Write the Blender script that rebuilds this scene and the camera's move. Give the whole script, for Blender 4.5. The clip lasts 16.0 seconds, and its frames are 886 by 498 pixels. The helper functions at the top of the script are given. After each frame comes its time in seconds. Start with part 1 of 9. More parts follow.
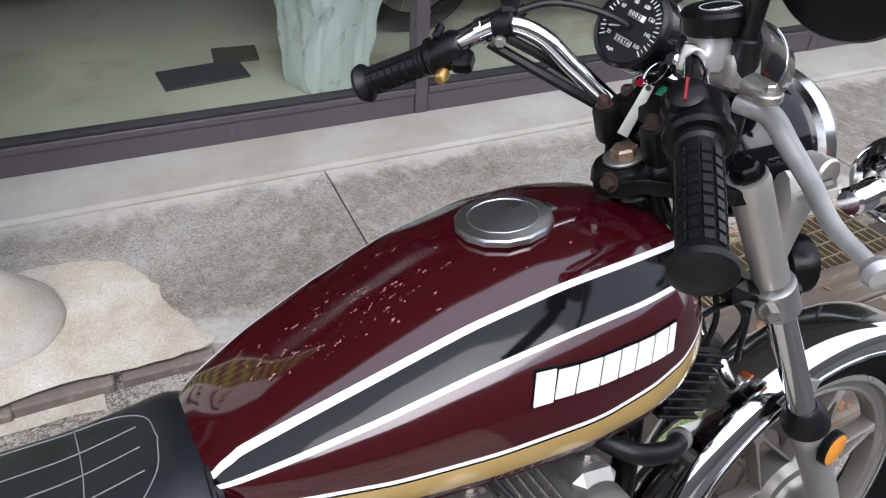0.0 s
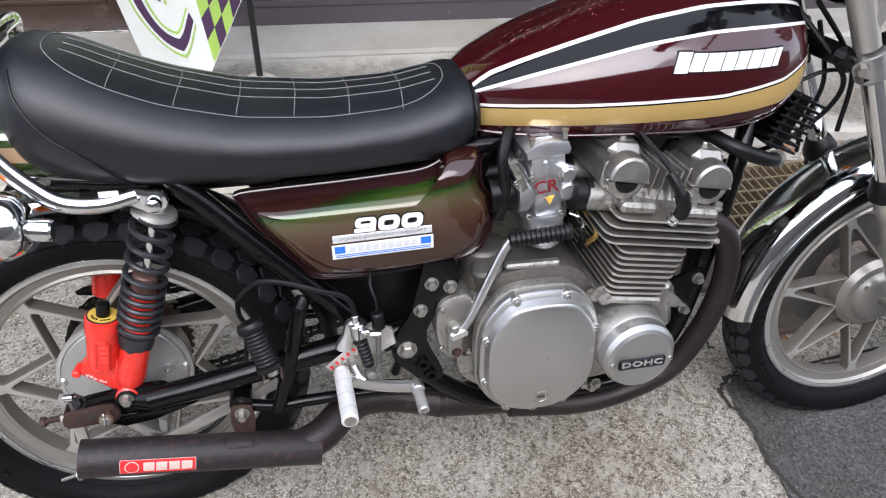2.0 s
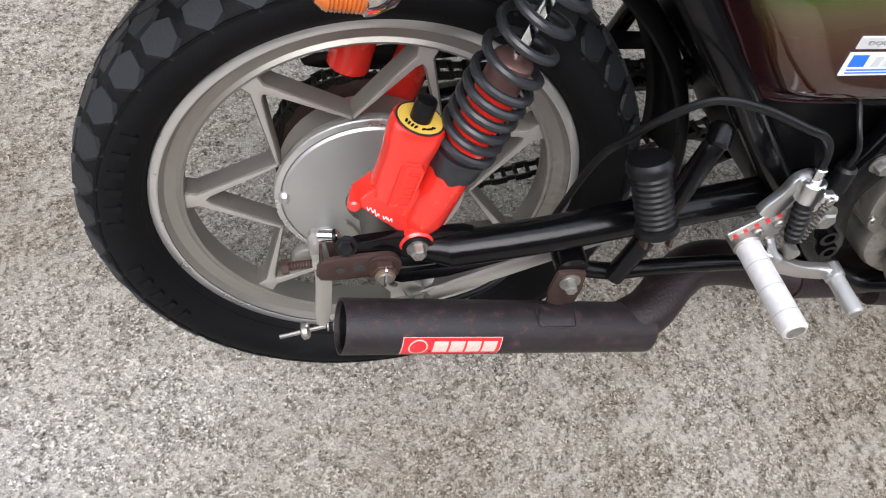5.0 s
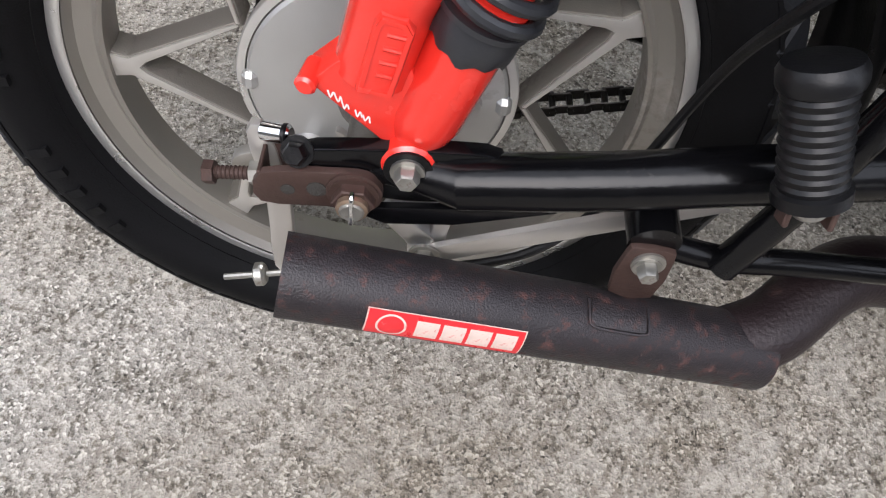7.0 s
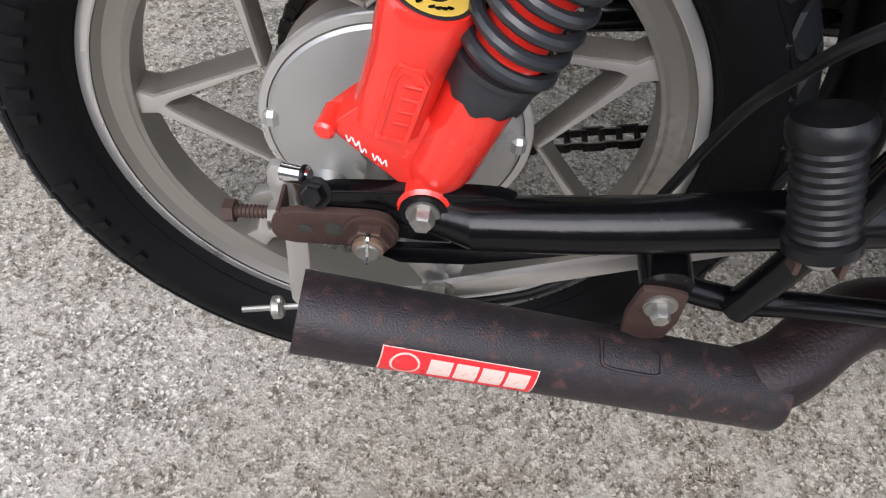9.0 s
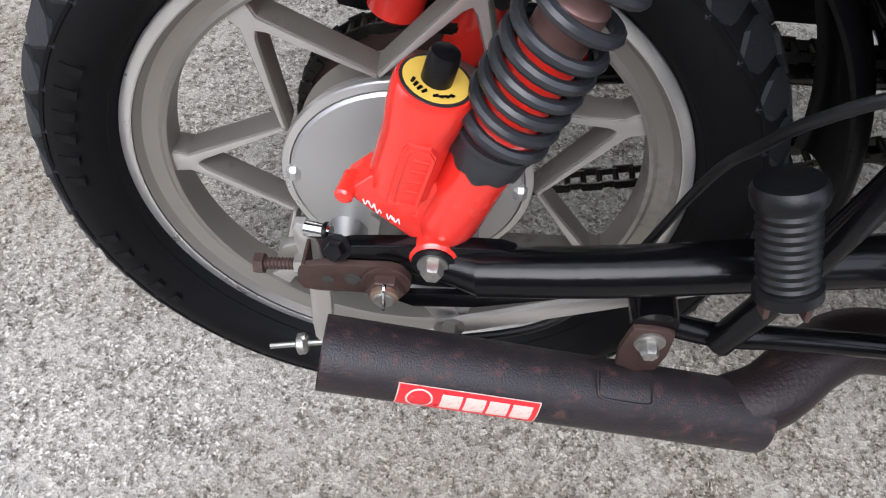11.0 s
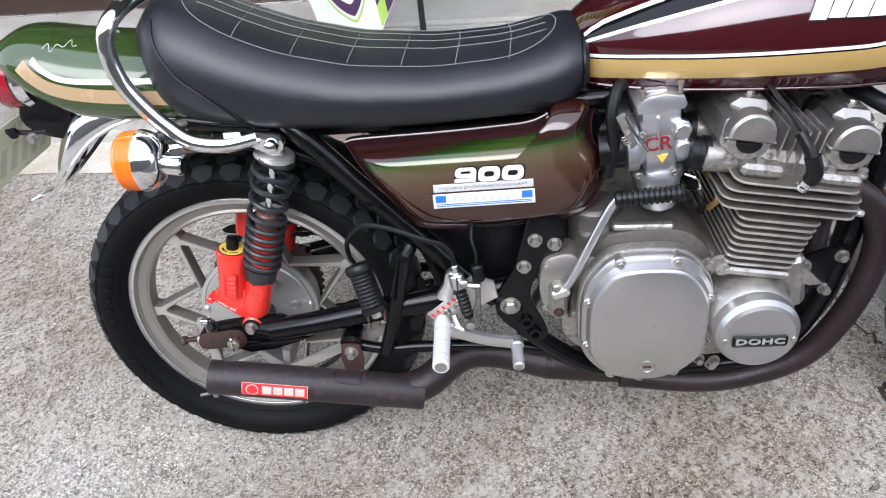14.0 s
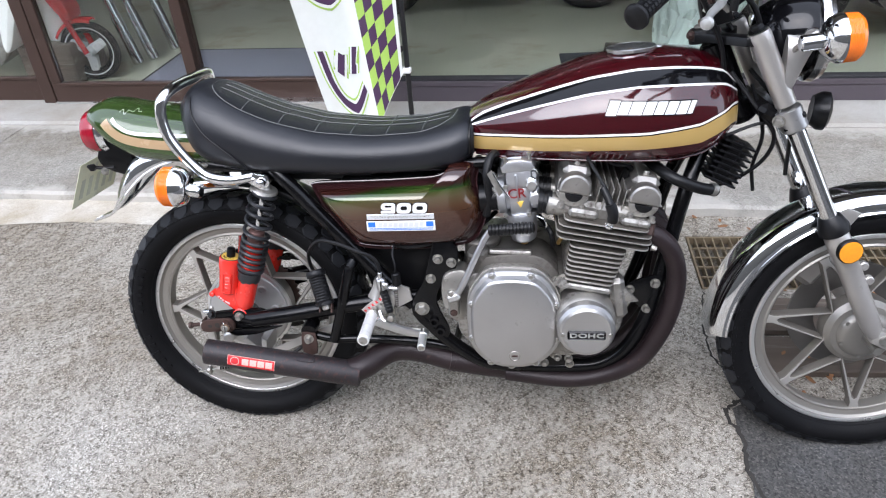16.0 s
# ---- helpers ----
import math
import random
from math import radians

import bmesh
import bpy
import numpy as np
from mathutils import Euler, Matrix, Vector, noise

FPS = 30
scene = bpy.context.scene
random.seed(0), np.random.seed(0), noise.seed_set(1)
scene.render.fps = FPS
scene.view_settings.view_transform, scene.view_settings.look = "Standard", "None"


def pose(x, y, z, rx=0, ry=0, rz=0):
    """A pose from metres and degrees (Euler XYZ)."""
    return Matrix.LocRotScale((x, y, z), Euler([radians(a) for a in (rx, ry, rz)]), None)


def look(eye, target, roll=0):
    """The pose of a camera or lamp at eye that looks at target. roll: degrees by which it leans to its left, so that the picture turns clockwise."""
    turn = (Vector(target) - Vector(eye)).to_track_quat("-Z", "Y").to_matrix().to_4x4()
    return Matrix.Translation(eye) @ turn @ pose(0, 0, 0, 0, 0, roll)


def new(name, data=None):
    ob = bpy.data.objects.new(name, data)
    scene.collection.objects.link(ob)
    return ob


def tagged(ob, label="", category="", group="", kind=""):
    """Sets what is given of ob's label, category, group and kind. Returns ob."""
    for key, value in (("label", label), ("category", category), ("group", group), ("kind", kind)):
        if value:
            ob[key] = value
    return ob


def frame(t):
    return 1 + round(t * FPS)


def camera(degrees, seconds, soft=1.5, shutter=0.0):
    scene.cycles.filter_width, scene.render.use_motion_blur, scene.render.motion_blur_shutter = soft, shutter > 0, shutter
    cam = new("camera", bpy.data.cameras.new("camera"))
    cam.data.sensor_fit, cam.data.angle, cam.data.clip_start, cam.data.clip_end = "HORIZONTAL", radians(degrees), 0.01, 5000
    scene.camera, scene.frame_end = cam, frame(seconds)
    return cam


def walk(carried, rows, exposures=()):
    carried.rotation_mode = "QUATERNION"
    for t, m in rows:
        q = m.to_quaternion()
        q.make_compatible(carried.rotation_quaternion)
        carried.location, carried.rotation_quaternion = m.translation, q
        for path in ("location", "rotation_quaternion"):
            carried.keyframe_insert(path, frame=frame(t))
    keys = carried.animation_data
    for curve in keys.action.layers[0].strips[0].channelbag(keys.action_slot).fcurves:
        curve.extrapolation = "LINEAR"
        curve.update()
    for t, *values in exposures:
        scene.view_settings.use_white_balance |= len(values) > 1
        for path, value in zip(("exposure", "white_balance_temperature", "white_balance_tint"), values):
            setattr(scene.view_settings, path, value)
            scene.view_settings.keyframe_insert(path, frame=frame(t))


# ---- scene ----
cam = camera(61.7, 16.0, 1.15)
PATH = [
    (0, (0.63, -0.382, 1.407), (1.396, 1.027, 0.212), 2.7),
    (0.5, (0.542, -0.545, 1.394), (1.18, 0.931, 0.205), 2.0),
    (1, (0.519, -0.68, 1.38), (1.02, 0.821, 0.157), 1.8),
    (1.5, (0.485, -0.825, 1.372), (0.884, 0.68, 0.117), 2.0),
    (2, (0.38, -0.92, 1.375), (0.734, 0.569, 0.087), 2.3),
    (2.5, (0.205, -1.008, 1.351), (0.56, 0.439, 0.017), 3.3),
    (3, (0.112, -0.991, 1.307), (0.507, 0.409, -0.065), 5.0),
    (3.5, (0.075, -0.848, 1.247), (0.521, 0.455, -0.203), 7.8),
    (4, (0.009, -0.7, 1.183), (0.487, 0.499, -0.345), 11.2),
    (4.5, (-0.074, -0.549, 1.112), (0.392, 0.549, -0.494), 13.8),
    (5, (-0.07, -0.468, 1.053), (0.337, 0.54, -0.626), 15.7),
    (5.2, (-0.046, -0.444, 1.009), (0.327, 0.537, -0.694), 16.0),
    (7.5, (0.065, -0.339, 0.8), (0.155, 0.602, -0.962), 10.9),
    (8, (0.064, -0.335, 0.813), (0.153, 0.608, -0.948), 10.9),
    (8.5, (0.064, -0.336, 0.815), (0.138, 0.639, -0.929), 10.1),
    (11, (0.065, -0.338, 0.887), (0.082, 0.657, -0.848), 6.0),
    (11.5, (0.076, -0.354, 0.913), (0.08, 0.707, -0.783), 3.8),
    (12, (0.1, -0.421, 0.977), (0.08, 0.726, -0.661), 0.2),
    (12.5, (0.168, -0.518, 1.074), (0.106, 0.72, -0.495), -3.7),
    (13, (0.262, -0.659, 1.168), (0.169, 0.687, -0.309), -5.6),
    (13.5, (0.409, -0.809, 1.252), (0.275, 0.616, -0.144), -6.9),
    (14, (0.519, -0.957, 1.342), (0.355, 0.537, 0.023), -6.9),
    (14.5, (0.563, -1.107, 1.409), (0.386, 0.451, 0.167), -6.6),
    (15, (0.609, -1.265, 1.451), (0.407, 0.346, 0.284), -6.3),
    (15.5, (0.7, -1.361, 1.483), (0.468, 0.284, 0.369), -5.3),
    (16, (0.79, -1.457, 1.492), (0.544, 0.208, 0.412), -4.6),
]
walk(cam, [(t, look(eye, target, roll)) for t, eye, target, roll in PATH], [(0, 1.1, 5950, 14), (1.5, 1.15, 5950, 14), (3, 1.38, 6050, 14), (5, 1.32, 6150, 14), (8.5, 1.25, 6100, 14), (11, 1.35, 5900, 14), (13, 1.45, 5850, 14), (16, 1.33, 5800, 14)])

# world: a bright overcast sky with a broad, weak sun
world = bpy.data.worlds.new("world")
scene.world = world
world.use_nodes = True
wn, wl = world.node_tree.nodes, world.node_tree.links
sky = wn.new("ShaderNodeTexSky")
sky.sky_type = "NISHITA"
sky.sun_disc = False
sky.sun_elevation, sky.sun_rotation = radians(50), radians(193)
sky.air_density, sky.dust_density, sky.ozone_density = 1.0, 4.0, 1.0
whiten = wn.new("ShaderNodeMixRGB")
whiten.inputs[0].default_value = 0.72
whiten.inputs[2].default_value = (7.5, 7.7, 7.9, 1)
wl.new(sky.outputs[0], whiten.inputs[1])
wl.new(whiten.outputs[0], wn["Background"].inputs[0])
wn["Background"].inputs[1].default_value = 0.13
sun_data = bpy.data.lights.new("sun", "SUN")
sun_data.energy, sun_data.angle, sun_data.color = 1.2, radians(50), (1.0, 0.97, 0.93)
sun = new("sun", sun_data)
sun.matrix_world = look((-0.5, -2.2, 2.6), (0, 0, 0))


# ---- materials ----
def material(name, base, rough=0.5, metal=0.0, var=0.15, scale=18.0, bump=0.0, fine=260.0, coat=0.0, dirt=None, dirt_amount=0.0, dirt_scale=7.0, rough_var=0.12, dirt_rough=0.8, spec=0.5):
    m = bpy.data.materials.new(name)
    m.use_nodes = True
    n, l = m.node_tree.nodes, m.node_tree.links
    b = n["Principled BSDF"]
    b.inputs["Metallic"].default_value = metal
    b.inputs["Coat Weight"].default_value = coat
    b.inputs["Coat Roughness"].default_value = 0.04
    b.inputs["Specular IOR Level"].default_value = spec
    tc = n.new("ShaderNodeTexCoord")
    big = n.new("ShaderNodeTexNoise")
    big.inputs["Scale"].default_value, big.inputs["Detail"].default_value = scale, 6
    l.new(tc.outputs["Object"], big.inputs["Vector"])
    small = n.new("ShaderNodeTexNoise")
    small.inputs["Scale"].default_value, small.inputs["Detail"].default_value = fine, 3
    l.new(tc.outputs["Object"], small.inputs["Vector"])
    mix = n.new("ShaderNodeMixRGB")
    mix.inputs[1].default_value = (*[max(0, c * (1 - var)) for c in base], 1)
    mix.inputs[2].default_value = (*[min(1, c * (1 + var)) for c in base], 1)
    l.new(big.outputs["Fac"], mix.inputs[0])
    colour = mix.outputs[0]
    rr = n.new("ShaderNodeMapRange")
    rr.inputs["To Min"].default_value, rr.inputs["To Max"].default_value = max(0.02, rough - rough_var), min(1, rough + rough_var)
    l.new(big.outputs["Fac"], rr.inputs["Value"])
    roughness = rr.outputs[0]
    if dirt:
        d = n.new("ShaderNodeTexNoise")
        d.inputs["Scale"].default_value, d.inputs["Detail"].default_value, d.inputs["Roughness"].default_value = dirt_scale, 9, 0.7
        l.new(tc.outputs["Object"], d.inputs["Vector"])
        ramp = n.new("ShaderNodeMapRange")
        ramp.inputs["From Min"].default_value, ramp.inputs["From Max"].default_value = 0.66 - dirt_amount * 0.4, 0.78 - dirt_amount * 0.3
        l.new(d.outputs["Fac"], ramp.inputs["Value"])
        dm = n.new("ShaderNodeMixRGB")
        l.new(ramp.outputs[0], dm.inputs[0])
        l.new(colour, dm.inputs[1])
        dm.inputs[2].default_value = (*dirt, 1)
        colour = dm.outputs[0]
        rm = n.new("ShaderNodeMixRGB")
        l.new(ramp.outputs[0], rm.inputs[0])
        l.new(roughness, rm.inputs[1])
        rm.inputs[2].default_value = (dirt_rough,) * 3 + (1,)
        roughness = rm.outputs[0]
        if metal:
            mm = n.new("ShaderNodeMapRange")
            mm.inputs["To Min"].default_value, mm.inputs["To Max"].default_value = metal, 0.1
            l.new(ramp.outputs[0], mm.inputs["Value"])
            l.new(mm.outputs[0], b.inputs["Metallic"])
    l.new(colour, b.inputs["Base Color"])
    l.new(roughness, b.inputs["Roughness"])
    if bump:
        bp = n.new("ShaderNodeBump")
        bp.inputs["Strength"].default_value, bp.inputs["Distance"].default_value = bump, 0.002
        l.new(small.outputs["Fac"], bp.inputs["Height"])
        l.new(bp.outputs[0], b.inputs["Normal"])
    return m


RUST = (0.12, 0.05, 0.03)
M = dict(
    tyre=material("tyre_rubber", (0.0050, 0.0050, 0.0056), 0.58, var=0.35, scale=9, bump=0.2, fine=500, dirt=(0.018, 0.017, 0.016), dirt_amount=0.06, dirt_scale=12, spec=0.12),
    # same rubber, paler and bluer on the blocks: top light put into colour
    tread=material("lit_tread_rubber", (0.016, 0.0172, 0.020), 0.5, var=0.3, scale=30, bump=0.2, dirt=(0.018, 0.018, 0.018), dirt_amount=0.1, spec=0.25),
    wheel=material("cast_wheel", (0.315, 0.297, 0.267), 0.40, 0.68, var=0.1, scale=12, bump=0.12, fine=700, dirt=(0.13, 0.11, 0.09), dirt_amount=0.12),
    machined=material("machined_aluminium", (0.66, 0.66, 0.66), 0.3, 1.0, var=0.06, scale=14, bump=0.04, dirt=(0.2, 0.18, 0.16), dirt_amount=0.06),
    chrome=material("chrome", (0.80, 0.81, 0.82), 0.07, 1.0, var=0.04, scale=10, rough_var=0.04, dirt=(0.30, 0.27, 0.24), dirt_amount=-0.02, dirt_scale=16, dirt_rough=0.4),
    old_chrome=material("worn_chrome", (0.66, 0.66, 0.65), 0.2, 1.0, var=0.08, scale=22, dirt=RUST, dirt_amount=0.02, dirt_scale=30),
    alloy=material("cast_engine_alloy", (0.40, 0.385, 0.355), 0.40, 0.9, var=0.3, scale=34, bump=0.4, fine=600, dirt=(0.055, 0.042, 0.032), dirt_amount=0.34, dirt_scale=26),
    cover=material("polished_cover_alloy", (0.52, 0.515, 0.51), 0.36, 0.95, var=0.10, scale=14, bump=0.08, fine=900, dirt=(0.20, 0.18, 0.16), dirt_amount=0.12, dirt_scale=16, dirt_rough=0.6),
    plate_alloy=material("dull_brake_plate_alloy", (0.50, 0.50, 0.485), 0.42, 0.7, var=0.10, scale=16, bump=0.10, fine=900, dirt=(0.26, 0.24, 0.22), dirt_amount=0.08, dirt_scale=18, dirt_rough=0.6),
    # fin edges bright, flats dark: the shade between fins put into the colours
    fins=material("stained_lit_fin_edges", (0.66, 0.63, 0.585), 0.36, 0.85, var=0.15, scale=30, bump=0.15, fine=700, dirt=(0.16, 0.125, 0.095), dirt_amount=0.20, dirt_scale=26, dirt_rough=0.6),
    fin_flat=material("grimy_shaded_fin_flats", (0.15, 0.135, 0.115), 0.5, 0.7, var=0.4, scale=30, bump=0.2, fine=500, dirt=(0.035, 0.028, 0.022), dirt_amount=0.25, dirt_scale=24),
    fork=material("fork_alloy", (0.52, 0.50, 0.47), 0.34, 0.70, var=0.1, scale=14, bump=0.08, dirt=(0.26, 0.22, 0.17), dirt_amount=0.10, dirt_scale=14, dirt_rough=0.5),
    panel_rim=material("dark_maroon_brown_paint", (0.026, 0.009, 0.010), 0.16, var=0.2, scale=8, coat=0.8, rough_var=0.05),
    satin=material("stained_satin_alloy", (0.42, 0.40, 0.37), 0.38, 0.92, var=0.15, scale=24, bump=0.2, fine=700, dirt=(0.10, 0.08, 0.06), dirt_amount=0.16, dirt_scale=28),
    # spoke walls dark, edges bright: mostly side shading put into the two colours
    spoke_wall=material("shaded_cast_spoke_side", (0.20, 0.185, 0.162), 0.55, 0.6, var=0.2, scale=20, bump=0.2, fine=600, dirt=(0.07, 0.06, 0.05), dirt_amount=0.15, dirt_scale=14),
    spoke=material("worn_lit_spoke_edge", (0.54, 0.52, 0.485), 0.36, 0.65, var=0.08, scale=20, bump=0.05, dirt=(0.25, 0.22, 0.19), dirt_amount=0.05),
    dull=material("dull_stained_alloy", (0.15, 0.14, 0.125), 0.5, 0.7, var=0.3, scale=26, bump=0.3, fine=600, dirt=(0.04, 0.032, 0.026), dirt_amount=0.25, dirt_scale=20),
    lip=material("bright_machined_rim_edge", (0.68, 0.675, 0.655), 0.30, 0.80, var=0.06, scale=14, bump=0.03),
    # cylinder core darkened by colour for gap shade, besides its grime
    core=material("grimy_shaded_core", (0.060, 0.052, 0.046), 0.6, 0.5, var=0.4, scale=40, bump=0.3, fine=500),
    steel=material("zinc_plated_steel", (0.36, 0.35, 0.32), 0.42, 0.9, var=0.3, scale=60, bump=0.2, dirt=RUST, dirt_amount=0.2, dirt_scale=40),
    rusty_nut=material("rust_tinged_nut", (0.34, 0.25, 0.18), 0.42, 0.8, var=0.25, scale=60, dirt=RUST, dirt_amount=0.25, dirt_scale=50),
    rusty=material("rusty_steel", (0.060, 0.034, 0.027), 0.6, 0.4, var=0.4, scale=60, bump=0.3, dirt=(0.030, 0.020, 0.018), dirt_amount=0.3, dirt_scale=60),
    frame=material("black_frame_paint", (0.0028, 0.0028, 0.0033), 0.2, var=0.4, scale=30, bump=0.16, fine=75, dirt=(0.030, 0.024, 0.020), dirt_amount=0.06, dirt_scale=22, spec=0.28),
    black=material("black_plastic", (0.0042, 0.0042, 0.0047), 0.32, var=0.3, scale=30, bump=0.14, fine=320, spec=0.26),
    rubber=material("grey_black_rubber", (0.0055, 0.0055, 0.0062), 0.40, var=0.25, scale=30, bump=0.12, fine=400, dirt=(0.045, 0.042, 0.04), dirt_amount=0.05, dirt_scale=20, spec=0.3),
    vinyl=material("black_seat_vinyl", (0.0100, 0.0108, 0.0140), 0.34, var=0.2, scale=8, bump=0.25, fine=750, rough_var=0.09, spec=0.48),
    thread=material("grey_thread", (0.17, 0.175, 0.17), 0.8, var=0.3, scale=300),
    maroon=material("maroon_paint", (0.036, 0.0018, 0.0040), 0.10, var=0.25, scale=5, coat=0.9, bump=0.0, rough_var=0.05, dirt=(0.26, 0.13, 0.11), dirt_amount=-0.03, dirt_scale=38, dirt_rough=0.5),
    chip=material("chipped_paint_primer", (0.24, 0.125, 0.12), 0.6, var=0.4, scale=90),
    tank_black=material("gloss_black_paint", (0.004, 0.004, 0.005), 0.08, var=0.2, scale=6, coat=0.0, rough_var=0.04, spec=0.34),
    white=material("white_paint", (0.80, 0.79, 0.76), 0.22, var=0.05, scale=30, coat=0.6, dirt=(0.35, 0.3, 0.25), dirt_amount=-0.04, dirt_scale=40),
    gold=material("gold_paint", (0.47, 0.32, 0.105), 0.26, 0.15, var=0.08, scale=9, coat=0.7, rough_var=0.05, dirt=(0.2, 0.13, 0.05), dirt_amount=-0.04, dirt_scale=30),
    panel=material("olive_brown_paint", (0.055, 0.028, 0.014), 0.14, 0.15, var=0.3, scale=5, coat=0.9, rough_var=0.05),
    green=material("green_paint", (0.032, 0.062, 0.012), 0.16, 0.1, var=0.25, scale=6, coat=0.9, rough_var=0.05),
    cream=material("cream_stripe_paint", (0.41, 0.29, 0.165), 0.25, var=0.06, scale=20, coat=0.6),
    red=material("red_shock_paint", (0.72, 0.030, 0.018), 0.24, var=0.1, scale=14, coat=0.6, bump=0.05, fine=150, dirt=(0.62, 0.50, 0.45), dirt_amount=-0.09, dirt_scale=45),
    spring=material("dark_spring_paint", (0.020, 0.021, 0.024), 0.34, var=0.2, scale=20, bump=0.08, fine=300),
    brown_rod=material("oily_damper_sleeve", (0.16, 0.09, 0.08), 0.35, 0.5, var=0.4, scale=50),
    yellow=material("yellow_label", (0.72, 0.48, 0.08), 0.4, var=0.08, scale=60),
    muffler=material("heat_stained_black_muffler", (0.020, 0.0165, 0.0185), 0.45, 0.2, var=0.45, scale=24, bump=0.4, fine=620, dirt=(0.085, 0.036, 0.030), dirt_amount=0.31, dirt_scale=95),
    header=material("rust_brown_exhaust", (0.019, 0.0115, 0.0125), 0.46, 0.25, var=0.45, scale=14, bump=0.4, fine=300, dirt=(0.075, 0.040, 0.034), dirt_amount=0.12, dirt_scale=26),
    sticker_red=material("red_sticker", (0.62, 0.025, 0.03), 0.3, var=0.15, scale=60, dirt=(0.6, 0.5, 0.45), dirt_amount=-0.04, dirt_scale=60),
    sticker_worn=material("worn_sticker_print", (0.60, 0.47, 0.41), 0.4, var=0.35, scale=120, dirt=(0.50, 0.05, 0.05), dirt_amount=0.32, dirt_scale=130),
    sticker_white=material("white_sticker", (0.78, 0.78, 0.76), 0.3, var=0.05, scale=60),
    sticker_silver=material("silver_sticker", (0.68, 0.69, 0.70), 0.30, 0.3, var=0.05, scale=60),
    sticker_blue=material("blue_sticker", (0.03, 0.16, 0.62), 0.3, var=0.08, scale=60),
    amber=material("amber_lens", (0.85, 0.20, 0.012), 0.16, var=0.12, scale=120, coat=0.5),
    reflector=material("amber_reflector", (0.80, 0.30, 0.015), 0.2, var=0.2, scale=160, coat=0.6),
    red_lens=material("red_lens", (0.26, 0.004, 0.016), 0.16, var=0.2, scale=40, coat=0.6),
    chain=material("oily_chain", (0.022, 0.020, 0.018), 0.42, 0.6, var=0.4, scale=80),
    plate=material("number_plate", (0.62, 0.64, 0.46), 0.45, var=0.06, scale=20, dirt=(0.4, 0.42, 0.36), dirt_amount=0.1),
    plate_dark=material("plate_emboss", (0.44, 0.47, 0.37), 0.45),
    carb=material("carburettor_alloy", (0.54, 0.545, 0.56), 0.38, 0.9, var=0.12, scale=40, bump=0.15, fine=600, dirt=(0.09, 0.085, 0.08), dirt_amount=0.1, dirt_scale=30),
    red_mark=material("red_marker_paint", (0.20, 0.010, 0.012), 0.4, var=0.3, scale=200),
    dial=material("dial_black", (0.010, 0.010, 0.011), 0.3, coat=0.6),
    dial_white=material("dial_white", (0.75, 0.76, 0.74), 0.5),
    green_lamp=material("green_lens", (0.01, 0.16, 0.07), 0.2, coat=0.5),
    brass=material("brass", (0.55, 0.36, 0.12), 0.35, 0.9, dirt=RUST, dirt_amount=0.1, dirt_scale=60),
    tag=material("key_tag", (0.50, 0.50, 0.42), 0.35, 0.4, var=0.2, scale=60),
    worn_alloy=material("worn_white_alloy", (0.54, 0.54, 0.525), 0.40, 0.75, var=0.2, scale=60, bump=0.10, fine=600),
    peg_white=material("knurled_white_alloy", (0.74, 0.73, 0.71), 0.45, 0.35, var=0.2, scale=120, bump=0.6, fine=900),
    mirror=material("mirror_glass", (0.85, 0.86, 0.86), 0.02, 1.0, var=0.01, rough_var=0.0),
)


def ramped_panel():
    """Red-brown to green by height, reflected sky painted in as a pale olive band."""
    m = material("green_to_brown_ramp", (0.05, 0.03, 0.012), 0.12, 0.2, var=0.2, scale=6, coat=0.9, rough_var=0.04)
    n, l = m.node_tree.nodes, m.node_tree.links
    tc = n.new("ShaderNodeTexCoord")
    sep = n.new("ShaderNodeSeparateXYZ")
    l.new(tc.outputs["Object"], sep.inputs[0])
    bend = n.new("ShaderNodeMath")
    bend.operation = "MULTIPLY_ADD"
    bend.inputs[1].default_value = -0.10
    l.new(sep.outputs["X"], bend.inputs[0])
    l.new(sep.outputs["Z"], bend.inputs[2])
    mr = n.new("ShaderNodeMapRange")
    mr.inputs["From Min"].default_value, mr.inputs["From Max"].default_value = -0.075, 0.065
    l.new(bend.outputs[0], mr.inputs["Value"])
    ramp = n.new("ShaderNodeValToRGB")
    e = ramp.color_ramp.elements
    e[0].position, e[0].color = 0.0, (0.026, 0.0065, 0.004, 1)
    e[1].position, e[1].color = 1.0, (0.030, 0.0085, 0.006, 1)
    # stops 0.67 and 0.745 hold the olive highlight, a sky reflection in colour
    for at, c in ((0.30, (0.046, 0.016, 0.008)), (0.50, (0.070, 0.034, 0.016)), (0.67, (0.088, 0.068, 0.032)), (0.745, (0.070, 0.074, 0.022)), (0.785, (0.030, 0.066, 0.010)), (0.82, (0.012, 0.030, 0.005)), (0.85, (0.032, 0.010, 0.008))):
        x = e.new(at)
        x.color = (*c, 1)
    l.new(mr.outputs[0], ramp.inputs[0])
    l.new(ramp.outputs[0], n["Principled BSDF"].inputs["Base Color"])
    return m


M["panel"] = ramped_panel()


# ---- mesh helpers ----
def catmull(pts, n=6):
    pts = [Vector(p) for p in pts]
    if len(pts) < 3:
        return pts
    ext = [2 * pts[0] - pts[1], *pts, 2 * pts[-1] - pts[-2]]
    out = []
    for i in range(1, len(ext) - 2):
        a, b, c, d = ext[i - 1:i + 3]
        for k in range(n):
            t = k / n
            out.append(0.5 * (2 * b + (c - a) * t + (2 * a - 5 * b + 4 * c - d) * t * t + (3 * b - a - 3 * c + d) * t ** 3))
    return out + [pts[-1]]


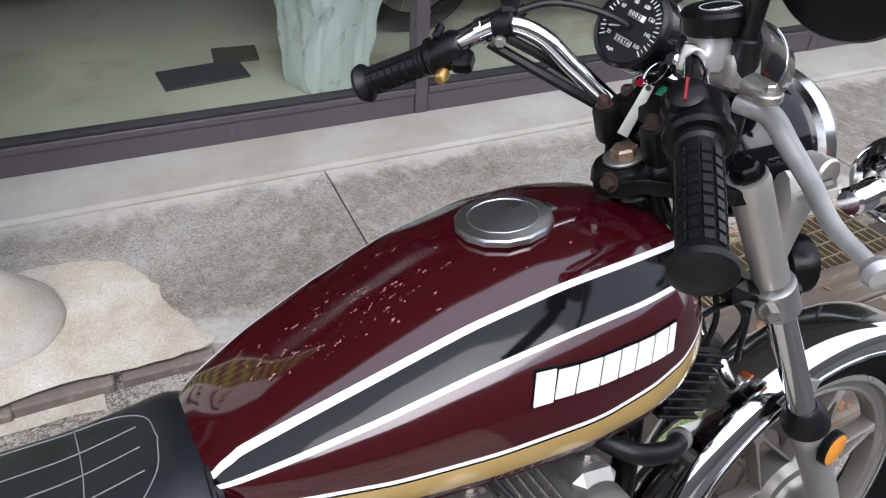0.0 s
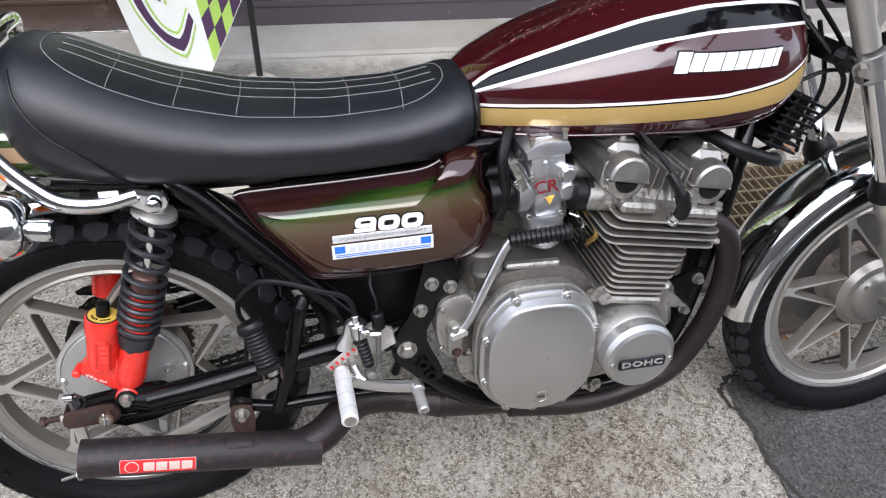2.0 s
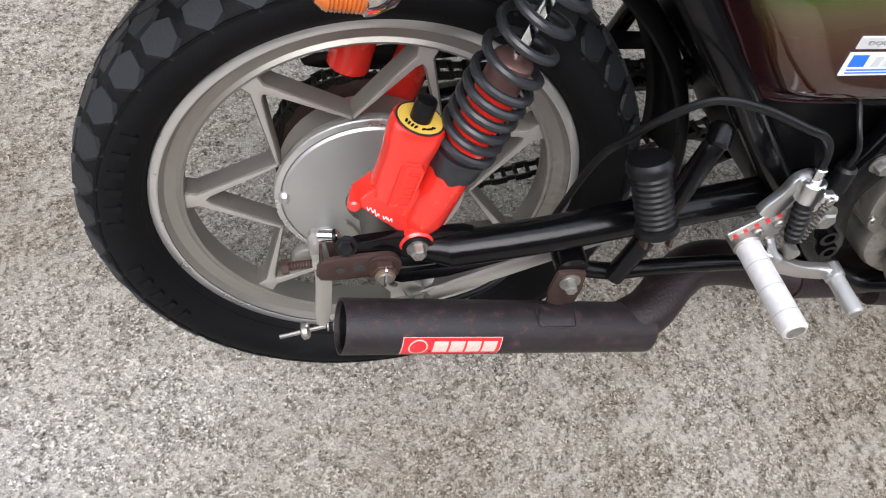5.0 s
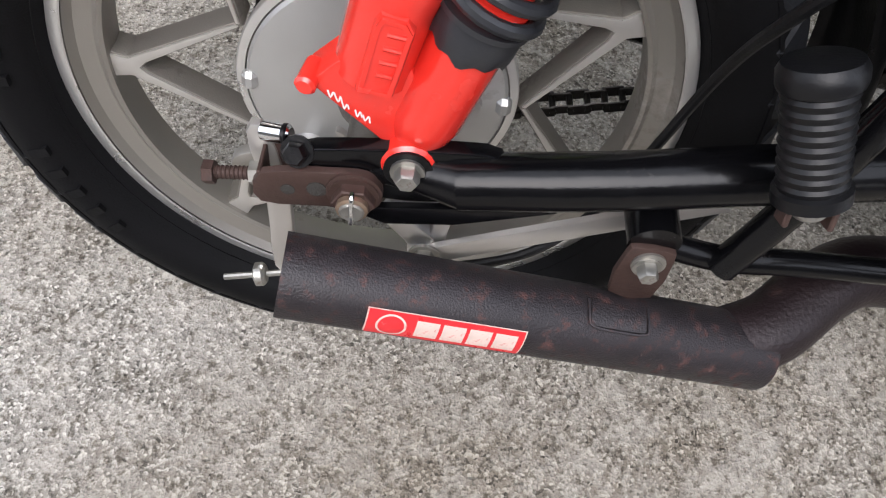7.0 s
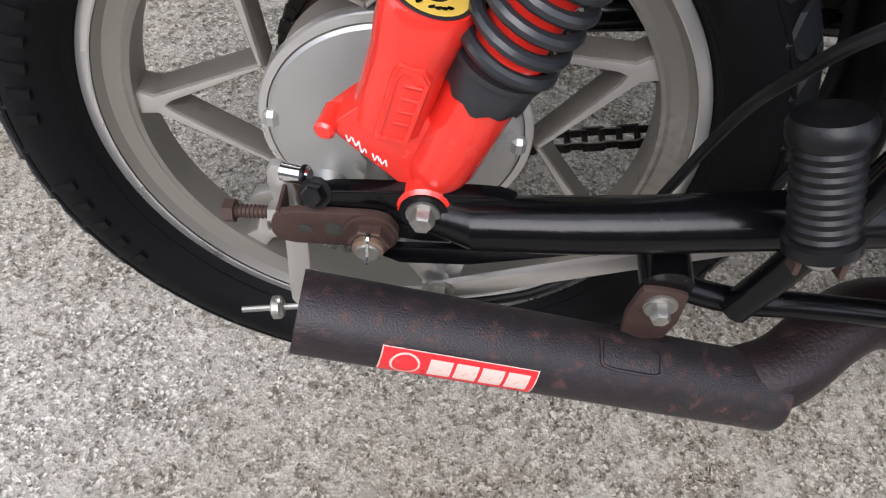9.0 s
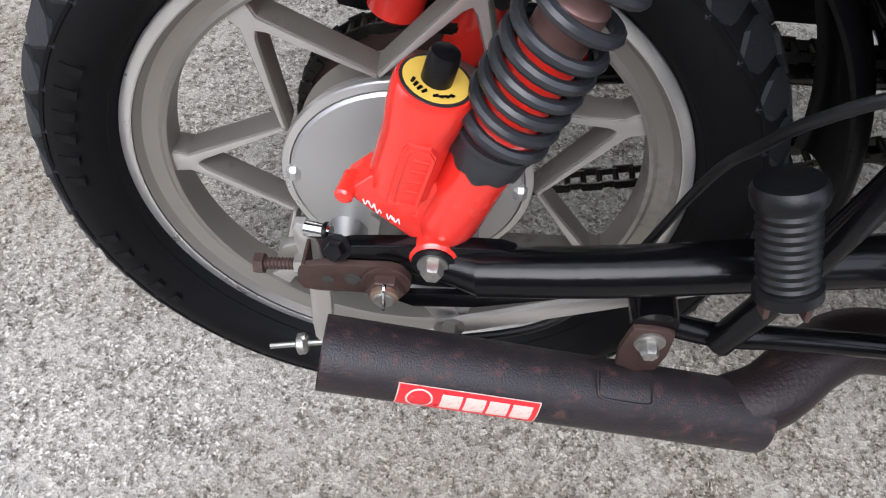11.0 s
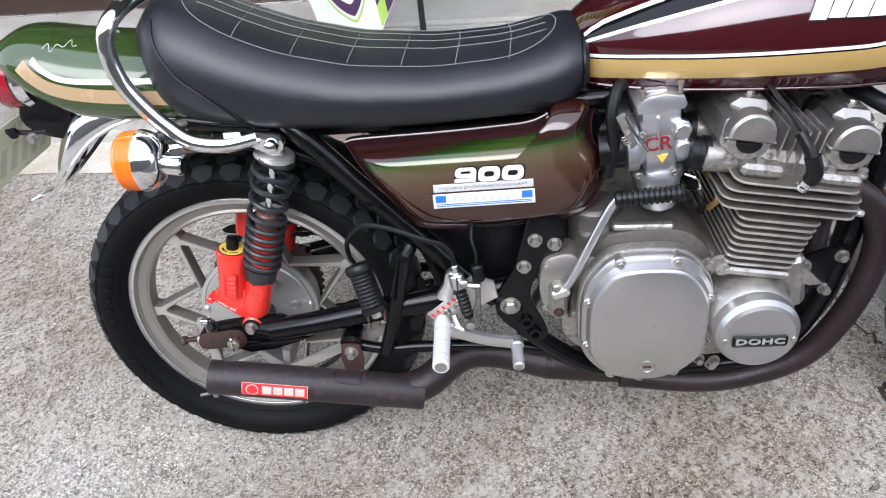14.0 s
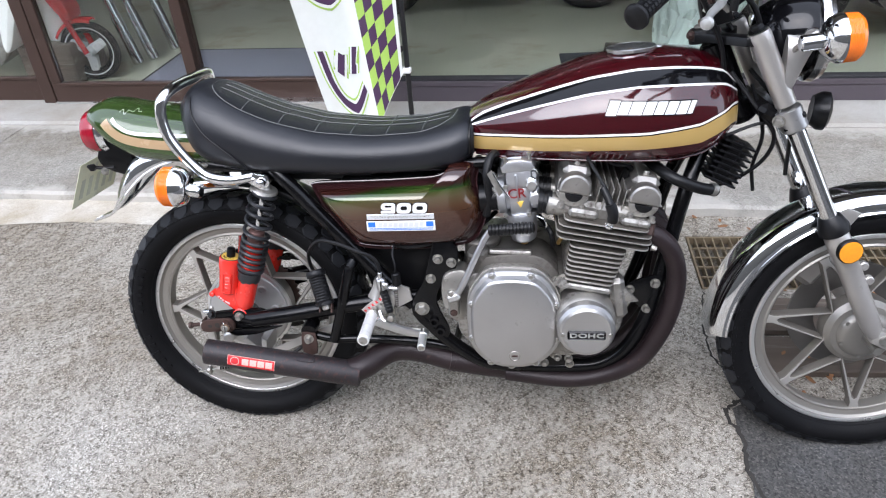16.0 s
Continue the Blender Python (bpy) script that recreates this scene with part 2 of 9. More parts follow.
def skin(bm, rings, caps=True, closed=False):
    """Quads between rings of points; each ring is closed in itself."""
    vs = [[bm.verts.new(p) for p in ring] for ring in rings]
    m = len(vs)
    for i in range(m if closed else m - 1):
        a, b = vs[i], vs[(i + 1) % m]
        for k in range(len(a)):
            bm.faces.new((a[k], a[(k + 1) % len(a)], b[(k + 1) % len(a)], b[k]))
    if caps and not closed:
        bm.faces.new(list(reversed(vs[0])))
        bm.faces.new(vs[-1])
    return bm


def basis(way):
    way = Vector(way).normalized()
    side = way.cross(Vector((0, 0, 1)) if abs(way.z) < 0.95 else Vector((1, 0, 0))).normalized()
    return way, side, side.cross(way)


def tube(pts, r, seg=12, smooth=6, bm=None, caps=True):
    bm = bm or bmesh.new()
    line = catmull(pts, smooth) if smooth else [Vector(p) for p in pts]
    rings = []
    up = None
    for i, p in enumerate(line):
        way = (line[min(i + 1, len(line) - 1)] - line[max(i - 1, 0)]).normalized()
        if up is None:
            _, side, up = basis(way)
        side = way.cross(up).normalized()
        up = side.cross(way).normalized()
        rad = r[0] + (r[1] - r[0]) * i / (len(line) - 1) if isinstance(r, (tuple, list)) else r
        rings.append([p + rad * (math.cos(2 * math.pi * k / seg) * side + math.sin(2 * math.pi * k / seg) * up) for k in range(seg)])
    return skin(bm, rings, caps)


def lathe(at, way, profile, seg=32, bm=None, caps=True, closed=False):
    """Turns (radius, distance along way) about the axis."""
    bm = bm or bmesh.new()
    way, side, up = basis(way)
    at = Vector(at)
    rings = [[at + way * h + max(r, 1e-4) * (math.cos(2 * math.pi * k / seg) * side + math.sin(2 * math.pi * k / seg) * up) for k in range(seg)] for r, h in profile]
    return skin(bm, rings, caps, closed)


def rod(a, b, r, seg=12, bevel=0.0, bm=None):
    a, b = Vector(a), Vector(b)
    h = (b - a).length
    e = min(bevel, h / 2.1, r * 0.9)
    prof = [(r - e, 0), (r, e), (r, h - e), (r - e, h)] if e else [(r, 0), (r, h)]
    return lathe(a, b - a, prof, seg, bm)


def box(at, size, bevel=0.0, rot=(0, 0, 0), bm=None, seg=1):
    own = bmesh.new()
    bmesh.ops.create_cube(own, size=1)
    for v in own.verts:
        v.co = Vector(v.co) * Vector(size)
    if bevel:
        bmesh.ops.bevel(own, geom=own.edges[:], offset=bevel, segments=seg, affect="EDGES", profile=0.5)
    own.transform(pose(*at, *rot))
    return merge(bm, own) if bm else own


def merge(bm, other):
    tmp = bpy.data.meshes.new("tmp")
    other.to_mesh(tmp)
    other.free()
    bm.from_mesh(tmp)
    bpy.data.meshes.remove(tmp)
    return bm


def inset(poly, d):
    out = []
    n = len(poly)
    area = sum(poly[i][0] * poly[(i + 1) % n][1] - poly[(i + 1) % n][0] * poly[i][1] for i in range(n))
    s = 1 if area > 0 else -1
    for i in range(n):
        p, q, r = Vector(poly[i - 1]), Vector(poly[i]), Vector(poly[(i + 1) % n])
        e, f = (q - p).normalized(), (r - q).normalized()
        nrm = Vector((-(e.y + f.y), e.x + f.x)) * s
        nrm = nrm / max(nrm.length, 1e-6)
        cosine = max(0.45, abs(nrm.dot(Vector((-e.y, e.x)))))
        out.append(tuple(q + nrm * d / cosine))
    return out


def smooth_poly(poly, n=5):
    m = len(poly)
    out = []
    for i in range(m):
        a, b, c, d = (Vector(poly[(i + k) % m]) for k in (-1, 0, 1, 2))
        for k in range(n):
            t = k / n
            out.append(tuple(0.5 * (2 * b + (c - a) * t + (2 * a - 5 * b + 4 * c - d) * t * t + (3 * b - a - 3 * c + d) * t ** 3)))
    return out


def prism(poly, y0, y1, bevel=0.004, bm=None):
    """A plate with outline poly in (x, z), from y0 (front) to y1, its front edge rounded."""
    bm = bm or bmesh.new()
    s = 1 if y1 > y0 else -1
    rings = []
    a, b = inset(poly, bevel), inset(poly, bevel * 0.3)
    rings.append([(x, y0, z) for x, z in a])
    rings.append([(x, y0 + s * bevel * 0.3, z) for x, z in b])
    rings.append([(x, y0 + s * bevel, z) for x, z in poly])
    rings.append([(x, y1, z) for x, z in poly])
    return skin(bm, rings)


def ring_plate(outer, inner, y0, y1):
    return skin(bmesh.new(), [[(x, y0, z) for x, z in outer], [(x, y1, z) for x, z in outer], [(x, y1, z) for x, z in inner], [(x, y0, z) for x, z in inner]], closed=True)


def hexbolt(at, way, r=0.006, h=0.006, bm=None):
    bm = lathe(at, way, [(r * 1.35, 0), (r * 1.35, h * 0.22)], 14, bm)
    return lathe(Vector(at) + Vector(way).normalized() * h * 0.22, way, [(r, 0), (r, h * 0.7), (r * 0.8, h)], 6, bm)


def capscrew(at, way, r=0.006, h=0.006, bm=None):
    return lathe(at, way, [(r, 0), (r, h * 0.8), (r * 0.85, h), (r * 0.5, h), (r * 0.5, h * 0.5), (0, h * 0.5)], 12, bm)


def coil(a, b, radius, r, turns, seg=7, per=22, bm=None):
    a, b = Vector(a), Vector(b)
    way, side, up = basis(b - a)
    n = int(turns * per)
    pts = []
    for i in range(n + 1):
        t = 2 * math.pi * turns * i / n
        pts.append(a + (b - a) * i / n + radius * (math.cos(t) * side + math.sin(t) * up))
    return tube(pts, r, seg, 0, bm)


ORIGIN = {}


def part(name, bm, mat, parent=None, label="", sharp=32, turn=None):
    """Links bm, written in its top thing's own axes, as one mesh under parent."""
    if turn is not None:
        bm.transform(turn)
    bmesh.ops.recalc_face_normals(bm, faces=bm.faces[:])
    lo = Vector([min(v.co[k] for v in bm.verts) for k in range(3)])
    hi = Vector([max(v.co[k] for v in bm.verts) for k in range(3)])
    mid = (lo + hi) / 2
    bm.transform(Matrix.Translation(-mid))
    me = bpy.data.meshes.new(name)
    bm.to_mesh(me)
    bm.free()
    for p in me.polygons:
        p.use_smooth = True
    me.set_sharp_from_angle(angle=radians(sharp))
    for x in mat if isinstance(mat, (list, tuple)) else [mat]:
        me.materials.append(x)
    ob = new(name, me)
    ob.parent = parent
    ob.location = mid - ORIGIN.get(parent, Vector())
    ORIGIN[ob] = mid
    if label:
        ob["label"] = label
    return ob


def empty(name, at, label, category, group="", turn=(0, 0, 0)):
    ob = new(name)
    ob.empty_display_size = 0.05
    ob.matrix_world = pose(*at, *turn)
    return tagged(ob, label, category, group)


def words(text, size, depth=0.0006, shear=0.0, align="CENTER", spacing=1.0, offset=0.0):
    """A bmesh of letters in the built-in font, lying in (x, z), facing -y, its middle at the origin."""
    cu = bpy.data.curves.new("letters", "FONT")
    cu.body, cu.size, cu.extrude, cu.shear, cu.align_x, cu.align_y, cu.space_character, cu.offset = text, size, depth, shear, align, "CENTER", spacing, offset
    cu.resolution_u = 3
    ob = bpy.data.objects.new("letters", cu)
    scene.collection.objects.link(ob)
    bpy.context.view_layer.update()
    me = bpy.data.meshes.new_from_object(ob.evaluated_get(bpy.context.evaluated_depsgraph_get()))
    bpy.data.objects.remove(ob)
    bm = bmesh.new()
    bm.from_mesh(me)
    bpy.data.meshes.remove(me)
    bm.transform(pose(0, 0, 0, 90, 0, 0))
    return bm

# ---- the setting ----
def speckled(name, tones, grain=150.0, stain=(0.16, 0.145, 0.125), stain_scale=1.6, bump=0.6, rough=0.85, wear=None, rims=None, clump=0.9, skin_=0.0):
    """Exposed aggregate: pebbles of several tones in a matrix, with soft stains."""
    m = bpy.data.materials.new(name)
    m.use_nodes = True
    n, l = m.node_tree.nodes, m.node_tree.links
    b = n["Principled BSDF"]
    b.inputs["Specular IOR Level"].default_value = 0.3
    tc = n.new("ShaderNodeTexCoord")
    warp = n.new("ShaderNodeTexNoise")
    warp.inputs["Scale"].default_value, warp.inputs["Detail"].default_value = 40, 3
    l.new(tc.outputs["Object"], warp.inputs["Vector"])
    add = n.new("ShaderNodeMixRGB")
    add.blend_type, add.inputs[0].default_value = "ADD", 0.012
    l.new(tc.outputs["Object"], add.inputs[1])
    l.new(warp.outputs["Color"], add.inputs[2])
    vor = n.new("ShaderNodeTexVoronoi")
    vor.inputs["Scale"].default_value, vor.inputs["Randomness"].default_value = grain, 1
    l.new(add.outputs[0], vor.inputs["Vector"])
    sep = n.new("ShaderNodeSeparateColor")
    l.new(vor.outputs["Color"], sep.inputs[0])
    ramp = n.new("ShaderNodeValToRGB")
    ramp.color_ramp.interpolation = "LINEAR"
    els = ramp.color_ramp.elements
    els[0].position, els[0].color = 0.0, (*tones[0], 1)
    els[1].position, els[1].color = 1.0, (*tones[-1], 1)
    for i, c in enumerate(tones[1:-1]):
        e = els.new((i + 1) / (len(tones) - 1))
        e.color = (*c, 1)
    l.new(sep.outputs[0], ramp.inputs[0])
    # finer sand between
    fine = n.new("ShaderNodeTexNoise")
    fine.inputs["Scale"].default_value, fine.inputs["Detail"].default_value, fine.inputs["Roughness"].default_value = grain * 3.2, 3, 0.7
    l.new(tc.outputs["Object"], fine.inputs["Vector"])
    sand = n.new("ShaderNodeMixRGB")
    sand.blend_type, sand.inputs[0].default_value = "OVERLAY", 0.85
    l.new(ramp.outputs[0], sand.inputs[1])
    l.new(fine.outputs["Fac"], sand.inputs[2])
    st = n.new("ShaderNodeTexNoise")
    st.inputs["Scale"].default_value, st.inputs["Detail"].default_value, st.inputs["Roughness"].default_value = stain_scale, 8, 0.62
    l.new(tc.outputs["Object"], st.inputs["Vector"])
    sr = n.new("ShaderNodeMapRange")
    sr.inputs["From Min"].default_value, sr.inputs["From Max"].default_value = 0.36, 0.66
    sr.inputs["To Max"].default_value = 0.9
    l.new(st.outputs["Fac"], sr.inputs["Value"])
    sm = n.new("ShaderNodeMixRGB")
    sm.blend_type = "MULTIPLY"
    l.new(sr.outputs[0], sm.inputs[0])
    l.new(sand.outputs[0], sm.inputs[1])
    sm.inputs[2].default_value = (*[min(1, c * 4) for c in stain], 1)
    colour = sm.outputs[0]
    if wear:
        # clumps of grain, and patches where the cement skin is left
        for tone, sc, lo, hi, most, mode in ((wear, 14.0, 0.47, 0.63, 0.60, "MIX"), ((0.63, 0.588, 0.515), 42.0, 0.49, 0.57, skin_, "MIX"), ((0.34, 0.318, 0.285), 85.0, 0.52, 0.61, clump, "MULTIPLY"), ((0.62, 0.588, 0.54), 0.9, 0.45, 0.62, 0.6, "MULTIPLY")):
            cn = n.new("ShaderNodeTexNoise")
            cn.inputs["Scale"].default_value, cn.inputs["Detail"].default_value, cn.inputs["Roughness"].default_value = sc, 9, 0.72
            l.new(tc.outputs["Object"], cn.inputs["Vector"])
            cr = n.new("ShaderNodeMapRange")
            cr.inputs["From Min"].default_value, cr.inputs["From Max"].default_value, cr.inputs["To Max"].default_value = lo, hi, most
            l.new(cn.outputs["Fac"], cr.inputs["Value"])
            cm = n.new("ShaderNodeMixRGB")
            cm.blend_type = mode
            l.new(cr.outputs[0], cm.inputs[0])
            l.new(colour, cm.inputs[1])
            cm.inputs[2].default_value = (*tone, 1)
            colour = cm.outputs[0]
    if rims:
        # cement crust left along both long edges of a slab, ragged by noise
        xyz = n.new("ShaderNodeSeparateXYZ")
        l.new(tc.outputs["Object"], xyz.inputs[0])
        rag = n.new("ShaderNodeTexNoise")
        rag.inputs["Scale"].default_value, rag.inputs["Detail"].default_value, rag.inputs["Roughness"].default_value = 5.0, 10, 0.7
        l.new(tc.outputs["Object"], rag.inputs["Vector"])

        def sums(op, a, c, d=None):
            q = n.new("ShaderNodeMath")
            q.operation = op
            for k, v in enumerate((a, c, d)):
                if isinstance(v, (int, float)):
                    q.inputs[k].default_value = v
                elif v is not None:
                    l.new(v, q.inputs[k])
            return q.outputs[0]

        v = sums("MULTIPLY_ADD", xyz.outputs["X"], 0.0602, xyz.outputs["Y"])
        v = sums("MULTIPLY_ADD", rag.outputs["Fac"], 0.46, sums("ABSOLUTE", v, 0.0))
        er = n.new("ShaderNodeMapRange")
        er.inputs["From Min"].default_value, er.inputs["From Max"].default_value, er.inputs["To Max"].default_value = 0.50, 0.58, 0.8
        l.new(v, er.inputs["Value"])
        em = n.new("ShaderNodeMixRGB")
        l.new(er.outputs[0], em.inputs[0])
        l.new(colour, em.inputs[1])
        em.inputs[2].default_value = (*rims, 1)
        colour = em.outputs[0]
    l.new(colour, b.inputs["Base Color"])
    b.inputs["Roughness"].default_value = rough
    h = n.new("ShaderNodeMixRGB")
    h.inputs[0].default_value = 0.5
    l.new(vor.outputs["Distance"], h.inputs[1])
    l.new(fine.outputs["Fac"], h.inputs[2])
    bp = n.new("ShaderNodeBump")
    bp.inputs["Strength"].default_value, bp.inputs["Distance"].default_value = min(1.0, bump), 0.0035
    l.new(h.outputs[0], bp.inputs["Height"])
    l.new(bp.outputs[0], b.inputs["Normal"])
    return m


M.update(
    ground=speckled("exposed_aggregate_concrete", [(0.095, 0.088, 0.075), (0.290, 0.270, 0.233), (0.430, 0.403, 0.354), (0.269, 0.247, 0.215), (0.560, 0.532, 0.476), (0.800, 0.780, 0.710)], 310, bump=1.0, wear=(0.53, 0.50, 0.445), clump=0.95, skin_=0.42),
    asphalt=speckled("dark_asphalt", [(0.035, 0.036, 0.037), (0.075, 0.076, 0.077), (0.11, 0.11, 0.108), (0.06, 0.06, 0.06), (0.16, 0.158, 0.15)], 210, bump=0.7),
    apron=speckled("weathered_concrete", [(0.205, 0.198, 0.178), (0.310, 0.300, 0.270), (0.380, 0.366, 0.334), (0.280, 0.270, 0.240), (0.500, 0.482, 0.440)], 260, bump=0.45, stain_scale=2.4, stain=(0.17, 0.158, 0.14), wear=(0.44, 0.42, 0.385), clump=0.40, rims=(0.52, 0.50, 0.455)),
    slab=speckled("smooth_grey_concrete", [(0.400, 0.392, 0.365), (0.470, 0.462, 0.432), (0.430, 0.422, 0.394)], 420, bump=0.2, stain_scale=3.0, stain=(0.19, 0.178, 0.16)),
    pale=speckled("pale_mortar", [(0.56, 0.53, 0.46), (0.64, 0.61, 0.54), (0.50, 0.47, 0.41), (0.70, 0.67, 0.60)], 300, bump=0.4, stain_scale=5.0, stain=(0.17, 0.155, 0.13)),
    crack=material("dark_crack_dirt", (0.030, 0.027, 0.023), 0.95, var=0.5, scale=60, bump=0.5),
    grate=material("galvanised_grate", (0.24, 0.19, 0.12), 0.65, 0.35, var=0.25, scale=30, dirt=(0.20, 0.12, 0.06), dirt_amount=0.3, dirt_scale=12),
    drain=material("drain_mud", (0.05, 0.042, 0.033), 0.9, var=0.4, scale=14, bump=0.5),
    board=material("weathered_board", (0.115, 0.090, 0.070), 0.85, var=0.6, scale=34, bump=0.9, fine=120, dirt=(0.27, 0.23, 0.185), dirt_amount=0.28, dirt_scale=22),
    leaf=material("dry_leaf", (0.27, 0.13, 0.055), 0.8, var=0.4, scale=40),
    brick=material("old_brick", (0.17, 0.135, 0.115), 0.9, var=0.35, scale=18, bump=0.5, fine=160, dirt=(0.28, 0.26, 0.22), dirt_amount=0.2, dirt_scale=14),
    door_brown=material("brown_anodised_aluminium", (0.060, 0.036, 0.028), 0.42, 0.25, var=0.15, scale=6, bump=0.03, dirt=(0.14, 0.11, 0.09), dirt_amount=0.1, dirt_scale=5),
    window_grey=material("purple_grey_aluminium", (0.10, 0.085, 0.098), 0.45, 0.25, var=0.12, scale=5, bump=0.03, dirt=(0.24, 0.22, 0.22), dirt_amount=0.06, dirt_scale=12),
    shop_floor=material("worn_green_shop_floor", (0.40, 0.415, 0.32), 0.42, var=0.18, scale=1.6, dirt=(0.27, 0.22, 0.14), dirt_amount=0.34, dirt_scale=1.5, dirt_rough=0.55),
    shop_wall=material("shop_wall", (0.34, 0.315, 0.285), 0.8, var=0.12, scale=1.5),
    facade=material("weathered_grey_facade", (0.17, 0.16, 0.15), 0.8, var=0.2, scale=1.5, bump=0.2, fine=60),
    carpet=material("blue_grey_carpet", (0.20, 0.21, 0.27), 0.95, var=0.35, scale=160, bump=0.9, fine=380),
    carpet_edge=material("rubber_mat_edge", (0.025, 0.025, 0.028), 0.8),
    bag=material("clear_green_plastic_sheet", (0.60, 0.70, 0.66), 0.30, var=0.16, scale=9, bump=0.9, fine=22, spec=0.7),
    moped_red=material("moped_red_paint", (0.48, 0.012, 0.014), 0.2, var=0.1, scale=12, coat=0.7),
    cloth=material("flag_white_cloth", (0.72, 0.74, 0.70), 0.85, var=0.05, scale=30, bump=0.3, fine=900),
    cloth_green=material("flag_lime_print", (0.36, 0.55, 0.10), 0.85, var=0.08, scale=40, bump=0.3, fine=900),
    cloth_purple=material("flag_purple_print", (0.060, 0.026, 0.072), 0.85, var=0.12, scale=40, bump=0.3, fine=900),
    base_concrete=speckled("cast_concrete_base", [(0.44, 0.42, 0.38), (0.50, 0.48, 0.43), (0.40, 0.385, 0.35)], 380, bump=0.3, stain_scale=6.0, stain=(0.19, 0.175, 0.15)),
    pole=material("black_pole", (0.012, 0.012, 0.013), 0.4),
)


def grained(m, sx):
    """Draw a material's noise out along x, as wood grain."""
    t = m.node_tree
    tc = next(q for q in t.nodes if q.type == "TEX_COORD")
    mp = t.nodes.new("ShaderNodeMapping")
    mp.inputs["Scale"].default_value = (sx, 1, 1)
    for lk in list(t.links):
        if lk.from_node == tc:
            to = lk.to_socket
            t.links.remove(lk)
            t.links.new(mp.outputs[0], to)
    t.links.new(tc.outputs["Object"], mp.inputs["Vector"])


grained(M["board"], 0.07)
M["bag"].node_tree.nodes["Principled BSDF"].inputs["Transmission Weight"].default_value = 0.30
glass = bpy.data.materials.new("window_glass")
glass.use_nodes = True
gn, gl = glass.node_tree.nodes, glass.node_tree.links
gb = gn["Principled BSDF"]
gb.inputs["Base Color"].default_value = (0.93, 0.97, 0.95, 1)
gb.inputs["Transmission Weight"].default_value = 1.0
gb.inputs["Roughness"].default_value = 0.0
gb.inputs["IOR"].default_value = 1.45


def structure(name, bm, mat, label, category, turn=None, sharp=32):
    return tagged(part(name, bm, mat, None, "", sharp, turn), label, category, kind="structure")


def dip(x, y):
    """The ground falls a little towards the patch under the front wheel."""
    k = min(1, max(0, (x - 1.30) / 0.14)) * min(1, max(0, (0.14 - y) / 0.10))
    return -0.030 * k * k * (3 - 2 * k)


# one sheet of ground with the drain channel sunk in it
xs = [-150, -40, -12, -6, -3.5] + [-2.4 + 0.12 * i for i in range(31)] + [1.30, 1.335, 1.336] + [1.40 + 0.12 * i for i in range(17)] + [3.46, 3.461, 3.8, 5, 9, 20, 60, 150]
ys = [-150, -40, -12, -5, -3] + [-2.0 + 0.12 * i for i in range(21)] + [0.50, 0.599, 0.600, 0.70, 0.80, 0.929, 0.930, 1.05, 1.25, 1.6, 2.2, 3, 6, 12, 40, 150]
bm = bmesh.new()
grid = []
for x in xs:
    row = []
    for y in ys:
        sunk = 1.3355 < x < 3.4605 and 0.5995 < y < 0.9295
        row.append(bm.verts.new((x, y, -0.16 if sunk else dip(x, y))))
    grid.append(row)
for i in range(len(xs) - 1):
    for j in range(len(ys) - 1):
        bm.faces.new((grid[i][j], grid[i + 1][j], grid[i + 1][j + 1], grid[i][j + 1]))
structure("ground", bm, M["ground"], "grey exposed-aggregate concrete forecourt, worn and stained", "ground")

# dark asphalt patch with a ragged edge under the front wheel
bm = bmesh.new()
rows_ = []
for j in range(41):
    y = 0.085 - 14.0 * (j / 40) ** 2.6
    left = 1.315 + 0.012 * noise.noise((y * 9, 0, 3)) + 0.02 * noise.noise((y * 3, 4, 1)) - 0.05 * max(0, (0.0 - y)) * (y > -0.4) + (0.03 if y > 0.05 else 0)
    ring = []
    for i in range(14):
        x = left + (16.0 - left) * (i / 13) ** 2.4
        yy = y + (0.02 * noise.noise((x * 6, 2, 0)) if j == 0 else 0)
        ring.append(bm.verts.new((x, yy, dip(x, yy) + 0.005)))
    rows_.append(ring)
for a, b in zip(rows_, rows_[1:]):
    for i in range(13):
        bm.faces.new((a[i], a[i + 1], b[i + 1], b[i]))
structure("pavement", bm, M["asphalt"], "dark asphalt repair patch with a ragged cracked edge", "pavement")


def crack_line(pts, w, seed, z=0.0055):
    bm = bmesh.new()
    line = catmull(pts, 9)
    prev = None
    for i, p in enumerate(line):
        j = Vector((noise.noise((i * 0.5, seed, 0)), noise.noise((i * 0.5, seed, 7)), 0)) * 0.012
        way = (line[min(i + 1, len(line) - 1)] - line[max(0, i - 1)]).normalized()
        s = Vector((-way.y, way.x, 0)) * w * (0.55 + 0.9 * abs(noise.noise((i * 0.9, seed, 3))))
        c = p + j
        c.z = dip(c.x, c.y) + z
        cur = (bm.verts.new(c - s), bm.verts.new(c + s))
        if prev:
            bm.faces.new((prev[0], prev[1], cur[1], cur[0]))
        prev = cur
    return bm


for k, (pts, w) in enumerate([
    ([(1.36, 0.09, 0), (1.31, 0.055, 0), (1.295, 0.02, 0), (1.32, -0.06, 0), (1.31, -0.15, 0), (1.33, -0.3, 0), (1.33, -0.6, 0), (1.36, -1.2, 0)], 0.008),
    ([(1.335, 0.58, 0), (1.32, 0.48, 0), (1.30, 0.36, 0), (1.31, 0.24, 0), (1.35, 0.17, 0)], 0.004),
    ([(1.36, 0.09, 0), (1.50, 0.085, 0), (1.75, 0.1, 0), (2.2, 0.09, 0)], 0.006),
]):
    structure("crack", crack_line(pts, w, k * 5), M["crack"], "dark open crack in the concrete", "crack")

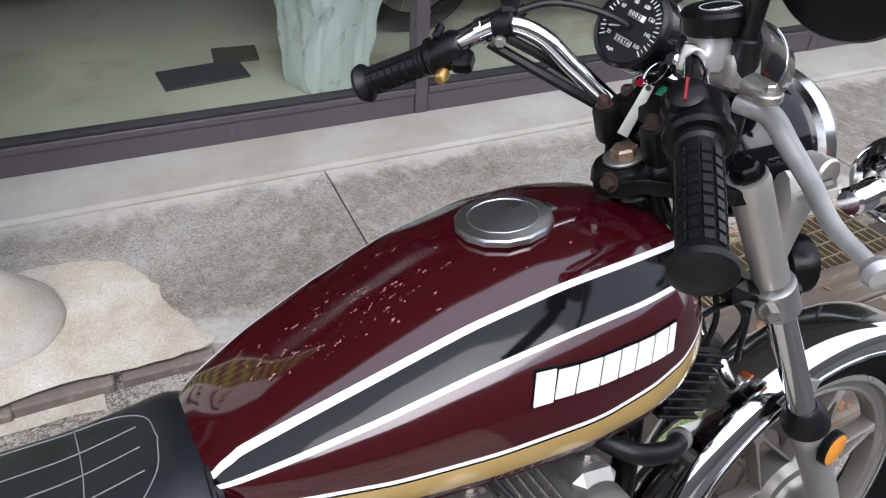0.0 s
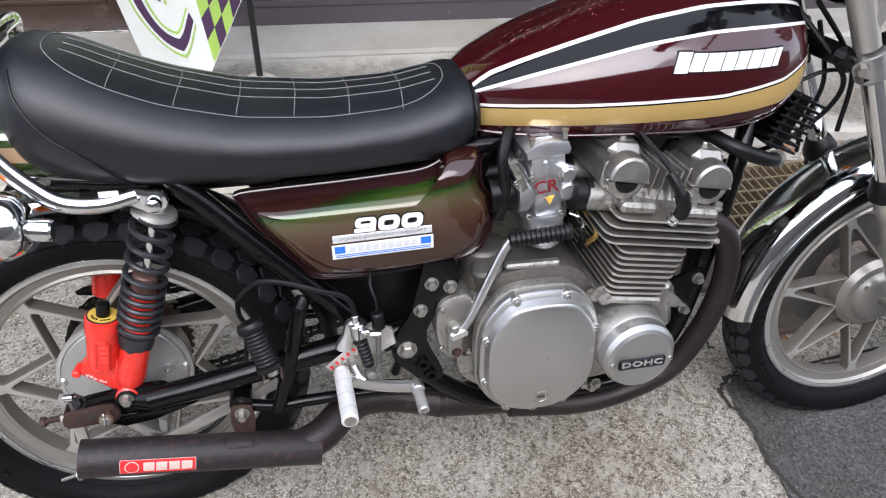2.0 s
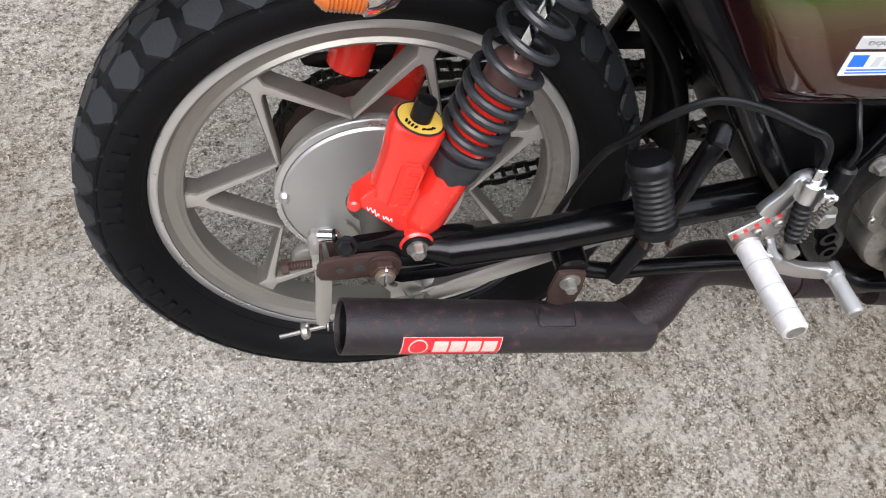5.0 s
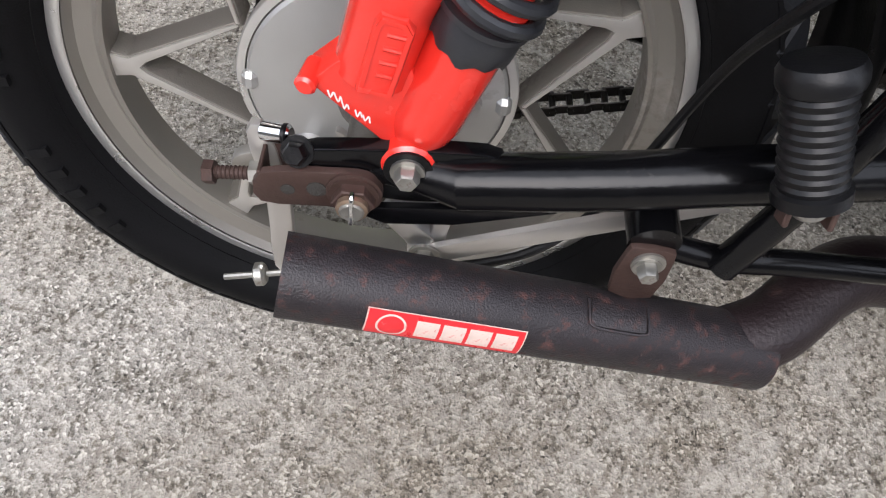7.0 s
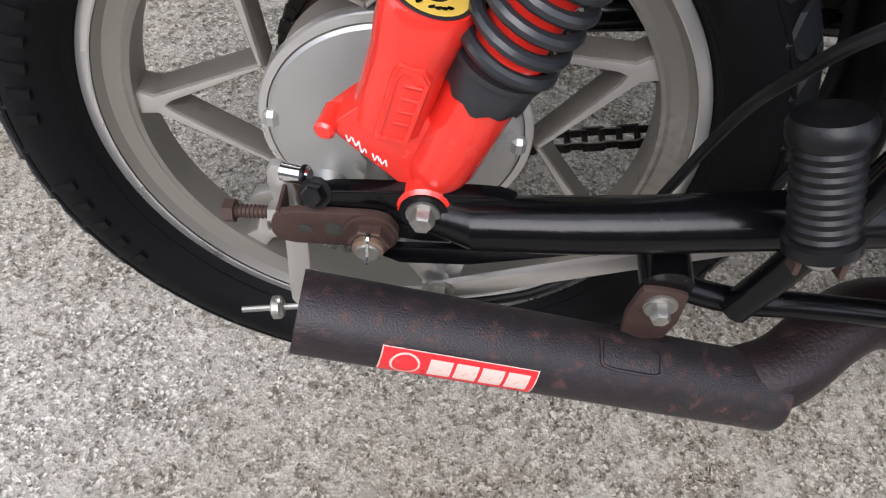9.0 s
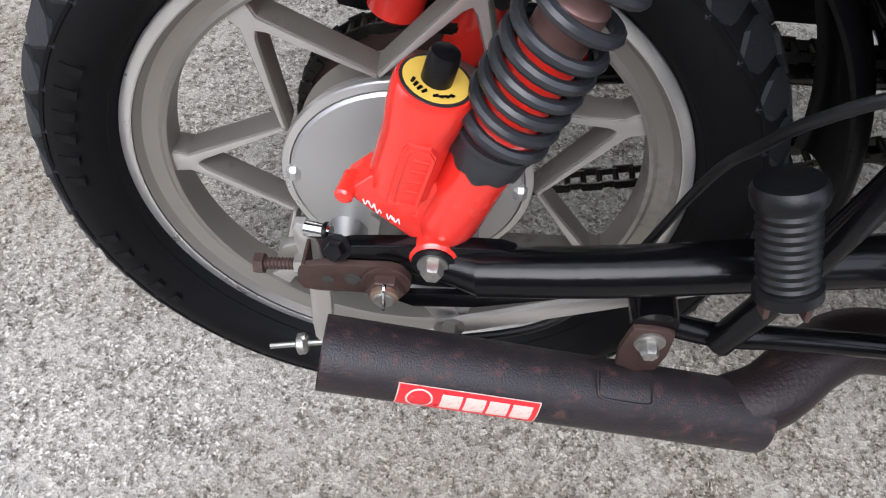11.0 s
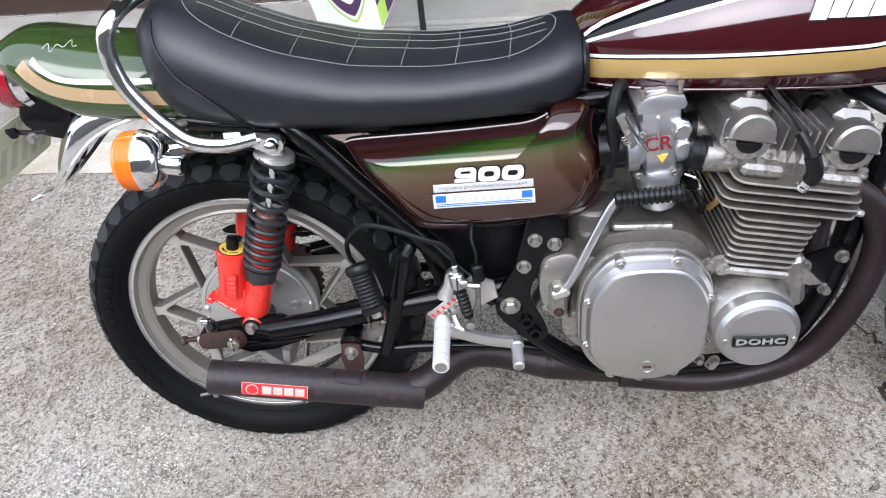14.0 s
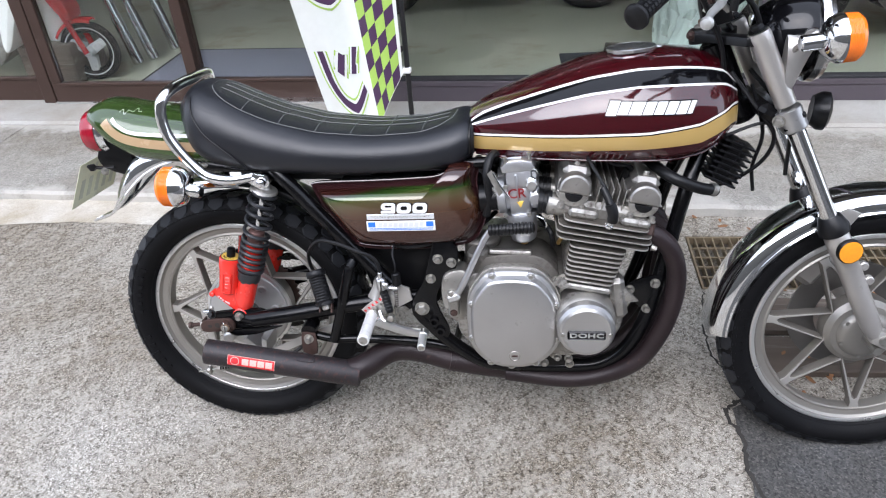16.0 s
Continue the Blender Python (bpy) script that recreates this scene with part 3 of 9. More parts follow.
# pale worn strip in front of the walkway
bm = bmesh.new()
prev = None
for i in range(61):
    x = -4.0 + i * 0.075
    fade = 0.03 * noise.noise((x * 2.2, 0, 5)) + 0.012 * noise.noise((x * 11, 0, 5))
    cur = (bm.verts.new((x, 1.035 - 0.02 * x * 0 + fade, 0.004)), bm.verts.new((x, 1.25, 0.006)))
    if prev:
        bm.faces.new((prev[0], cur[0], cur[1], prev[1]))
    prev = cur
structure("pavement", bm, M["pale"], "pale worn mortar strip along the walkway", "pavement")

SHOP = pose(-0.20, 2.203, 0, 0, 0, -3.45)
APRON_Z, SILL_Z = 0.045, 0.062


def ledge(x0, x1, y0, y1, z0, z1, seed, chip=0.012, bend=None):
    """A cast slab with a slightly broken front edge."""
    n = max(4, int((x1 - x0) / 0.03))
    rings = []
    for i in range(n + 1):
        x = x0 + (x1 - x0) * i / n
        e = chip * (noise.noise((x * 7, seed, 0)) + 0.6 * noise.noise((x * 23, seed, 4)))
        d = bend(x) if bend else 0
        rings.append([(x, y0 + e + d, z0), (x, y0 + e * 0.8 + d, z1 - 0.012), (x, y0 + 0.012 + e * 0.4 + d, z1), (x, y1, z1), (x, y1, z0)])
    return skin(bmesh.new(), rings)


# walkway slabs in the shop's own axes: u along the front, v towards the street is minus
for k, (u0, u1) in enumerate([(-4.2, -1.711), (-1.705, -0.053), (-0.047, 1.547), (1.553, 3.402), (3.408, 6.0)]):
    structure("walkway", ledge(u0, u1, -1.03, -0.305, -0.10, APRON_Z, k * 3), M["apron"], "weathered concrete walkway slab along the shop front", "walkway", SHOP)
structure("threshold", ledge(-4.2, 6.0, -0.30, 0.12, -0.10, SILL_Z, 31, 0.003), M["slab"], "smooth grey concrete threshold under the shop front", "threshold", SHOP)
# lump of mortar by the flag base and a broken kerb edge
edge_ = smooth_poly([(0.10, 1.13), (0.10, 1.50), (0.28, 1.60), (0.42, 1.615), (0.578, 1.572), (0.665, 1.472), (0.700, 1.330), (0.745, 1.20), (0.765, 1.098), (0.45, 1.108)], 8)
edge_ = [(x + 0.016 * noise.noise((x * 22, y * 22, 2)), y + 0.016 * noise.noise((x * 22, y * 22, 8))) for x, y in edge_]
rings = []
for d, z in ((0.0, APRON_Z + 0.001), (0.002, APRON_Z + 0.005), (0.012, APRON_Z + 0.008)):
    rings.append([(x, y, z) for x, y in inset(edge_, d)])
structure("pavement", skin(bmesh.new(), rings), M["pale"], "irregular pale mortar patch on the walkway", "pavement")
for k in range(4):
    x = -0.05 + k * 0.235 + random.uniform(-0.01, 0.01)
    b = box((x, 1.145 - 0.06 * x * 0.6 + random.uniform(-0.006, 0.006), 0.004 + random.uniform(-0.005, 0.003)), (0.228, 0.098, 0.055), 0.005, (random.uniform(-3, 3), random.uniform(-2, 2), -3.4 + random.uniform(-2, 2)))
    tagged(part("brick", b, M["brick"]), "old chipped brown brick set along the walkway edge", "brick", "kerb bricks")


# rough stone lying on the walkway beside the flag's base
bm = bmesh.new()
rings = []
for i in range(25):
    x = -0.25 + 0.36 * i / 24
    ring = []
    for j in range(20):
        a = 2 * math.pi * j / 20
        cy, sz = math.copysign(abs(math.cos(a)) ** 0.35, math.cos(a)), math.copysign(abs(math.sin(a)) ** 0.35, math.sin(a))
        end = 1 - 0.10 * (abs(i - 12) / 12) ** 6
        p = Vector((x, 1.535 + 0.080 * cy * end, APRON_Z + 0.030 + 0.036 * sz * end))
        p += Vector((0.3, 1, 0.8)) * (0.012 * noise.noise(p * 14) + 0.006 * noise.noise(p * 45))
        p.z = max(p.z, APRON_Z + 0.0005)
        ring.append(p)
    rings.append(ring)
tagged(part("stone_block", skin(bm, rings), M["brick"], sharp=40), "rough weathered grey-brown stone block beside the flag base", "stone")


# steel grates over the drain
def make_grate(x0, x1):
    g = empty("drain_grate", ((x0 + x1) / 2, 0.765, -0.03), "galvanised steel drain grate with narrow slots, rust-stained", "drain grate", "drain grates")
    cx = (x0 + x1) / 2
    for name, at, size in (("frame_bar", (0, -0.158, 0.014), (x1 - x0, 0.008, 0.030)), ("frame_bar", (0, 0.158, 0.014), (x1 - x0, 0.008, 0.030)),
                           ("frame_bar", (-(x1 - x0) / 2 + 0.004, 0, 0.014), (0.008, 0.308, 0.030)), ("frame_bar", ((x1 - x0) / 2 - 0.004, 0, 0.014), (0.008, 0.308, 0.030))):
        part(name, box(at, size, 0.001), M["grate"], g)
    for y in (-0.10, -0.04, 0.02, 0.08):
        part("cross_rod", box((0, y + 0.01, 0.023), (x1 - x0 - 0.02, 0.006, 0.006)), M["grate"], g)
    first = None
    n = int((x1 - x0) / 0.030)
    for i in range(1, n):
        x = -(x1 - x0) / 2 + i * (x1 - x0) / n
        if first is None:
            first = part("bar", box((x, 0, 0.013), (0.0045, 0.306, 0.028)), M["grate"], g)
        else:
            o = new("bar", first.data)
            o.parent = g
            o.location = (x, 0, 0.013)
    return g


make_grate(1.34, 2.13)
make_grate(2.14, 2.93)
structure("drain_bed", box((2.40, 0.765, -0.15), (2.1, 0.32, 0.01)), M["drain"], "dark mud in the bottom of the drain", "drain")
# weathered boards beside the drain
for k, (x, y, w, l, a) in enumerate([(2.52, 0.600, 0.150, 1.35, -2), (1.98, 0.435, 0.165, 1.25, -1), (2.02, 0.265, 0.155, 1.15, 1), (2.92, 0.40, 0.2, 0.5, -3)]):
    tagged(part("board", box((x, y, 0.012), (l, w, 0.022), 0.003, (0, 0, a)), M["board"]), "weathered brown wooden board lying on the ground", "board", "boards by the drain")
bm = bmesh.new()
for k in range(120):
    x, y = random.uniform(1.38, 2.6), random.choice([random.uniform(0.10, 0.26), random.uniform(0.55, 0.62), random.uniform(0.94, 1.06), random.uniform(0.1, 0.6)])
    z = dip(x, y) + random.uniform(0.004, 0.03 if 0.2 < y < 0.6 else 0.012)
    a, s = random.uniform(0, 6.3), random.uniform(0.010, 0.026)
    q = [(1, 0), (0.3, 0.42), (-0.8, 0.2), (-0.8, -0.2), (0.3, -0.42)]
    vs = [bm.verts.new((x + s * (c * math.cos(a) - d * math.sin(a)), y + s * (c * math.sin(a) + d * math.cos(a)), z + random.uniform(0, 0.006))) for c, d in q]
    bm.faces.new(vs)
tagged(part("leaf_litter", bm, M["leaf"]), "scattered dry brown leaves by the drain", "leaf litter", kind="stuff")


# ---- the shop front ----
def bar(u0, u1, v0, v1, z0, z1, bevel=0.003):
    return box(((u0 + u1) / 2, (v0 + v1) / 2, (z0 + z1) / 2), (u1 - u0, v1 - v0, z1 - z0), bevel)


TOP = 2.35


def pane(name, u0, u1, v, z0, z1, parent):
    o = part(name, bar(u0, u1, v - 0.003, v + 0.003, z0, z1, 0), glass, parent, turn=SHOP)
    o.visible_shadow = False
    return o


def glazed(name, u0, u1, v, rail, stile, mat, label, cat, bottom=None, z0=SILL_Z):
    """A glazed leaf: two stiles, rails and a pane."""
    r = structure(name, bar(u0, u1, v - 0.02, v + 0.02, z0, z0 + rail), mat, label, cat, SHOP)
    part("bottom_bead", bar(u0 + stile, u1 - stile, v - 0.028, v - 0.0203, z0 + rail - 0.014, z0 + rail + 0.004), mat, r, turn=SHOP)
    part("stile", bar(u0, u0 + stile, v - 0.022, v + 0.022, z0 + rail + 0.0005, TOP), mat, r, turn=SHOP)
    part("stile", bar(u1 - stile, u1, v - 0.022, v + 0.022, z0 + rail + 0.0005, TOP), mat, r, turn=SHOP)
    part("top_rail", bar(u0 + stile, u1 - stile, v - 0.02, v + 0.02, TOP - 0.08, TOP), mat, r, turn=SHOP)
    pane("pane", u0 + stile, u1 - stile, v, z0 + rail - 0.005, TOP - 0.075, r)
    return r


glazed("window_1", -3.3, -1.775, 0.03, 0.135, 0.03, M["door_brown"], "fixed shop window with brown aluminium frame", "window")
structure("door_post", bar(-1.775, -1.70, -0.035, 0.06, SILL_Z, TOP), M["door_brown"], "brown aluminium door post", "door post", SHOP)
glazed("door_1", -1.695, -0.80, -0.012, 0.115, 0.062, M["door_brown"], "closed glazed sliding shop door with brown aluminium frame", "door")
glazed("door_2", -0.86, -0.045, 0.036, 0.115, 0.062, M["door_brown"], "closed glazed sliding shop door with brown aluminium frame", "door")
structure("door_post", bar(-0.04, 0.05, -0.035, 0.06, SILL_Z, TOP), M["door_brown"], "brown aluminium door post", "door post", SHOP)
structure("door_track", bar(-1.70, -0.04, -0.045, 0.07, SILL_Z - 0.004, SILL_Z + 0.008, 0.001), M["machined"], "bright metal sliding door track", "door track", SHOP)
structure("door_post", bar(0.052, 0.105, -0.028, 0.055, SILL_Z, TOP), M["window_grey"], "purple-grey aluminium window post", "window post", SHOP)
for name, u0, u1 in (("window_2", 0.107, 2.005), ("window_3", 2.062, 4.1), ("window_4", 4.16, 6.0)):
    r = structure(name, bar(u0, u1, -0.02, 0.05, SILL_Z - 0.02, SILL_Z + 0.105), M["window_grey"], "large fixed shop window in a purple-grey aluminium frame", "window", SHOP)
    part("window_sill", bar(u0, u1, -0.028, -0.021, SILL_Z + 0.082, SILL_Z + 0.108, 0.002), M["window_grey"], r, turn=SHOP)
    part("bead", bar(u0, u1, -0.015, 0.04, SILL_Z + 0.1055, SILL_Z + 0.118, 0.002), M["carpet_edge"], r, turn=SHOP)
    part("top_rail", bar(u0, u1, -0.02, 0.05, TOP - 0.08, TOP), M["window_grey"], r, turn=SHOP)
    pane("pane", u0, u1, 0.012, SILL_Z + 0.112, TOP - 0.075, r)
structure("door_post", bar(2.007, 2.060, -0.024, 0.055, SILL_Z - 0.02, TOP), M["window_grey"], "purple-grey aluminium window mullion", "window post", SHOP)
structure("door_post", bar(4.102, 4.158, -0.024, 0.055, SILL_Z - 0.02, TOP), M["window_grey"], "purple-grey aluminium window mullion", "window post", SHOP)

# shop interior
structure("floor", bar(-5, 8, 0.062, 6.0, -0.02, 0.058, 0), M["shop_floor"], "worn pale green painted shop floor with brown stains", "floor", SHOP)
structure("wall_back", bar(-5, 8, 6.0, 6.15, 0.0, 2.9, 0), M["shop_wall"], "plain back wall of the shop", "wall", SHOP)
structure("wall_left", bar(-5.15, -5.0, -0.05, 6.0, 0.0, 2.9, 0), M["shop_wall"], "plain side wall of the shop", "wall", SHOP)
structure("wall_right", bar(8, 8.15, -0.05, 6.0, 0.0, 2.9, 0), M["shop_wall"], "plain side wall of the shop", "wall", SHOP)
structure("wall_front", bar(-5, 8, -0.05, 0.15, TOP + 0.0005, 6.2, 0), M["facade"], "plain wall above the shop windows", "wall", SHOP)
structure("wall_front", bar(-5, -3.301, -0.03, 0.15, 0, TOP, 0), M["shop_wall"], "plain wall beside the shop windows", "wall", SHOP)
structure("wall_front", bar(6.001, 8, -0.03, 0.15, 0, TOP, 0), M["shop_wall"], "plain wall beside the shop windows", "wall", SHOP)
structure("ceiling", bar(-5, 8, 0.1505, 6.0, 2.75, 2.9, 0), M["shop_wall"], "plain shop ceiling", "ceiling", SHOP)

# unseen flat canopy, its depth set to shade the walkway and darken reflections
structure("canopy", bar(-5, 8, -1.40, -0.051, 2.70, 2.82, 0), M["facade"], "plain flat unseen canopy added to shade the shop front", "canopy", SHOP)
# far side of the street: unseen backdrop, added so paint reflects less sky
structure("street_backdrop", box((0, -9.5, 3.4), (60, 0.4, 6.8)), material("dark_backdrop_wall", (0.10, 0.095, 0.085), 0.85, var=0.3, scale=0.6), "plain dark unseen backdrop wall added across the street", "wall")

# ---- the motorcycle: x forward, y to its left, z up in its own leaning axes ----
LEAN_DEG = 9.0
bike = empty("motorcycle", (0, 0, 0), "vintage maroon and gold motorcycle leaning on its side stand on concrete", "motorcycle", turn=(-LEAN_DEG, 0, 0))
lerp = np.interp


def star_wheel(name, c, lip, tyre_r, half, phase, valley, label, thin=1.0, face=-0.024):
    """A cast wheel whose seven V spokes make a star; axle along y through c."""
    k = lip / 0.248
    prof = [(0.995, -0.036), (0.955, -0.042), (0.935, -0.030), (0.885, -0.024), (0.868, -0.029), (0.855, -0.026), (0.850, -0.010)]
    prof = [(lip * r, y * thin) for r, y in prof]
    prof += [(r, -y) for r, y in reversed(prof)] + [(lip * 0.94, 0.015 * thin), (lip * 0.94, -0.015 * thin)]
    rim = part(name, lathe(c, (0, 1, 0), prof, 96, closed=True), M["wheel"], bike, label)
    for s in (-1, 1):
        part("rim_lip", lathe(c, (0, 1, 0), [(lip, s * 0.0365 * thin), (lip * 0.999, s * 0.0435 * thin), (lip * 0.990, s * 0.0455 * thin), (lip * 0.962, s * 0.0458 * thin), (lip * 0.957, s * 0.0445 * thin), (lip * 0.99, s * 0.036 * thin)], 96, closed=True), M["lip"], rim, "bright machined rim edge")
    # tyre: rounded sidewalls and crown
    b = lip * 0.985
    w = tyre_r - b
    prof = [(b - 0.004, -0.030 * thin), (b + 0.004, -0.038 * thin), (b + w * 0.16, -half * (0.86 if thin == 1 else 0.74)), (b + w * 0.42, -half), (b + w * 0.62, -half * 0.99), (b + w * 0.80, -half * 0.86), (b + w * 0.92, -half * 0.62), (b + w * 0.97, -half * 0.34), (b + w * 0.985, 0)]
    prof += [(r, -y) for r, y in reversed(prof[:-1])]
    tyre = part("tyre", lathe(c, (0, 1, 0), prof, 120, closed=True), M["tyre"], rim, "black rubber tyre", sharp=50)
    # raised bands on the sidewall
    for rr in (b + w * 0.12, b + w * 0.66):
        yy = -lerp(rr, [p[0] for p in prof[:9]], [-p[1] for p in prof[:9]])
        part("sidewall_band", lathe(c, (0, 1, 0), [(rr, yy - 0.0012), (rr + 0.003, yy - 0.0012), (rr + 0.003, yy + 0.003), (rr, yy + 0.003)], 96, closed=True), M["tyre"], tyre)

    def on_tread(a, r_off, y):
        r = lerp(abs(y), [0, half * 0.34, half * 0.62, half * 0.86, half * 0.99], [b + w * 0.985, b + w * 0.97, b + w * 0.92, b + w * 0.80, b + w * 0.62]) + r_off
        return Vector((c[0] + r * math.cos(a), c[1] + y, c[2] + r * math.sin(a)))

    bm = bmesh.new()
    n = 40
    pitch = 2 * math.pi / n
    blocks = []
    for s in (-1, 1):
        blocks.append([(0.08, 0.66), (0.44, 0.56), (0.84, 0.64), (0.88, 0.86), (0.52, 0.985), (0.10, 0.90)])
        blocks.append([(0.50, 0.20), (0.98, 0.10), (1.12, 0.30), (0.96, 0.54), (0.48, 0.46), (0.32, 0.32)])
        for i in range(n):
            for blk in blocks[-2:]:
                off = 0.5 * (s > 0)
                lo = [on_tread((i + off + u) * pitch, -0.002, s * v * half) for u, v in blk]
                hi = [on_tread((i + off + 0.5 + (u - 0.5) * 0.93) * pitch, 0.0042, s * v * half * (1.0 if v > 0.8 else 1)) for u, v in blk]
                skin(bm, [lo, hi])
    for i in range(n):
        blk = [(0.1, -0.10), (0.45, -0.16), (0.85, -0.06), (0.9, 0.08), (0.5, 0.15), (0.12, 0.08)]
        skin(bm, [[on_tread((i + u) * pitch, -0.002, v * half) for u, v in blk], [on_tread((i + u) * pitch, 0.0034, v * half) for u, v in blk]])
    part("tread", bm, M["tread"], tyre, "block tread with zigzag grooves", sharp=25)
    # maker's raised marks on the sidewall, as plain bars
    bm = bmesh.new()
    for i in range(13):
        if i in (6, 7):
            continue
        a = math.radians(150 + i * 5.2) if half > 0.048 else math.radians(165 + i * 4.6)
        r0, r1 = b + w * 0.34, b + w * 0.56
        ring = lambda e: [Vector((c[0] + r * math.cos(a + d), c[1] - half - e, c[2] + r * math.sin(a + d))) for r, d in ((r0, 0), (r1, 0.006), (r1, 0.038), (r0, 0.032))]
        skin(bm, [ring(-0.004), ring(0.0008)])
    part("sidewall_mark", bm, M["tyre"], tyre, "raised sidewall marks")["kind"] = "stuff"
    # spokes
    ra, rv = lip * 0.85, valley
    half_a = math.pi / 7
    lx, lz = rv * math.sin(half_a), rv * math.cos(half_a)
    wv = 0.0031 * k
    poly = [(-lx - wv * 0.9, lz + wv * 0.7), (-0.0105 * k, ra - 0.013), (-0.014 * k, ra + 0.006), (0.014 * k, ra + 0.006), (0.0105 * k, ra - 0.013), (lx + wv * 0.9, lz + wv * 0.7),
            (lx - wv * 0.5, lz - wv * 1.2), (0.0042 * k, ra - 0.028), (0.0, ra - 0.024), (-0.0042 * k, ra - 0.028), (-lx + wv * 0.5, lz - wv * 1.2)]
    first = None
    for i in range(7):
        rot = Matrix.Translation(c) @ Matrix.Rotation(-(phase - math.pi / 2 + 2 * math.pi * i / 7), 4, "Y") @ Matrix.Translation(-Vector(c))
        bm = prism([(c[0] + x, c[2] + z) for x, z in poly], c[1] + face, c[1] + face + 0.026, 0.003)
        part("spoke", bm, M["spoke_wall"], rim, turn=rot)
        # worn outer edge of the V, coloured brighter as if lit
        bm = prism([(c[0] + x, c[2] + z) for x, z in inset(poly, 0.0022)], c[1] + face - 0.0015, c[1] + face + 0.0005, 0.0006)
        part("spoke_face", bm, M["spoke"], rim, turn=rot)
    return rim, tyre


RW = Vector((0.0325, 0.016, 0.324))
rear, rear_tyre = star_wheel("rear_wheel", RW, 0.2535, 0.327, 0.060, radians(180), 0.121, "grey cast alloy seven-spoke rear wheel", 0.64, -0.011)
# drum, brake plate and sprocket
hub = part("rear_hub", lathe(RW, (0, 1, 0), [(0.030, -0.006), (0.110, -0.006), (0.1135, -0.003), (0.115, 0.002), (0.111, 0.012), (0.109, 0.042), (0.090, 0.058), (0.030, 0.060)], 72), M["wheel"], rear, "cast rear hub drum")
part("drum_ring", lathe(RW, (0, 1, 0), [(0.1085, -0.004), (0.1165, -0.004), (0.1165, -0.0105), (0.1155, -0.0120), (0.1090, -0.0130)], 80, closed=True), M["lip"], rear, "bright machined drum ring")
plate_ = part("brake_plate", lathe(RW, (0, 1, 0), [(0.1076, -0.005), (0.1076, -0.0135), (0.1050, -0.0160), (0.066, -0.0205), (0.036, -0.0225), (0.030, -0.0225)], 72), M["plate_alloy"], rear, "smooth alloy brake plate")
part("axle_boss", lathe(RW + Vector((0, -0.021, 0)), (0, -1, 0), [(0.034, 0), (0.031, 0.008), (0.024, 0.014), (0.0195, 0.018), (0.0195, 0.095), (0.017, 0.100)], 28), M["dull"], plate_, "dark axle spacer")
part("plate_boss", lathe(RW + Vector((-0.056, -0.018, -0.066)), (0, -1, 0), [(0.020, 0), (0.017, 0.010), (0.015, 0.030), (0.010, 0.034)], 20), M["cover"], plate_)
for dx, dz in ((0.074, 0.006), (0.046, 0.062)):
    part("plate_boss", lathe(RW + Vector((dx, -0.018, dz)), (0, -1, 0), [(0.012, 0), (0.011, 0.007), (0.006, 0.007), (0.006, 0.002)], 18), M["cover"], plate_)
bm = prism(smooth_poly([(RW.x - 0.034, RW.z - 0.034), (RW.x - 0.026, RW.z - 0.036), (RW.x - 0.014, RW.z - 0.056), (RW.x - 0.012, RW.z - 0.074), (RW.x - 0.020, RW.z - 0.075), (RW.x - 0.025, RW.z - 0.056)], 3), RW.y - 0.029, RW.y - 0.020, 0.001)
part("inspection_plug", bm, M["fork"], plate_)
for a in (178, 2, 270):
    T = Matrix.Translation(RW) @ Matrix.Rotation(-radians(a), 4, "Y")
    part("rim_tab", box((0.1045, -0.015, 0), (0.013, 0.013, 0.018), 0.004), M["plate_alloy"], plate_, turn=T)
SP = RW + Vector((0, 0.083, 0))
teeth = []
for i in range(80):
    r = 0.112 if i % 2 else 0.104
    teeth.append((SP.x + r * math.cos(2 * math.pi * i / 80), SP.z + r * math.sin(2 * math.pi * i / 80)))
part("sprocket", prism(teeth, SP.y - 0.0035, SP.y + 0.0035, 0.001), M["rusty"], rear, "oily steel sprocket")
# the chain's links, round both sprockets
FS = Vector((0.600, 0.087, 0.405))
bm = bmesh.new()
path_ = []
for i in range(27):
    a = math.radians(95 + 190 * i / 26)
    path_.append((SP.x + 0.112 * math.cos(a), SP.z + 0.112 * math.sin(a)))
low = [(SP.x + (FS.x - SP.x) * t, SP.z - 0.112 + (FS.z - 0.036 - SP.z + 0.112) * t - 0.010 * math.sin(math.pi * t)) for t in np.linspace(0.03, 1, 34)]
high = [(FS.x + (SP.x - FS.x) * t, FS.z + 0.036 + (SP.z + 0.112 - FS.z - 0.036) * t) for t in np.linspace(0, 0.97, 34)]
loop = path_ + low + high
for i, (x, z) in enumerate(loop):
    x2, z2 = loop[(i + 1) % len(loop)]
    d = math.hypot(x2 - x, z2 - z)
    ang = -math.degrees(math.atan2(z2 - z, x2 - x))
    for y in (-0.010, 0.010):
        wide = 0.0125 if i % 2 else 0.0105
        o = 0.0015 if i % 2 else -0.0008
        box(((x + x2) / 2, SP.y + y + (o if y > 0 else -o), (z + z2) / 2), (d * 1.25, 0.0018, wide), 0.0008, (0, ang, 0), bm)
    lathe((x, SP.y - 0.014, z), (0, 1, 0), [(0.0035, 0), (0.0035, 0.028)], 7, bm)
part("chain", bm, M["chain"], bike, "dark oily drive chain")
part("chain_guard", prism(smooth_poly([(-0.02, 0.435), (0.15, 0.452), (0.33, 0.462), (0.47, 0.463), (0.47, 0.482), (0.33, 0.488), (0.14, 0.476), (-0.03, 0.455)], 3), 0.105, 0.1065, 0.0005), M["black"], bike, "black chain guard")

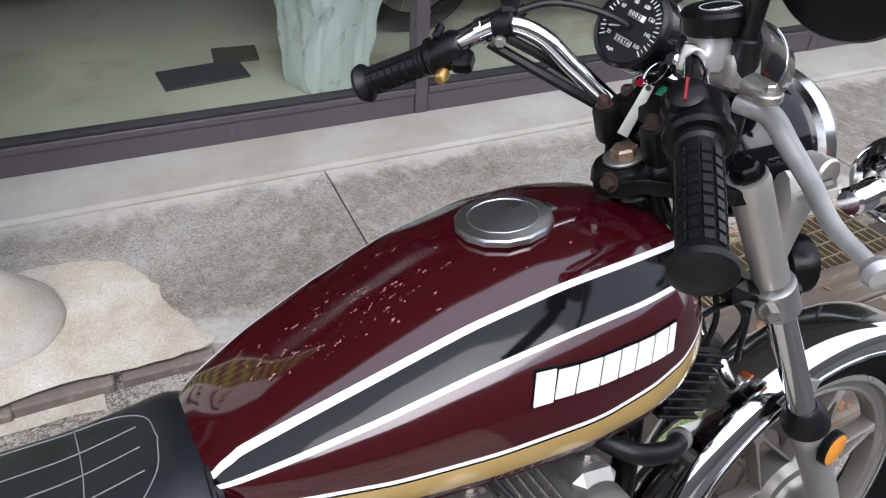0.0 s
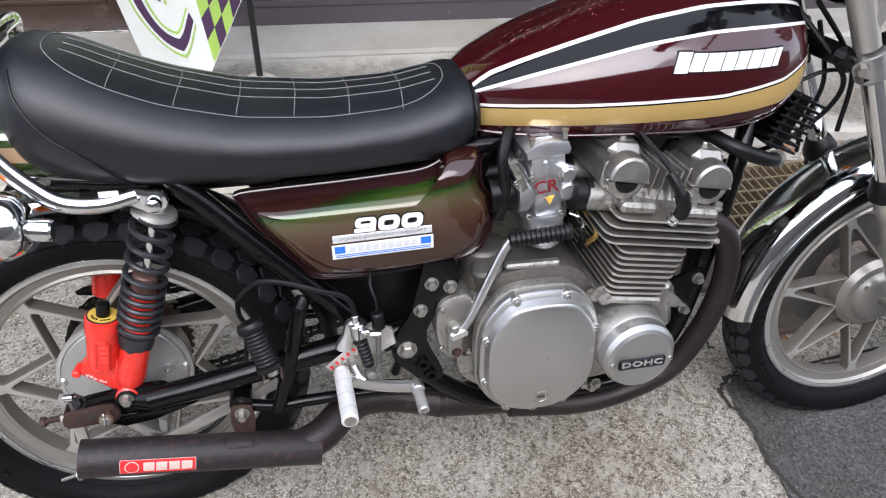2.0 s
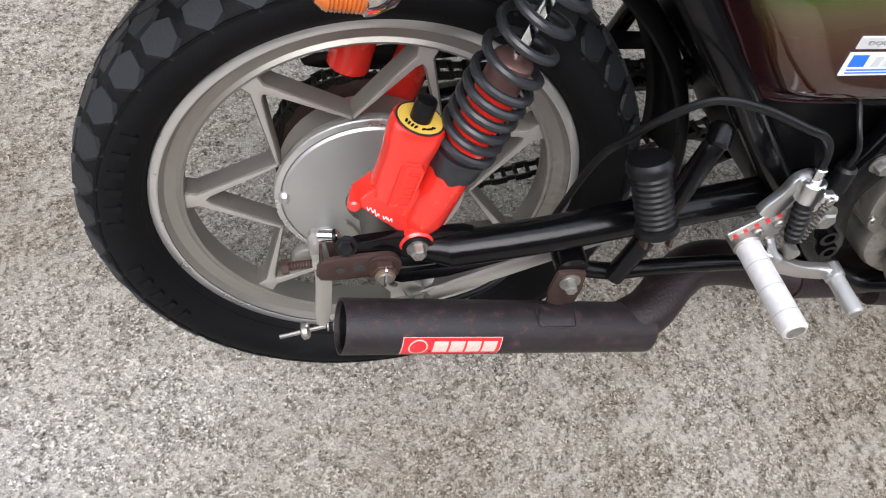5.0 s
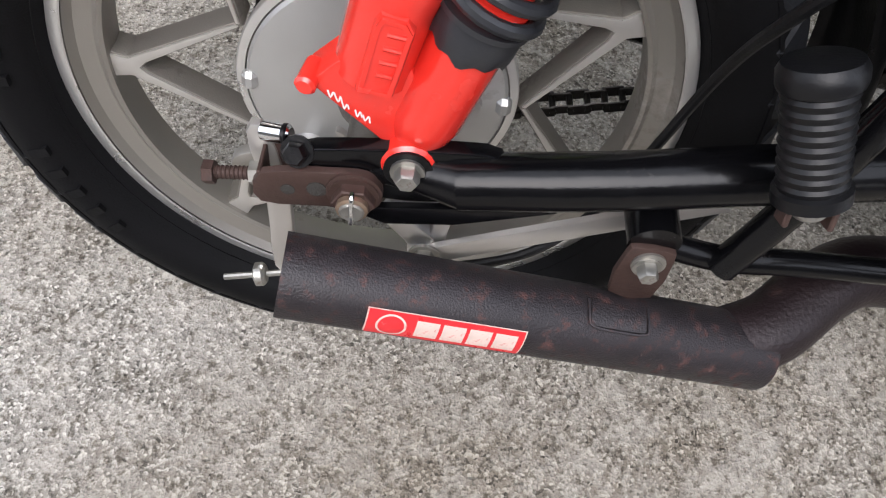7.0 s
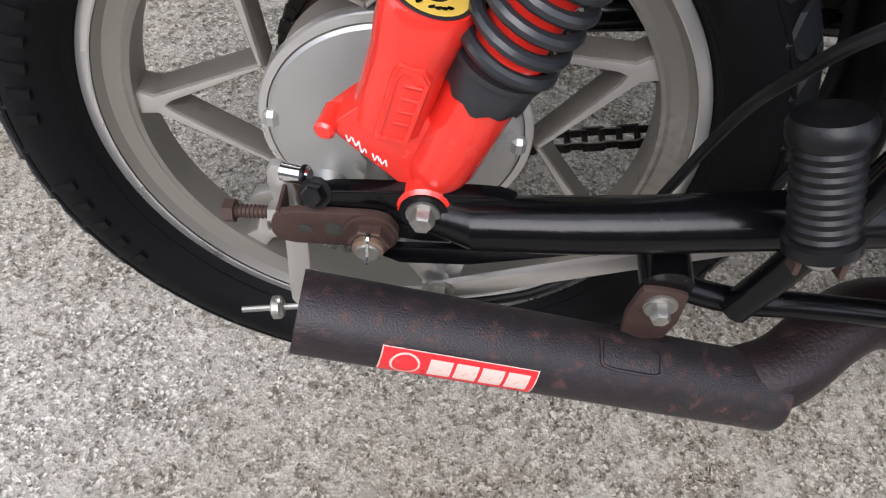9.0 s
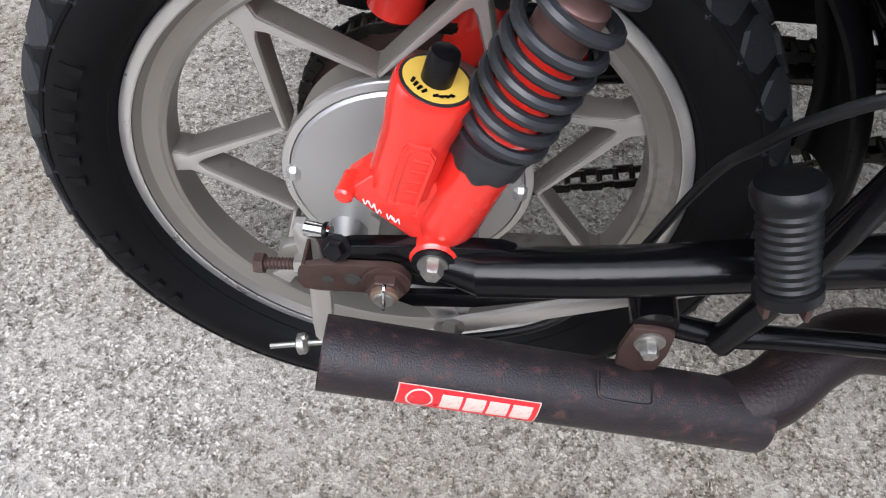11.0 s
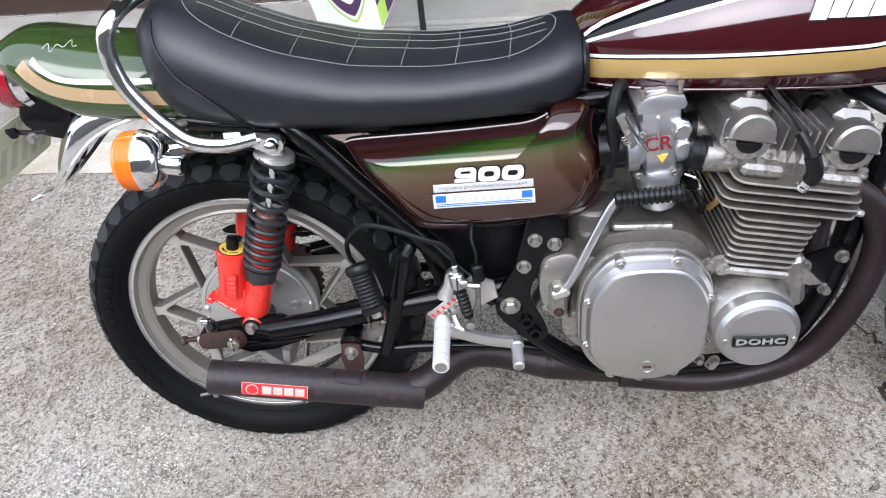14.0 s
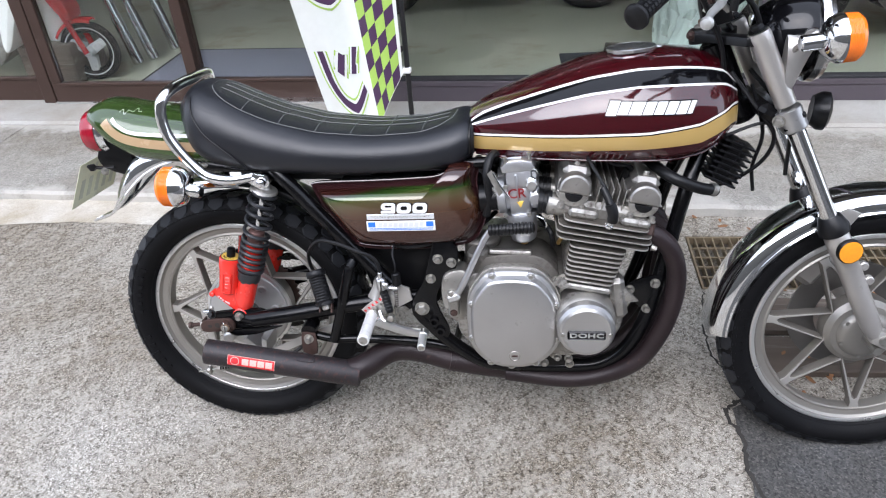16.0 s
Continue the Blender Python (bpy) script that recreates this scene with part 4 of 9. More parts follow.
FW = Vector((1.572, 0.0, 0.291))
front, front_tyre = star_wheel("front_wheel", FW, 0.2600, 0.330, 0.047, radians(172), 0.085, "grey cast alloy seven-spoke front wheel", 0.58, -0.013)
bm = lathe(FW, (0, 1, 0), [(0.020, -0.046), (0.046, -0.044), (0.058, -0.036), (0.062, -0.028), (0.074, -0.025), (0.080, -0.018), (0.086, -0.012), (0.088, 0.024), (0.070, 0.040), (0.030, 0.055)], 48)
part("front_hub", bm, M["wheel"], front, "cast front hub")
for i in range(6):
    a = i * math.pi / 3 + 0.4
    part("hub_screw", lathe(FW + Vector((0.055 * math.cos(a), -0.037, 0.055 * math.sin(a))), (0, -1, 0), [(0.005, 0), (0.005, 0.003), (0.003, 0.003)], 10), M["steel"], front)
part("brake_disc", lathe(FW, (0, 1, 0), [(0.082, 0.070), (0.146, 0.070), (0.146, 0.076), (0.082, 0.076)], 64, closed=True), material("worn_brake_disc", (0.22, 0.21, 0.20), 0.4, 0.9, var=0.2, scale=20), front, "worn steel brake disc")

# ---- tank ----
TX = [0.628, 0.64, 0.66, 0.72, 0.80, 0.90, 1.00, 1.08, 1.14, 1.18, 1.200, 1.210]
TW = [0.050, 0.066, 0.085, 0.112, 0.135, 0.152, 0.160, 0.155, 0.140, 0.118, 0.095, 0.070]
TT = [0.836, 0.848, 0.864, 0.893, 0.924, 0.957, 0.976, 0.978, 0.971, 0.957, 0.938, 0.905]
TB = [0.782, 0.774, 0.768, 0.766, 0.765, 0.765, 0.764, 0.764, 0.774, 0.794, 0.812, 0.830]
ZC = 0.828


def soft(x, xs_, vs_):
    return sum(lerp(x + d, xs_, vs_) * w for d, w in ((-0.018, 0.15), (-0.009, 0.2), (0, 0.3), (0.009, 0.2), (0.018, 0.15)))


def tank_half(x, z):
    w, t, b = soft(x, TX, TW), soft(x, TX, TT), soft(x, TX, TB)
    if z > ZC:
        k = min(1, (z - ZC) / (t - ZC))
        return w * max(0.0, 1 - k ** 2.4) ** 0.54
    k = min(1, (ZC - z) / (ZC - b))
    return w * (1 - 0.16 * k ** 2.5)


def tank_left(x, z):
    """The left shoulder is fuller than the right."""
    if z <= ZC:
        return tank_half(x, z)
    k = min(1, (z - ZC) / (soft(x, TX, TT) - ZC))
    return soft(x, TX, TW) * max(0.0, 1 - k ** 4.5) ** 0.40


def tank_top(x, y):
    """Height of the tank's upper side at x, y."""
    side, lo, hi = (tank_half if y < 0 else tank_left), ZC, soft(x, TX, TT)
    for _ in range(24):
        mid = (lo + hi) / 2
        lo, hi = (mid, hi) if side(x, mid) > abs(y) else (lo, mid)
    return lo


LINES = [  # height of each painted edge along the tank: gold's foot, gold's head, lower, middle and upper line
    ([0.63, 0.733, 0.853, 1.025, 1.129, 1.20], [0.779, 0.786, 0.789, 0.795, 0.803, 0.832]),
    ([0.63, 0.734, 0.853, 1.023, 1.125, 1.20], [0.812, 0.818, 0.821, 0.827, 0.840, 0.868]),
    ([0.63, 0.660, 0.709, 0.782, 0.853, 0.966, 1.079, 1.152, 1.21], [0.818, 0.838, 0.861, 0.881, 0.897, 0.917, 0.927, 0.924, 0.912]),
    ([0.63, 0.659, 0.709, 0.806, 0.924, 1.040, 1.14, 1.21], [0.823, 0.847, 0.876, 0.913, 0.943, 0.958, 0.960, 0.945]),
]
bm = bmesh.new()
cols = []
mats_rows = None
for i in range(73):
    x = 0.628 + (1.212 - 0.628) * i / 72
    t, b = soft(x, TX, TT), soft(x, TX, TB)
    cap = lambda z, f: min(z, b + (t - b) * f)
    A, Bz, C, D = (lerp(x, *L) for L in LINES)
    A = max(A, b + 0.008)
    Bz, C, D = cap(Bz, 0.62), cap(C, 0.72), cap(D, 0.86)
    Bz = max(Bz, A + 0.008)
    C = max(C, Bz + 0.011)
    D = max(D, C + 0.008)
    lv = [(b, 0), (b + 0.004, 0), ((b + A) / 2, 0), (A, 1), ((A + Bz) / 2, 1), (Bz - 0.0025, 2), (Bz, 3), (Bz + 0.0048, 0)]
    lv += [(Bz + 0.0048 + (C - Bz - 0.0048) * f, 0) for f in (0.25, 0.5, 0.75)] + [(C, 3), (C + 0.0042, 2), (C + 0.0042 + (D - C - 0.0042) * 0.33, 2), (C + 0.0042 + (D - C - 0.0042) * 0.66, 2), (D, 3)]
    d2 = min(D + 0.0040, t - 0.003)
    lv += [(d2 + (t - d2) * math.sin(f * math.pi / 2), 0) for f in (0, 0.14, 0.28, 0.42, 0.56, 0.7, 0.84, 1.0)]
    mats_rows = [m for _, m in lv]
    right = [(x, -tank_half(x, z) * (0.93 if j == 0 else 1), z) for j, (z, _) in enumerate(lv)]
    right[-1] = (x, 0, t)
    up_ = lambda z: z + (t - z) * 0.42 if z >= D - 1e-6 else z
    left = [(x, tank_left(x, up_(z)) * (0.93 if j == 0 else 1), up_(z)) for j, (z, _) in enumerate(lv[:-1])]
    cols.append([bm.verts.new(p) for p in right + list(reversed(left))])
n = len(cols[0])
half_n = len(mats_rows) - 1
for a, b in zip(cols, cols[1:]):
    for j in range(n):
        f = bm.faces.new((a[j], a[(j + 1) % n], b[(j + 1) % n], b[j]))
        f.material_index = mats_rows[j] if j < half_n else (mats_rows[2 * half_n - 1 - j] if j < 2 * half_n else 0)
for ring in (cols[0], cols[-1]):
    bm.faces.new(ring)
tank = part("fuel_tank", bm, [M["maroon"], M["gold"], M["tank_black"], M["white"]], bike, "maroon fuel tank with gold band, black band and white lines, chipped", sharp=60)
# seam lip under the tank
rc = random.Random(44)
bm = bmesh.new()
for k in range(150):
    if k < 110:
        x, y = rc.gauss(0.80, 0.055), rc.gauss(-0.012, 0.034)
    else:
        x, y = rc.uniform(0.68, 1.12), rc.uniform(-0.10, 0.07)
    if not 0.67 < x < 1.14 or tank_top(x, y) > soft(x, TX, TT) - 0.0002 and abs(y) > 0.05 or y < -0.11:
        continue
    if (x - 0.998) ** 2 + (y - 0.01) ** 2 < 0.07 ** 2:
        continue
    z = tank_top(x, y)
    if y < 0 and LINES[2][1][0] < z and lerp(x, *LINES[2]) - 0.004 < z < lerp(x, *LINES[3]) + 0.008:
        continue
    du = Vector((0.012, 0, tank_top(x + 0.006, y) - tank_top(x - 0.006, y))).normalized()
    dv = Vector((0, 0.006, tank_top(x, y + 0.003) - tank_top(x, y - 0.003))).normalized()
    nn = du.cross(dv).normalized()
    clump = rc.choice([1, 1, 2, 4])
    way_ = (du + dv * rc.uniform(-0.2, 0.8)).normalized()
    for q in range(clump):
        c0 = Vector((x, y, z)) + nn * 0.0009 + way_ * q * 0.0022 + dv * rc.uniform(-0.0015, 0.0015)
        r0, sx, a0 = rc.choice([0.0006, 0.0009, 0.0013, 0.0018]), rc.uniform(0.35, 1.0), rc.uniform(0, 6.3)
        bm.faces.new([bm.verts.new(c0 + nn * (q * 0.00003) + r0 * rc.uniform(0.5, 1.3) * (math.cos(t + a0) * way_ + sx * math.sin(t + a0) * nn.cross(way_))) for t in np.linspace(0, 2 * math.pi, 9)[:-1]])
part("paint_chip", bm, M["chip"], tank, "pale chips knocked in the maroon paint")["kind"] = "stuff"
part("tank_seam", tube([(x, -soft(x, TX, TW) * 0.83, soft(x, TX, TB) + 0.001) for x in np.linspace(0.66, 1.17, 16)], 0.0035, 6, 0), M["maroon"], tank)
# maker's badge as plain slanted shapes
widths = [1.0, 1.0, 1.25, 1.0, 0.95, 1.0, 1.0, 0.5]
total = sum(widths) + 0.12 * 7
u = 0.0
for i, wd in enumerate(widths):
    quad = []
    for du, dz in ((0, -1), (wd, -1), (wd, 1), (0, 1)):
        s = (u + du) / total
        quad.append((0.938 + 0.172 * s + 0.0050 * dz, 0.8815 - 0.002 * s + dz * (0.0122 if i else 0.0140)))
    back = [(x + dx * 0.0016, z + dz * 0.0018) for (x, z), (dx, dz) in zip(quad, ((-1, -1), (1, -1), (1, 1), (-1, 1)))]
    part("badge_backing", skin(bmesh.new(), [[(x, -tank_half(x, z) + 0.002, z) for x, z in back], [(x, -tank_half(x, z) - 0.0020, z) for x, z in back]]), M["tank_black"], tank)
    part("badge_block", skin(bmesh.new(), [[(x, -tank_half(x, z) + 0.002, z) for x, z in quad], [(x, -tank_half(x, z) - 0.0034, z) for x, z in quad]]), M["white"], tank, "raised white block of the maker's badge")
    u += wd + 0.12
# filler cap with its flap
CAP = Vector((0.998, 0.010, 0.967))
up_ = Vector((-0.06, 0, 1)).normalized()
bm = lathe(CAP, up_, [(0.047, -0.006), (0.049, 0.001), (0.046, 0.003), (0.046, 0.005)], 48)
part("filler_neck", bm, M["chrome"], tank, "chrome filler neck")
bm = lathe(CAP + up_ * 0.004, up_, [(0.044, 0), (0.0535, 0.001), (0.0540, 0.007), (0.0515, 0.0088), (0.0400, 0.0106), (0.0390, 0.0096), (0.0380, 0.0104), (0.0, 0.0112)], 14)
part("filler_cap", bm, M["machined"], tank, "worn chrome fuel cap", sharp=20)
part("cap_latch", box((1.053, 0.010, 0.976), (0.018, 0.020, 0.007), 0.002, (0, 8, 0)), M["old_chrome"], tank)

# ---- seat ----
SX = [-0.028, -0.021, -0.008, 0.006, 0.030, 0.085, 0.138, 0.204, 0.304, 0.430, 0.536, 0.600, 0.632, 0.648, 0.656]
ST = [0.890, 0.906, 0.923, 0.933, 0.938, 0.920, 0.894, 0.867, 0.840, 0.828, 0.832, 0.845, 0.855, 0.853, 0.842]
SW = [0.035, 0.062, 0.090, 0.110, 0.124, 0.133, 0.136, 0.137, 0.136, 0.131, 0.124, 0.118, 0.112, 0.104, 0.094]
SB = [0.850, 0.826, 0.796, 0.775, 0.757, 0.742, 0.734, 0.728, 0.725, 0.725, 0.728, 0.734, 0.742, 0.756, 0.772]


def seat_z(x, y):
    t, b, w = soft(x, SX, ST), soft(x, SX, SB), soft(x, SX, SW)
    zc = b + (t - b) * 0.42
    k = min(1, abs(y) / w)
    return zc + (t - zc) * max(0, 1 - k ** 2.6) ** (1 / 2.3)


rings = []
for i in range(64):
    x = -0.028 + 0.684 * i / 63
    t, b, w = soft(x, SX, ST), soft(x, SX, SB), soft(x, SX, SW)
    zc = b + (t - b) * 0.42
    ring = []
    for j in range(44):
        a = 2 * math.pi * j / 44
        cy, sz = math.cos(a), math.sin(a)
        y = w * math.copysign(abs(cy) ** (2 / 2.6), cy)
        z = zc + (t - zc) * abs(sz) ** (2 / 2.3) if sz >= 0 else zc - (zc - b) * abs(sz) ** (2 / 3.6)
        if sz < 0:
            y *= 1 - 0.05 * abs(sz)
        ring.append((x, y, z))
    rings.append(ring)
seat = part("seat", skin(bmesh.new(), rings), M["vinyl"], bike, "long black vinyl seat with quilted top and grey stitching", sharp=70)


def stitch(pts, parent=None, r=0.0008):
    line = catmull([(x, y, 0) for x, y in pts], 8)
    return tube([(p.x, p.y, seat_z(p.x, p.y) + 0.0006) for p in line], r, 6, 0)


border = [(0.615, 0.0), (0.605, 0.045), (0.560, 0.078), (0.45, 0.088), (0.30, 0.092), (0.17, 0.090), (0.095, 0.078), (0.060, 0.045), (0.053, 0.0)]
part("stitching", stitch(border + [(x, -y) for x, y in reversed(border[:-1])]), M["thread"], seat, "grey stitched border")
for y in (-0.036, 0.0, 0.036):
    part("stitching", stitch([(0.075, y * 0.8), (0.2, y), (0.4, y), (0.598, y * 0.9)]), M["thread"], seat)
for x in (0.135, 0.218, 0.300, 0.380, 0.460, 0.540):
    part("stitching", stitch([(x, -0.088), (x + 0.004, -0.045), (x + 0.006, 0), (x + 0.004, 0.045), (x, 0.088)]), M["thread"], seat)


def seat_side(x, z, s=-1):
    t, b, w = soft(x, SX, ST), soft(x, SX, SB), soft(x, SX, SW)
    zc = b + (t - b) * 0.42
    k = (z - zc) / (t - zc) if z > zc else (z - zc) / (zc - b)
    e = 2.3 if z > zc else 3.6
    return s * w * max(0.0, 1 - abs(k) ** e) ** (1 / 2.6)


seam = [(0.022, 0.915), (0.030, 0.88), (0.055, 0.84), (0.09, 0.81), (0.125, 0.78), (0.15, 0.752)]
part("piping", tube([(p.x, seat_side(p.x, p.y) - 0.001, p.y) for p in catmull([(x, z, 0) for x, z in seam], 6)], 0.0016, 6, 0), M["black"], seat)
part("piping", tube([(0.648, seat_side(0.648, z) - 0.002, z) for z in np.linspace(0.775, 0.845, 10)], 0.003, 6, 0), M["black"], seat)
part("seat_label", box((0.118, -0.1345, 0.7485), (0.026, 0.0015, 0.008)), M["sticker_white"], seat, "small white label")

# ---- tail ----
CX = [-0.256, -0.250, -0.234, -0.200, -0.146, -0.076, 0.12, 0.16]
CT = [0.884, 0.893, 0.900, 0.900, 0.889, 0.879, 0.855, 0.845]
CB = [0.848, 0.838, 0.822, 0.786, 0.757, 0.748, 0.737, 0.737]
CW = [0.054, 0.066, 0.078, 0.087, 0.096, 0.102, 0.110, 0.110]


def cowl_half(x, z):
    t, b, w = soft(x, CX, CT), soft(x, CX, CB), soft(x, CX, CW)
    zc = b + (t - b) * 0.40
    k = (z - zc) / (t - zc) if z > zc else (z - zc) / (zc - b)
    return w * max(0.0, 1 - abs(k) ** 2.4) ** (1 / 2.2)


rings = []
for i in range(40):
    x = -0.256 + 0.416 * i / 39
    t, b, w = soft(x, CX, CT), soft(x, CX, CB), soft(x, CX, CW)
    zc = b + (t - b) * 0.40
    ring = []
    for j in range(40):
        a = 2 * math.pi * j / 40
        cy, sz = math.cos(a), math.sin(a)
        ring.append((x, w * math.copysign(abs(cy) ** (2 / 2.2), cy), zc + (t - zc if sz > 0 else zc - b) * math.copysign(abs(sz) ** (2 / 2.4), sz)))
    rings.append(ring)
cowl = part("tail_cowl", skin(bmesh.new(), rings), M["green"], bike, "glossy green tail cowl with cream and white stripes", sharp=60)


def cowl_strip(line, d0, d1):
    """A painted stripe on the cowl's side, following a line of (x, z)."""
    bm = bmesh.new()
    prev = None
    pts = catmull([(x, z, 0) for x, z in line], 8)
    for i, p in enumerate(pts):
        way = (pts[min(i + 1, len(pts) - 1)] - pts[max(i - 1, 0)]).normalized()
        nrm = Vector((-way.y, way.x, 0))
        cur = []
        for f in (0, 0.5, 1):
            q = p + nrm * (d0 + (d1 - d0) * f)
            cur.append(bm.verts.new((q.x, -cowl_half(q.x, q.y) - 0.0012, q.y)))
        if prev:
            for a in range(2):
                bm.faces.new((prev[a], prev[a + 1], cur[a + 1], cur[a]))
        prev = cur
    return bm


part("stripe", cowl_strip([(-0.184, 0.868), (-0.168, 0.852), (-0.138, 0.838), (-0.08, 0.832), (0.04, 0.827)], -0.004, 0.004), M["white"], cowl, "white painted stripe")
part("stripe", cowl_strip([(-0.204, 0.862), (-0.186, 0.842), (-0.155, 0.824), (-0.09, 0.812), (0.04, 0.802)], -0.011, 0.010), M["cream"], cowl, "cream painted stripe")
bm = bmesh.new()
for x0, m in ((-0.170, 9), (-0.098, 5)):
    line = []
    for i in range(m):
        x, z = x0 + 0.0062 * i, 0.879 + 0.0055 * math.sin(i * 2.3) * (0.6 + 0.4 * math.sin(i * 1.1))
        line.append((x, -cowl_half(x, z) - 0.0003, z))
    tube(line, 0.0005, 5, 4, bm)
part("scribble", bm, M["white"], cowl, "faded white pen strokes")
lamp = part("tail_lamp", lathe((-0.241, 0, 0.821), (-1, 0, -0.04), [(0.052, -0.008), (0.056, 0.004), (0.054, 0.012)], 44), M["chrome"], bike, "round chrome tail lamp base")
part("lens", lathe((-0.253, 0, 0.8205), (-1, 0, -0.04), [(0.053, -0.004), (0.0545, 0.004), (0.0535, 0.018), (0.0525, 0.019), (0.0515, 0.032), (0.047, 0.039), (0.0, 0.042)], 44), M["red_lens"], lamp, "red plastic tail lamp lens")
bm = lathe((-0.2515, 0, 0.8205), (-1, 0, -0.04), [(0.0535, 0.0), (0.0552, 0.001), (0.0535, 0.003)], 44, closed=True)
part("lens_seal", bm, M["black"], lamp)
bm = prism(smooth_poly([(-0.240, 0.80), (-0.19, 0.80), (-0.180, 0.765), (-0.192, 0.722), (-0.225, 0.722), (-0.262, 0.742), (-0.268, 0.77)], 4), -0.036, 0.036, 0.004)
part("lamp_bracket", bm, M["black"], bike, "black tail lamp bracket")
# number plate, its writing as plain bars
PL = pose(-0.322, 0.030, 0.696, 0, 25, 0)
pl = part("number_plate", box((0, 0, 0), (0.0016, 0.20, 0.125), 0.0004), M["plate"], bike, "pale green-white metal number plate", turn=PL)
bm = bmesh.new()
for y in (-0.07, -0.035, 0.0, 0.035, 0.07):
    box((0.0012, y, -0.015), (0.0012, 0.016, 0.055), 0, bm=bm)
    box((0.0012, y * 0.6, 0.040), (0.0012, 0.012, 0.018), 0, bm=bm)
part("embossing", bm, M["plate_dark"], pl, turn=PL)
for y in (-0.06, 0.06):
    part("plate_bracket", tube([(-0.215, y, 0.745), (-0.250, y, 0.744), (-0.284, y, 0.748)], 0.0045, 8, 3), M["black"], bike)
    part("bracket_nut", lathe((-0.268, y - 0.003, 0.747), (0, -1, 0), [(0.009, 0), (0.009, 0.008), (0.005, 0.009)], 6), M["black"], bike)
part("plate_bolt", hexbolt((-0.232, -0.075, 0.740), (0, -1, 0), 0.007, 0.008), M["steel"], bike)


# ---- mudguards ----
def guard(c, radius, a0, a1, half, depth, flare=None, n=40):
    """A rolled chrome mudguard round c, from angle a0 to a1, open below, with rolled edges."""
    bm = bmesh.new()
    rings = []
    for i in range(n + 1):
        f = i / n
        a = a0 + (a1 - a0) * f
        h = half
        extra = flare(f) if flare else 0
        outer, inner = [], []
        for j in range(17):
            t = -1 + 2 * j / 16
            r = radius + extra - depth * abs(t) ** 2.6
            y = h * math.copysign(abs(math.sin(t * math.pi / 2)) ** 0.9, t)
            outer.append((c[0] + r * math.cos(a), c[1] + y, c[2] + r * math.sin(a)))
            inner.append((c[0] + (r - 0.003) * math.cos(a), c[1] + y * 0.955, c[2] + (r - 0.003) * math.sin(a)))
        rings.append(outer + list(reversed(inner)))
    return skin(bm, rings)


fg = part("front_mudguard", guard(FW, 0.368, radians(179), radians(40), 0.062, 0.043), M["chrome"], bike, "curved chrome front mudguard", sharp=50)
for s in (-1, 1):
    part("rolled_edge", tube([(FW.x + 0.325 * math.cos(a), s * 0.0615, FW.z + 0.325 * math.sin(a)) for a in np.linspace(radians(179), radians(40), 40)], 0.0032, 6, 0), M["chrome"], fg)
for s in (-1, 1):
    part("stay", prism([(FW.x - 0.128, 0.575), (FW.x - 0.095, 0.582), (FW.x - 0.072, 0.616), (FW.x - 0.100, 0.628), (FW.x - 0.150, 0.600)], s * 0.068, s * 0.064, 0.001), M["fork"], fg)
rg = part("rear_mudguard", guard(RW, 0.395, radians(82), radians(104), 0.070, 0.030), M["chrome"], bike, "chrome rear mudguard", sharp=50)
# flared end of the rear mudguard: crown line and edge bead run together into a hooked tip
crown = catmull([(-0.130, 0, 0.785), (-0.175, 0, 0.765), (-0.204, 0, 0.735), (-0.230, 0, 0.690), (-0.252, 0, 0.642), (-0.282, 0, 0.611), (-0.338, 0, 0.588)], 6)
bead = catmull([(-0.060, 0.070, 0.760), (-0.100, 0.070, 0.748), (-0.145, 0.069, 0.724), (-0.192, 0.064, 0.684), (-0.230, 0.052, 0.648), (-0.270, 0.034, 0.614), (-0.337, 0.005, 0.586)], 6)
rings = []
for p, e in zip(crown, bead):
    ring = []
    for k in (0.0, 0.003):
        row = []
        for j in range(17):
            t = -1 + 2 * j / 16
            g = (1 - abs(t) ** 2.6)
            row.append(Vector((e.x + (p.x - e.x) * g + k * 0.8, e.y * math.copysign(abs(math.sin(t * math.pi / 2)) ** 0.85, t) * (1 - 8 * k), e.z + (p.z - e.z) * g - k * 0.6)))
        ring += row if k == 0 else list(reversed(row))
    rings.append(ring)
part("flared_end", skin(bmesh.new(), rings), M["chrome"], rg, "flared chrome mudguard end", sharp=50)
for s in (-1, 1):
    part("rolled_edge", tube([(p.x, s * p.y, p.z) for p in bead], 0.0036, 6, 0), M["chrome"], rg)

# ---- grab rail ----
grab = [(0.150, -0.122, 0.737), (0.105, -0.136, 0.734), (0.058, -0.142, 0.744), (0.026, -0.141, 0.770), (-0.001, -0.140, 0.803), (-0.021, -0.139, 0.838), (-0.029, -0.138, 0.870), (-0.028, -0.137, 0.900), (-0.022, -0.130, 0.921), (-0.014, -0.103, 0.935), (-0.010, -0.05, 0.940), (-0.008, 0.0, 0.940)]
rail = part("grab_rail", tube(grab + [(x, -y, z) for x, y, z in reversed(grab[:-1])], 0.0125, 14, 6), M["chrome"], bike, "bent chrome grab rail behind the seat", sharp=60)
for s in (-1, 1):
    part("flattened_end", prism(smooth_poly([(0.140, 0.724), (0.172, 0.708), (0.190, 0.718), (0.188, 0.738), (0.166, 0.744), (0.140, 0.748)], 3), s * 0.1272, s * 0.119, 0.003), M["chrome"], rail)


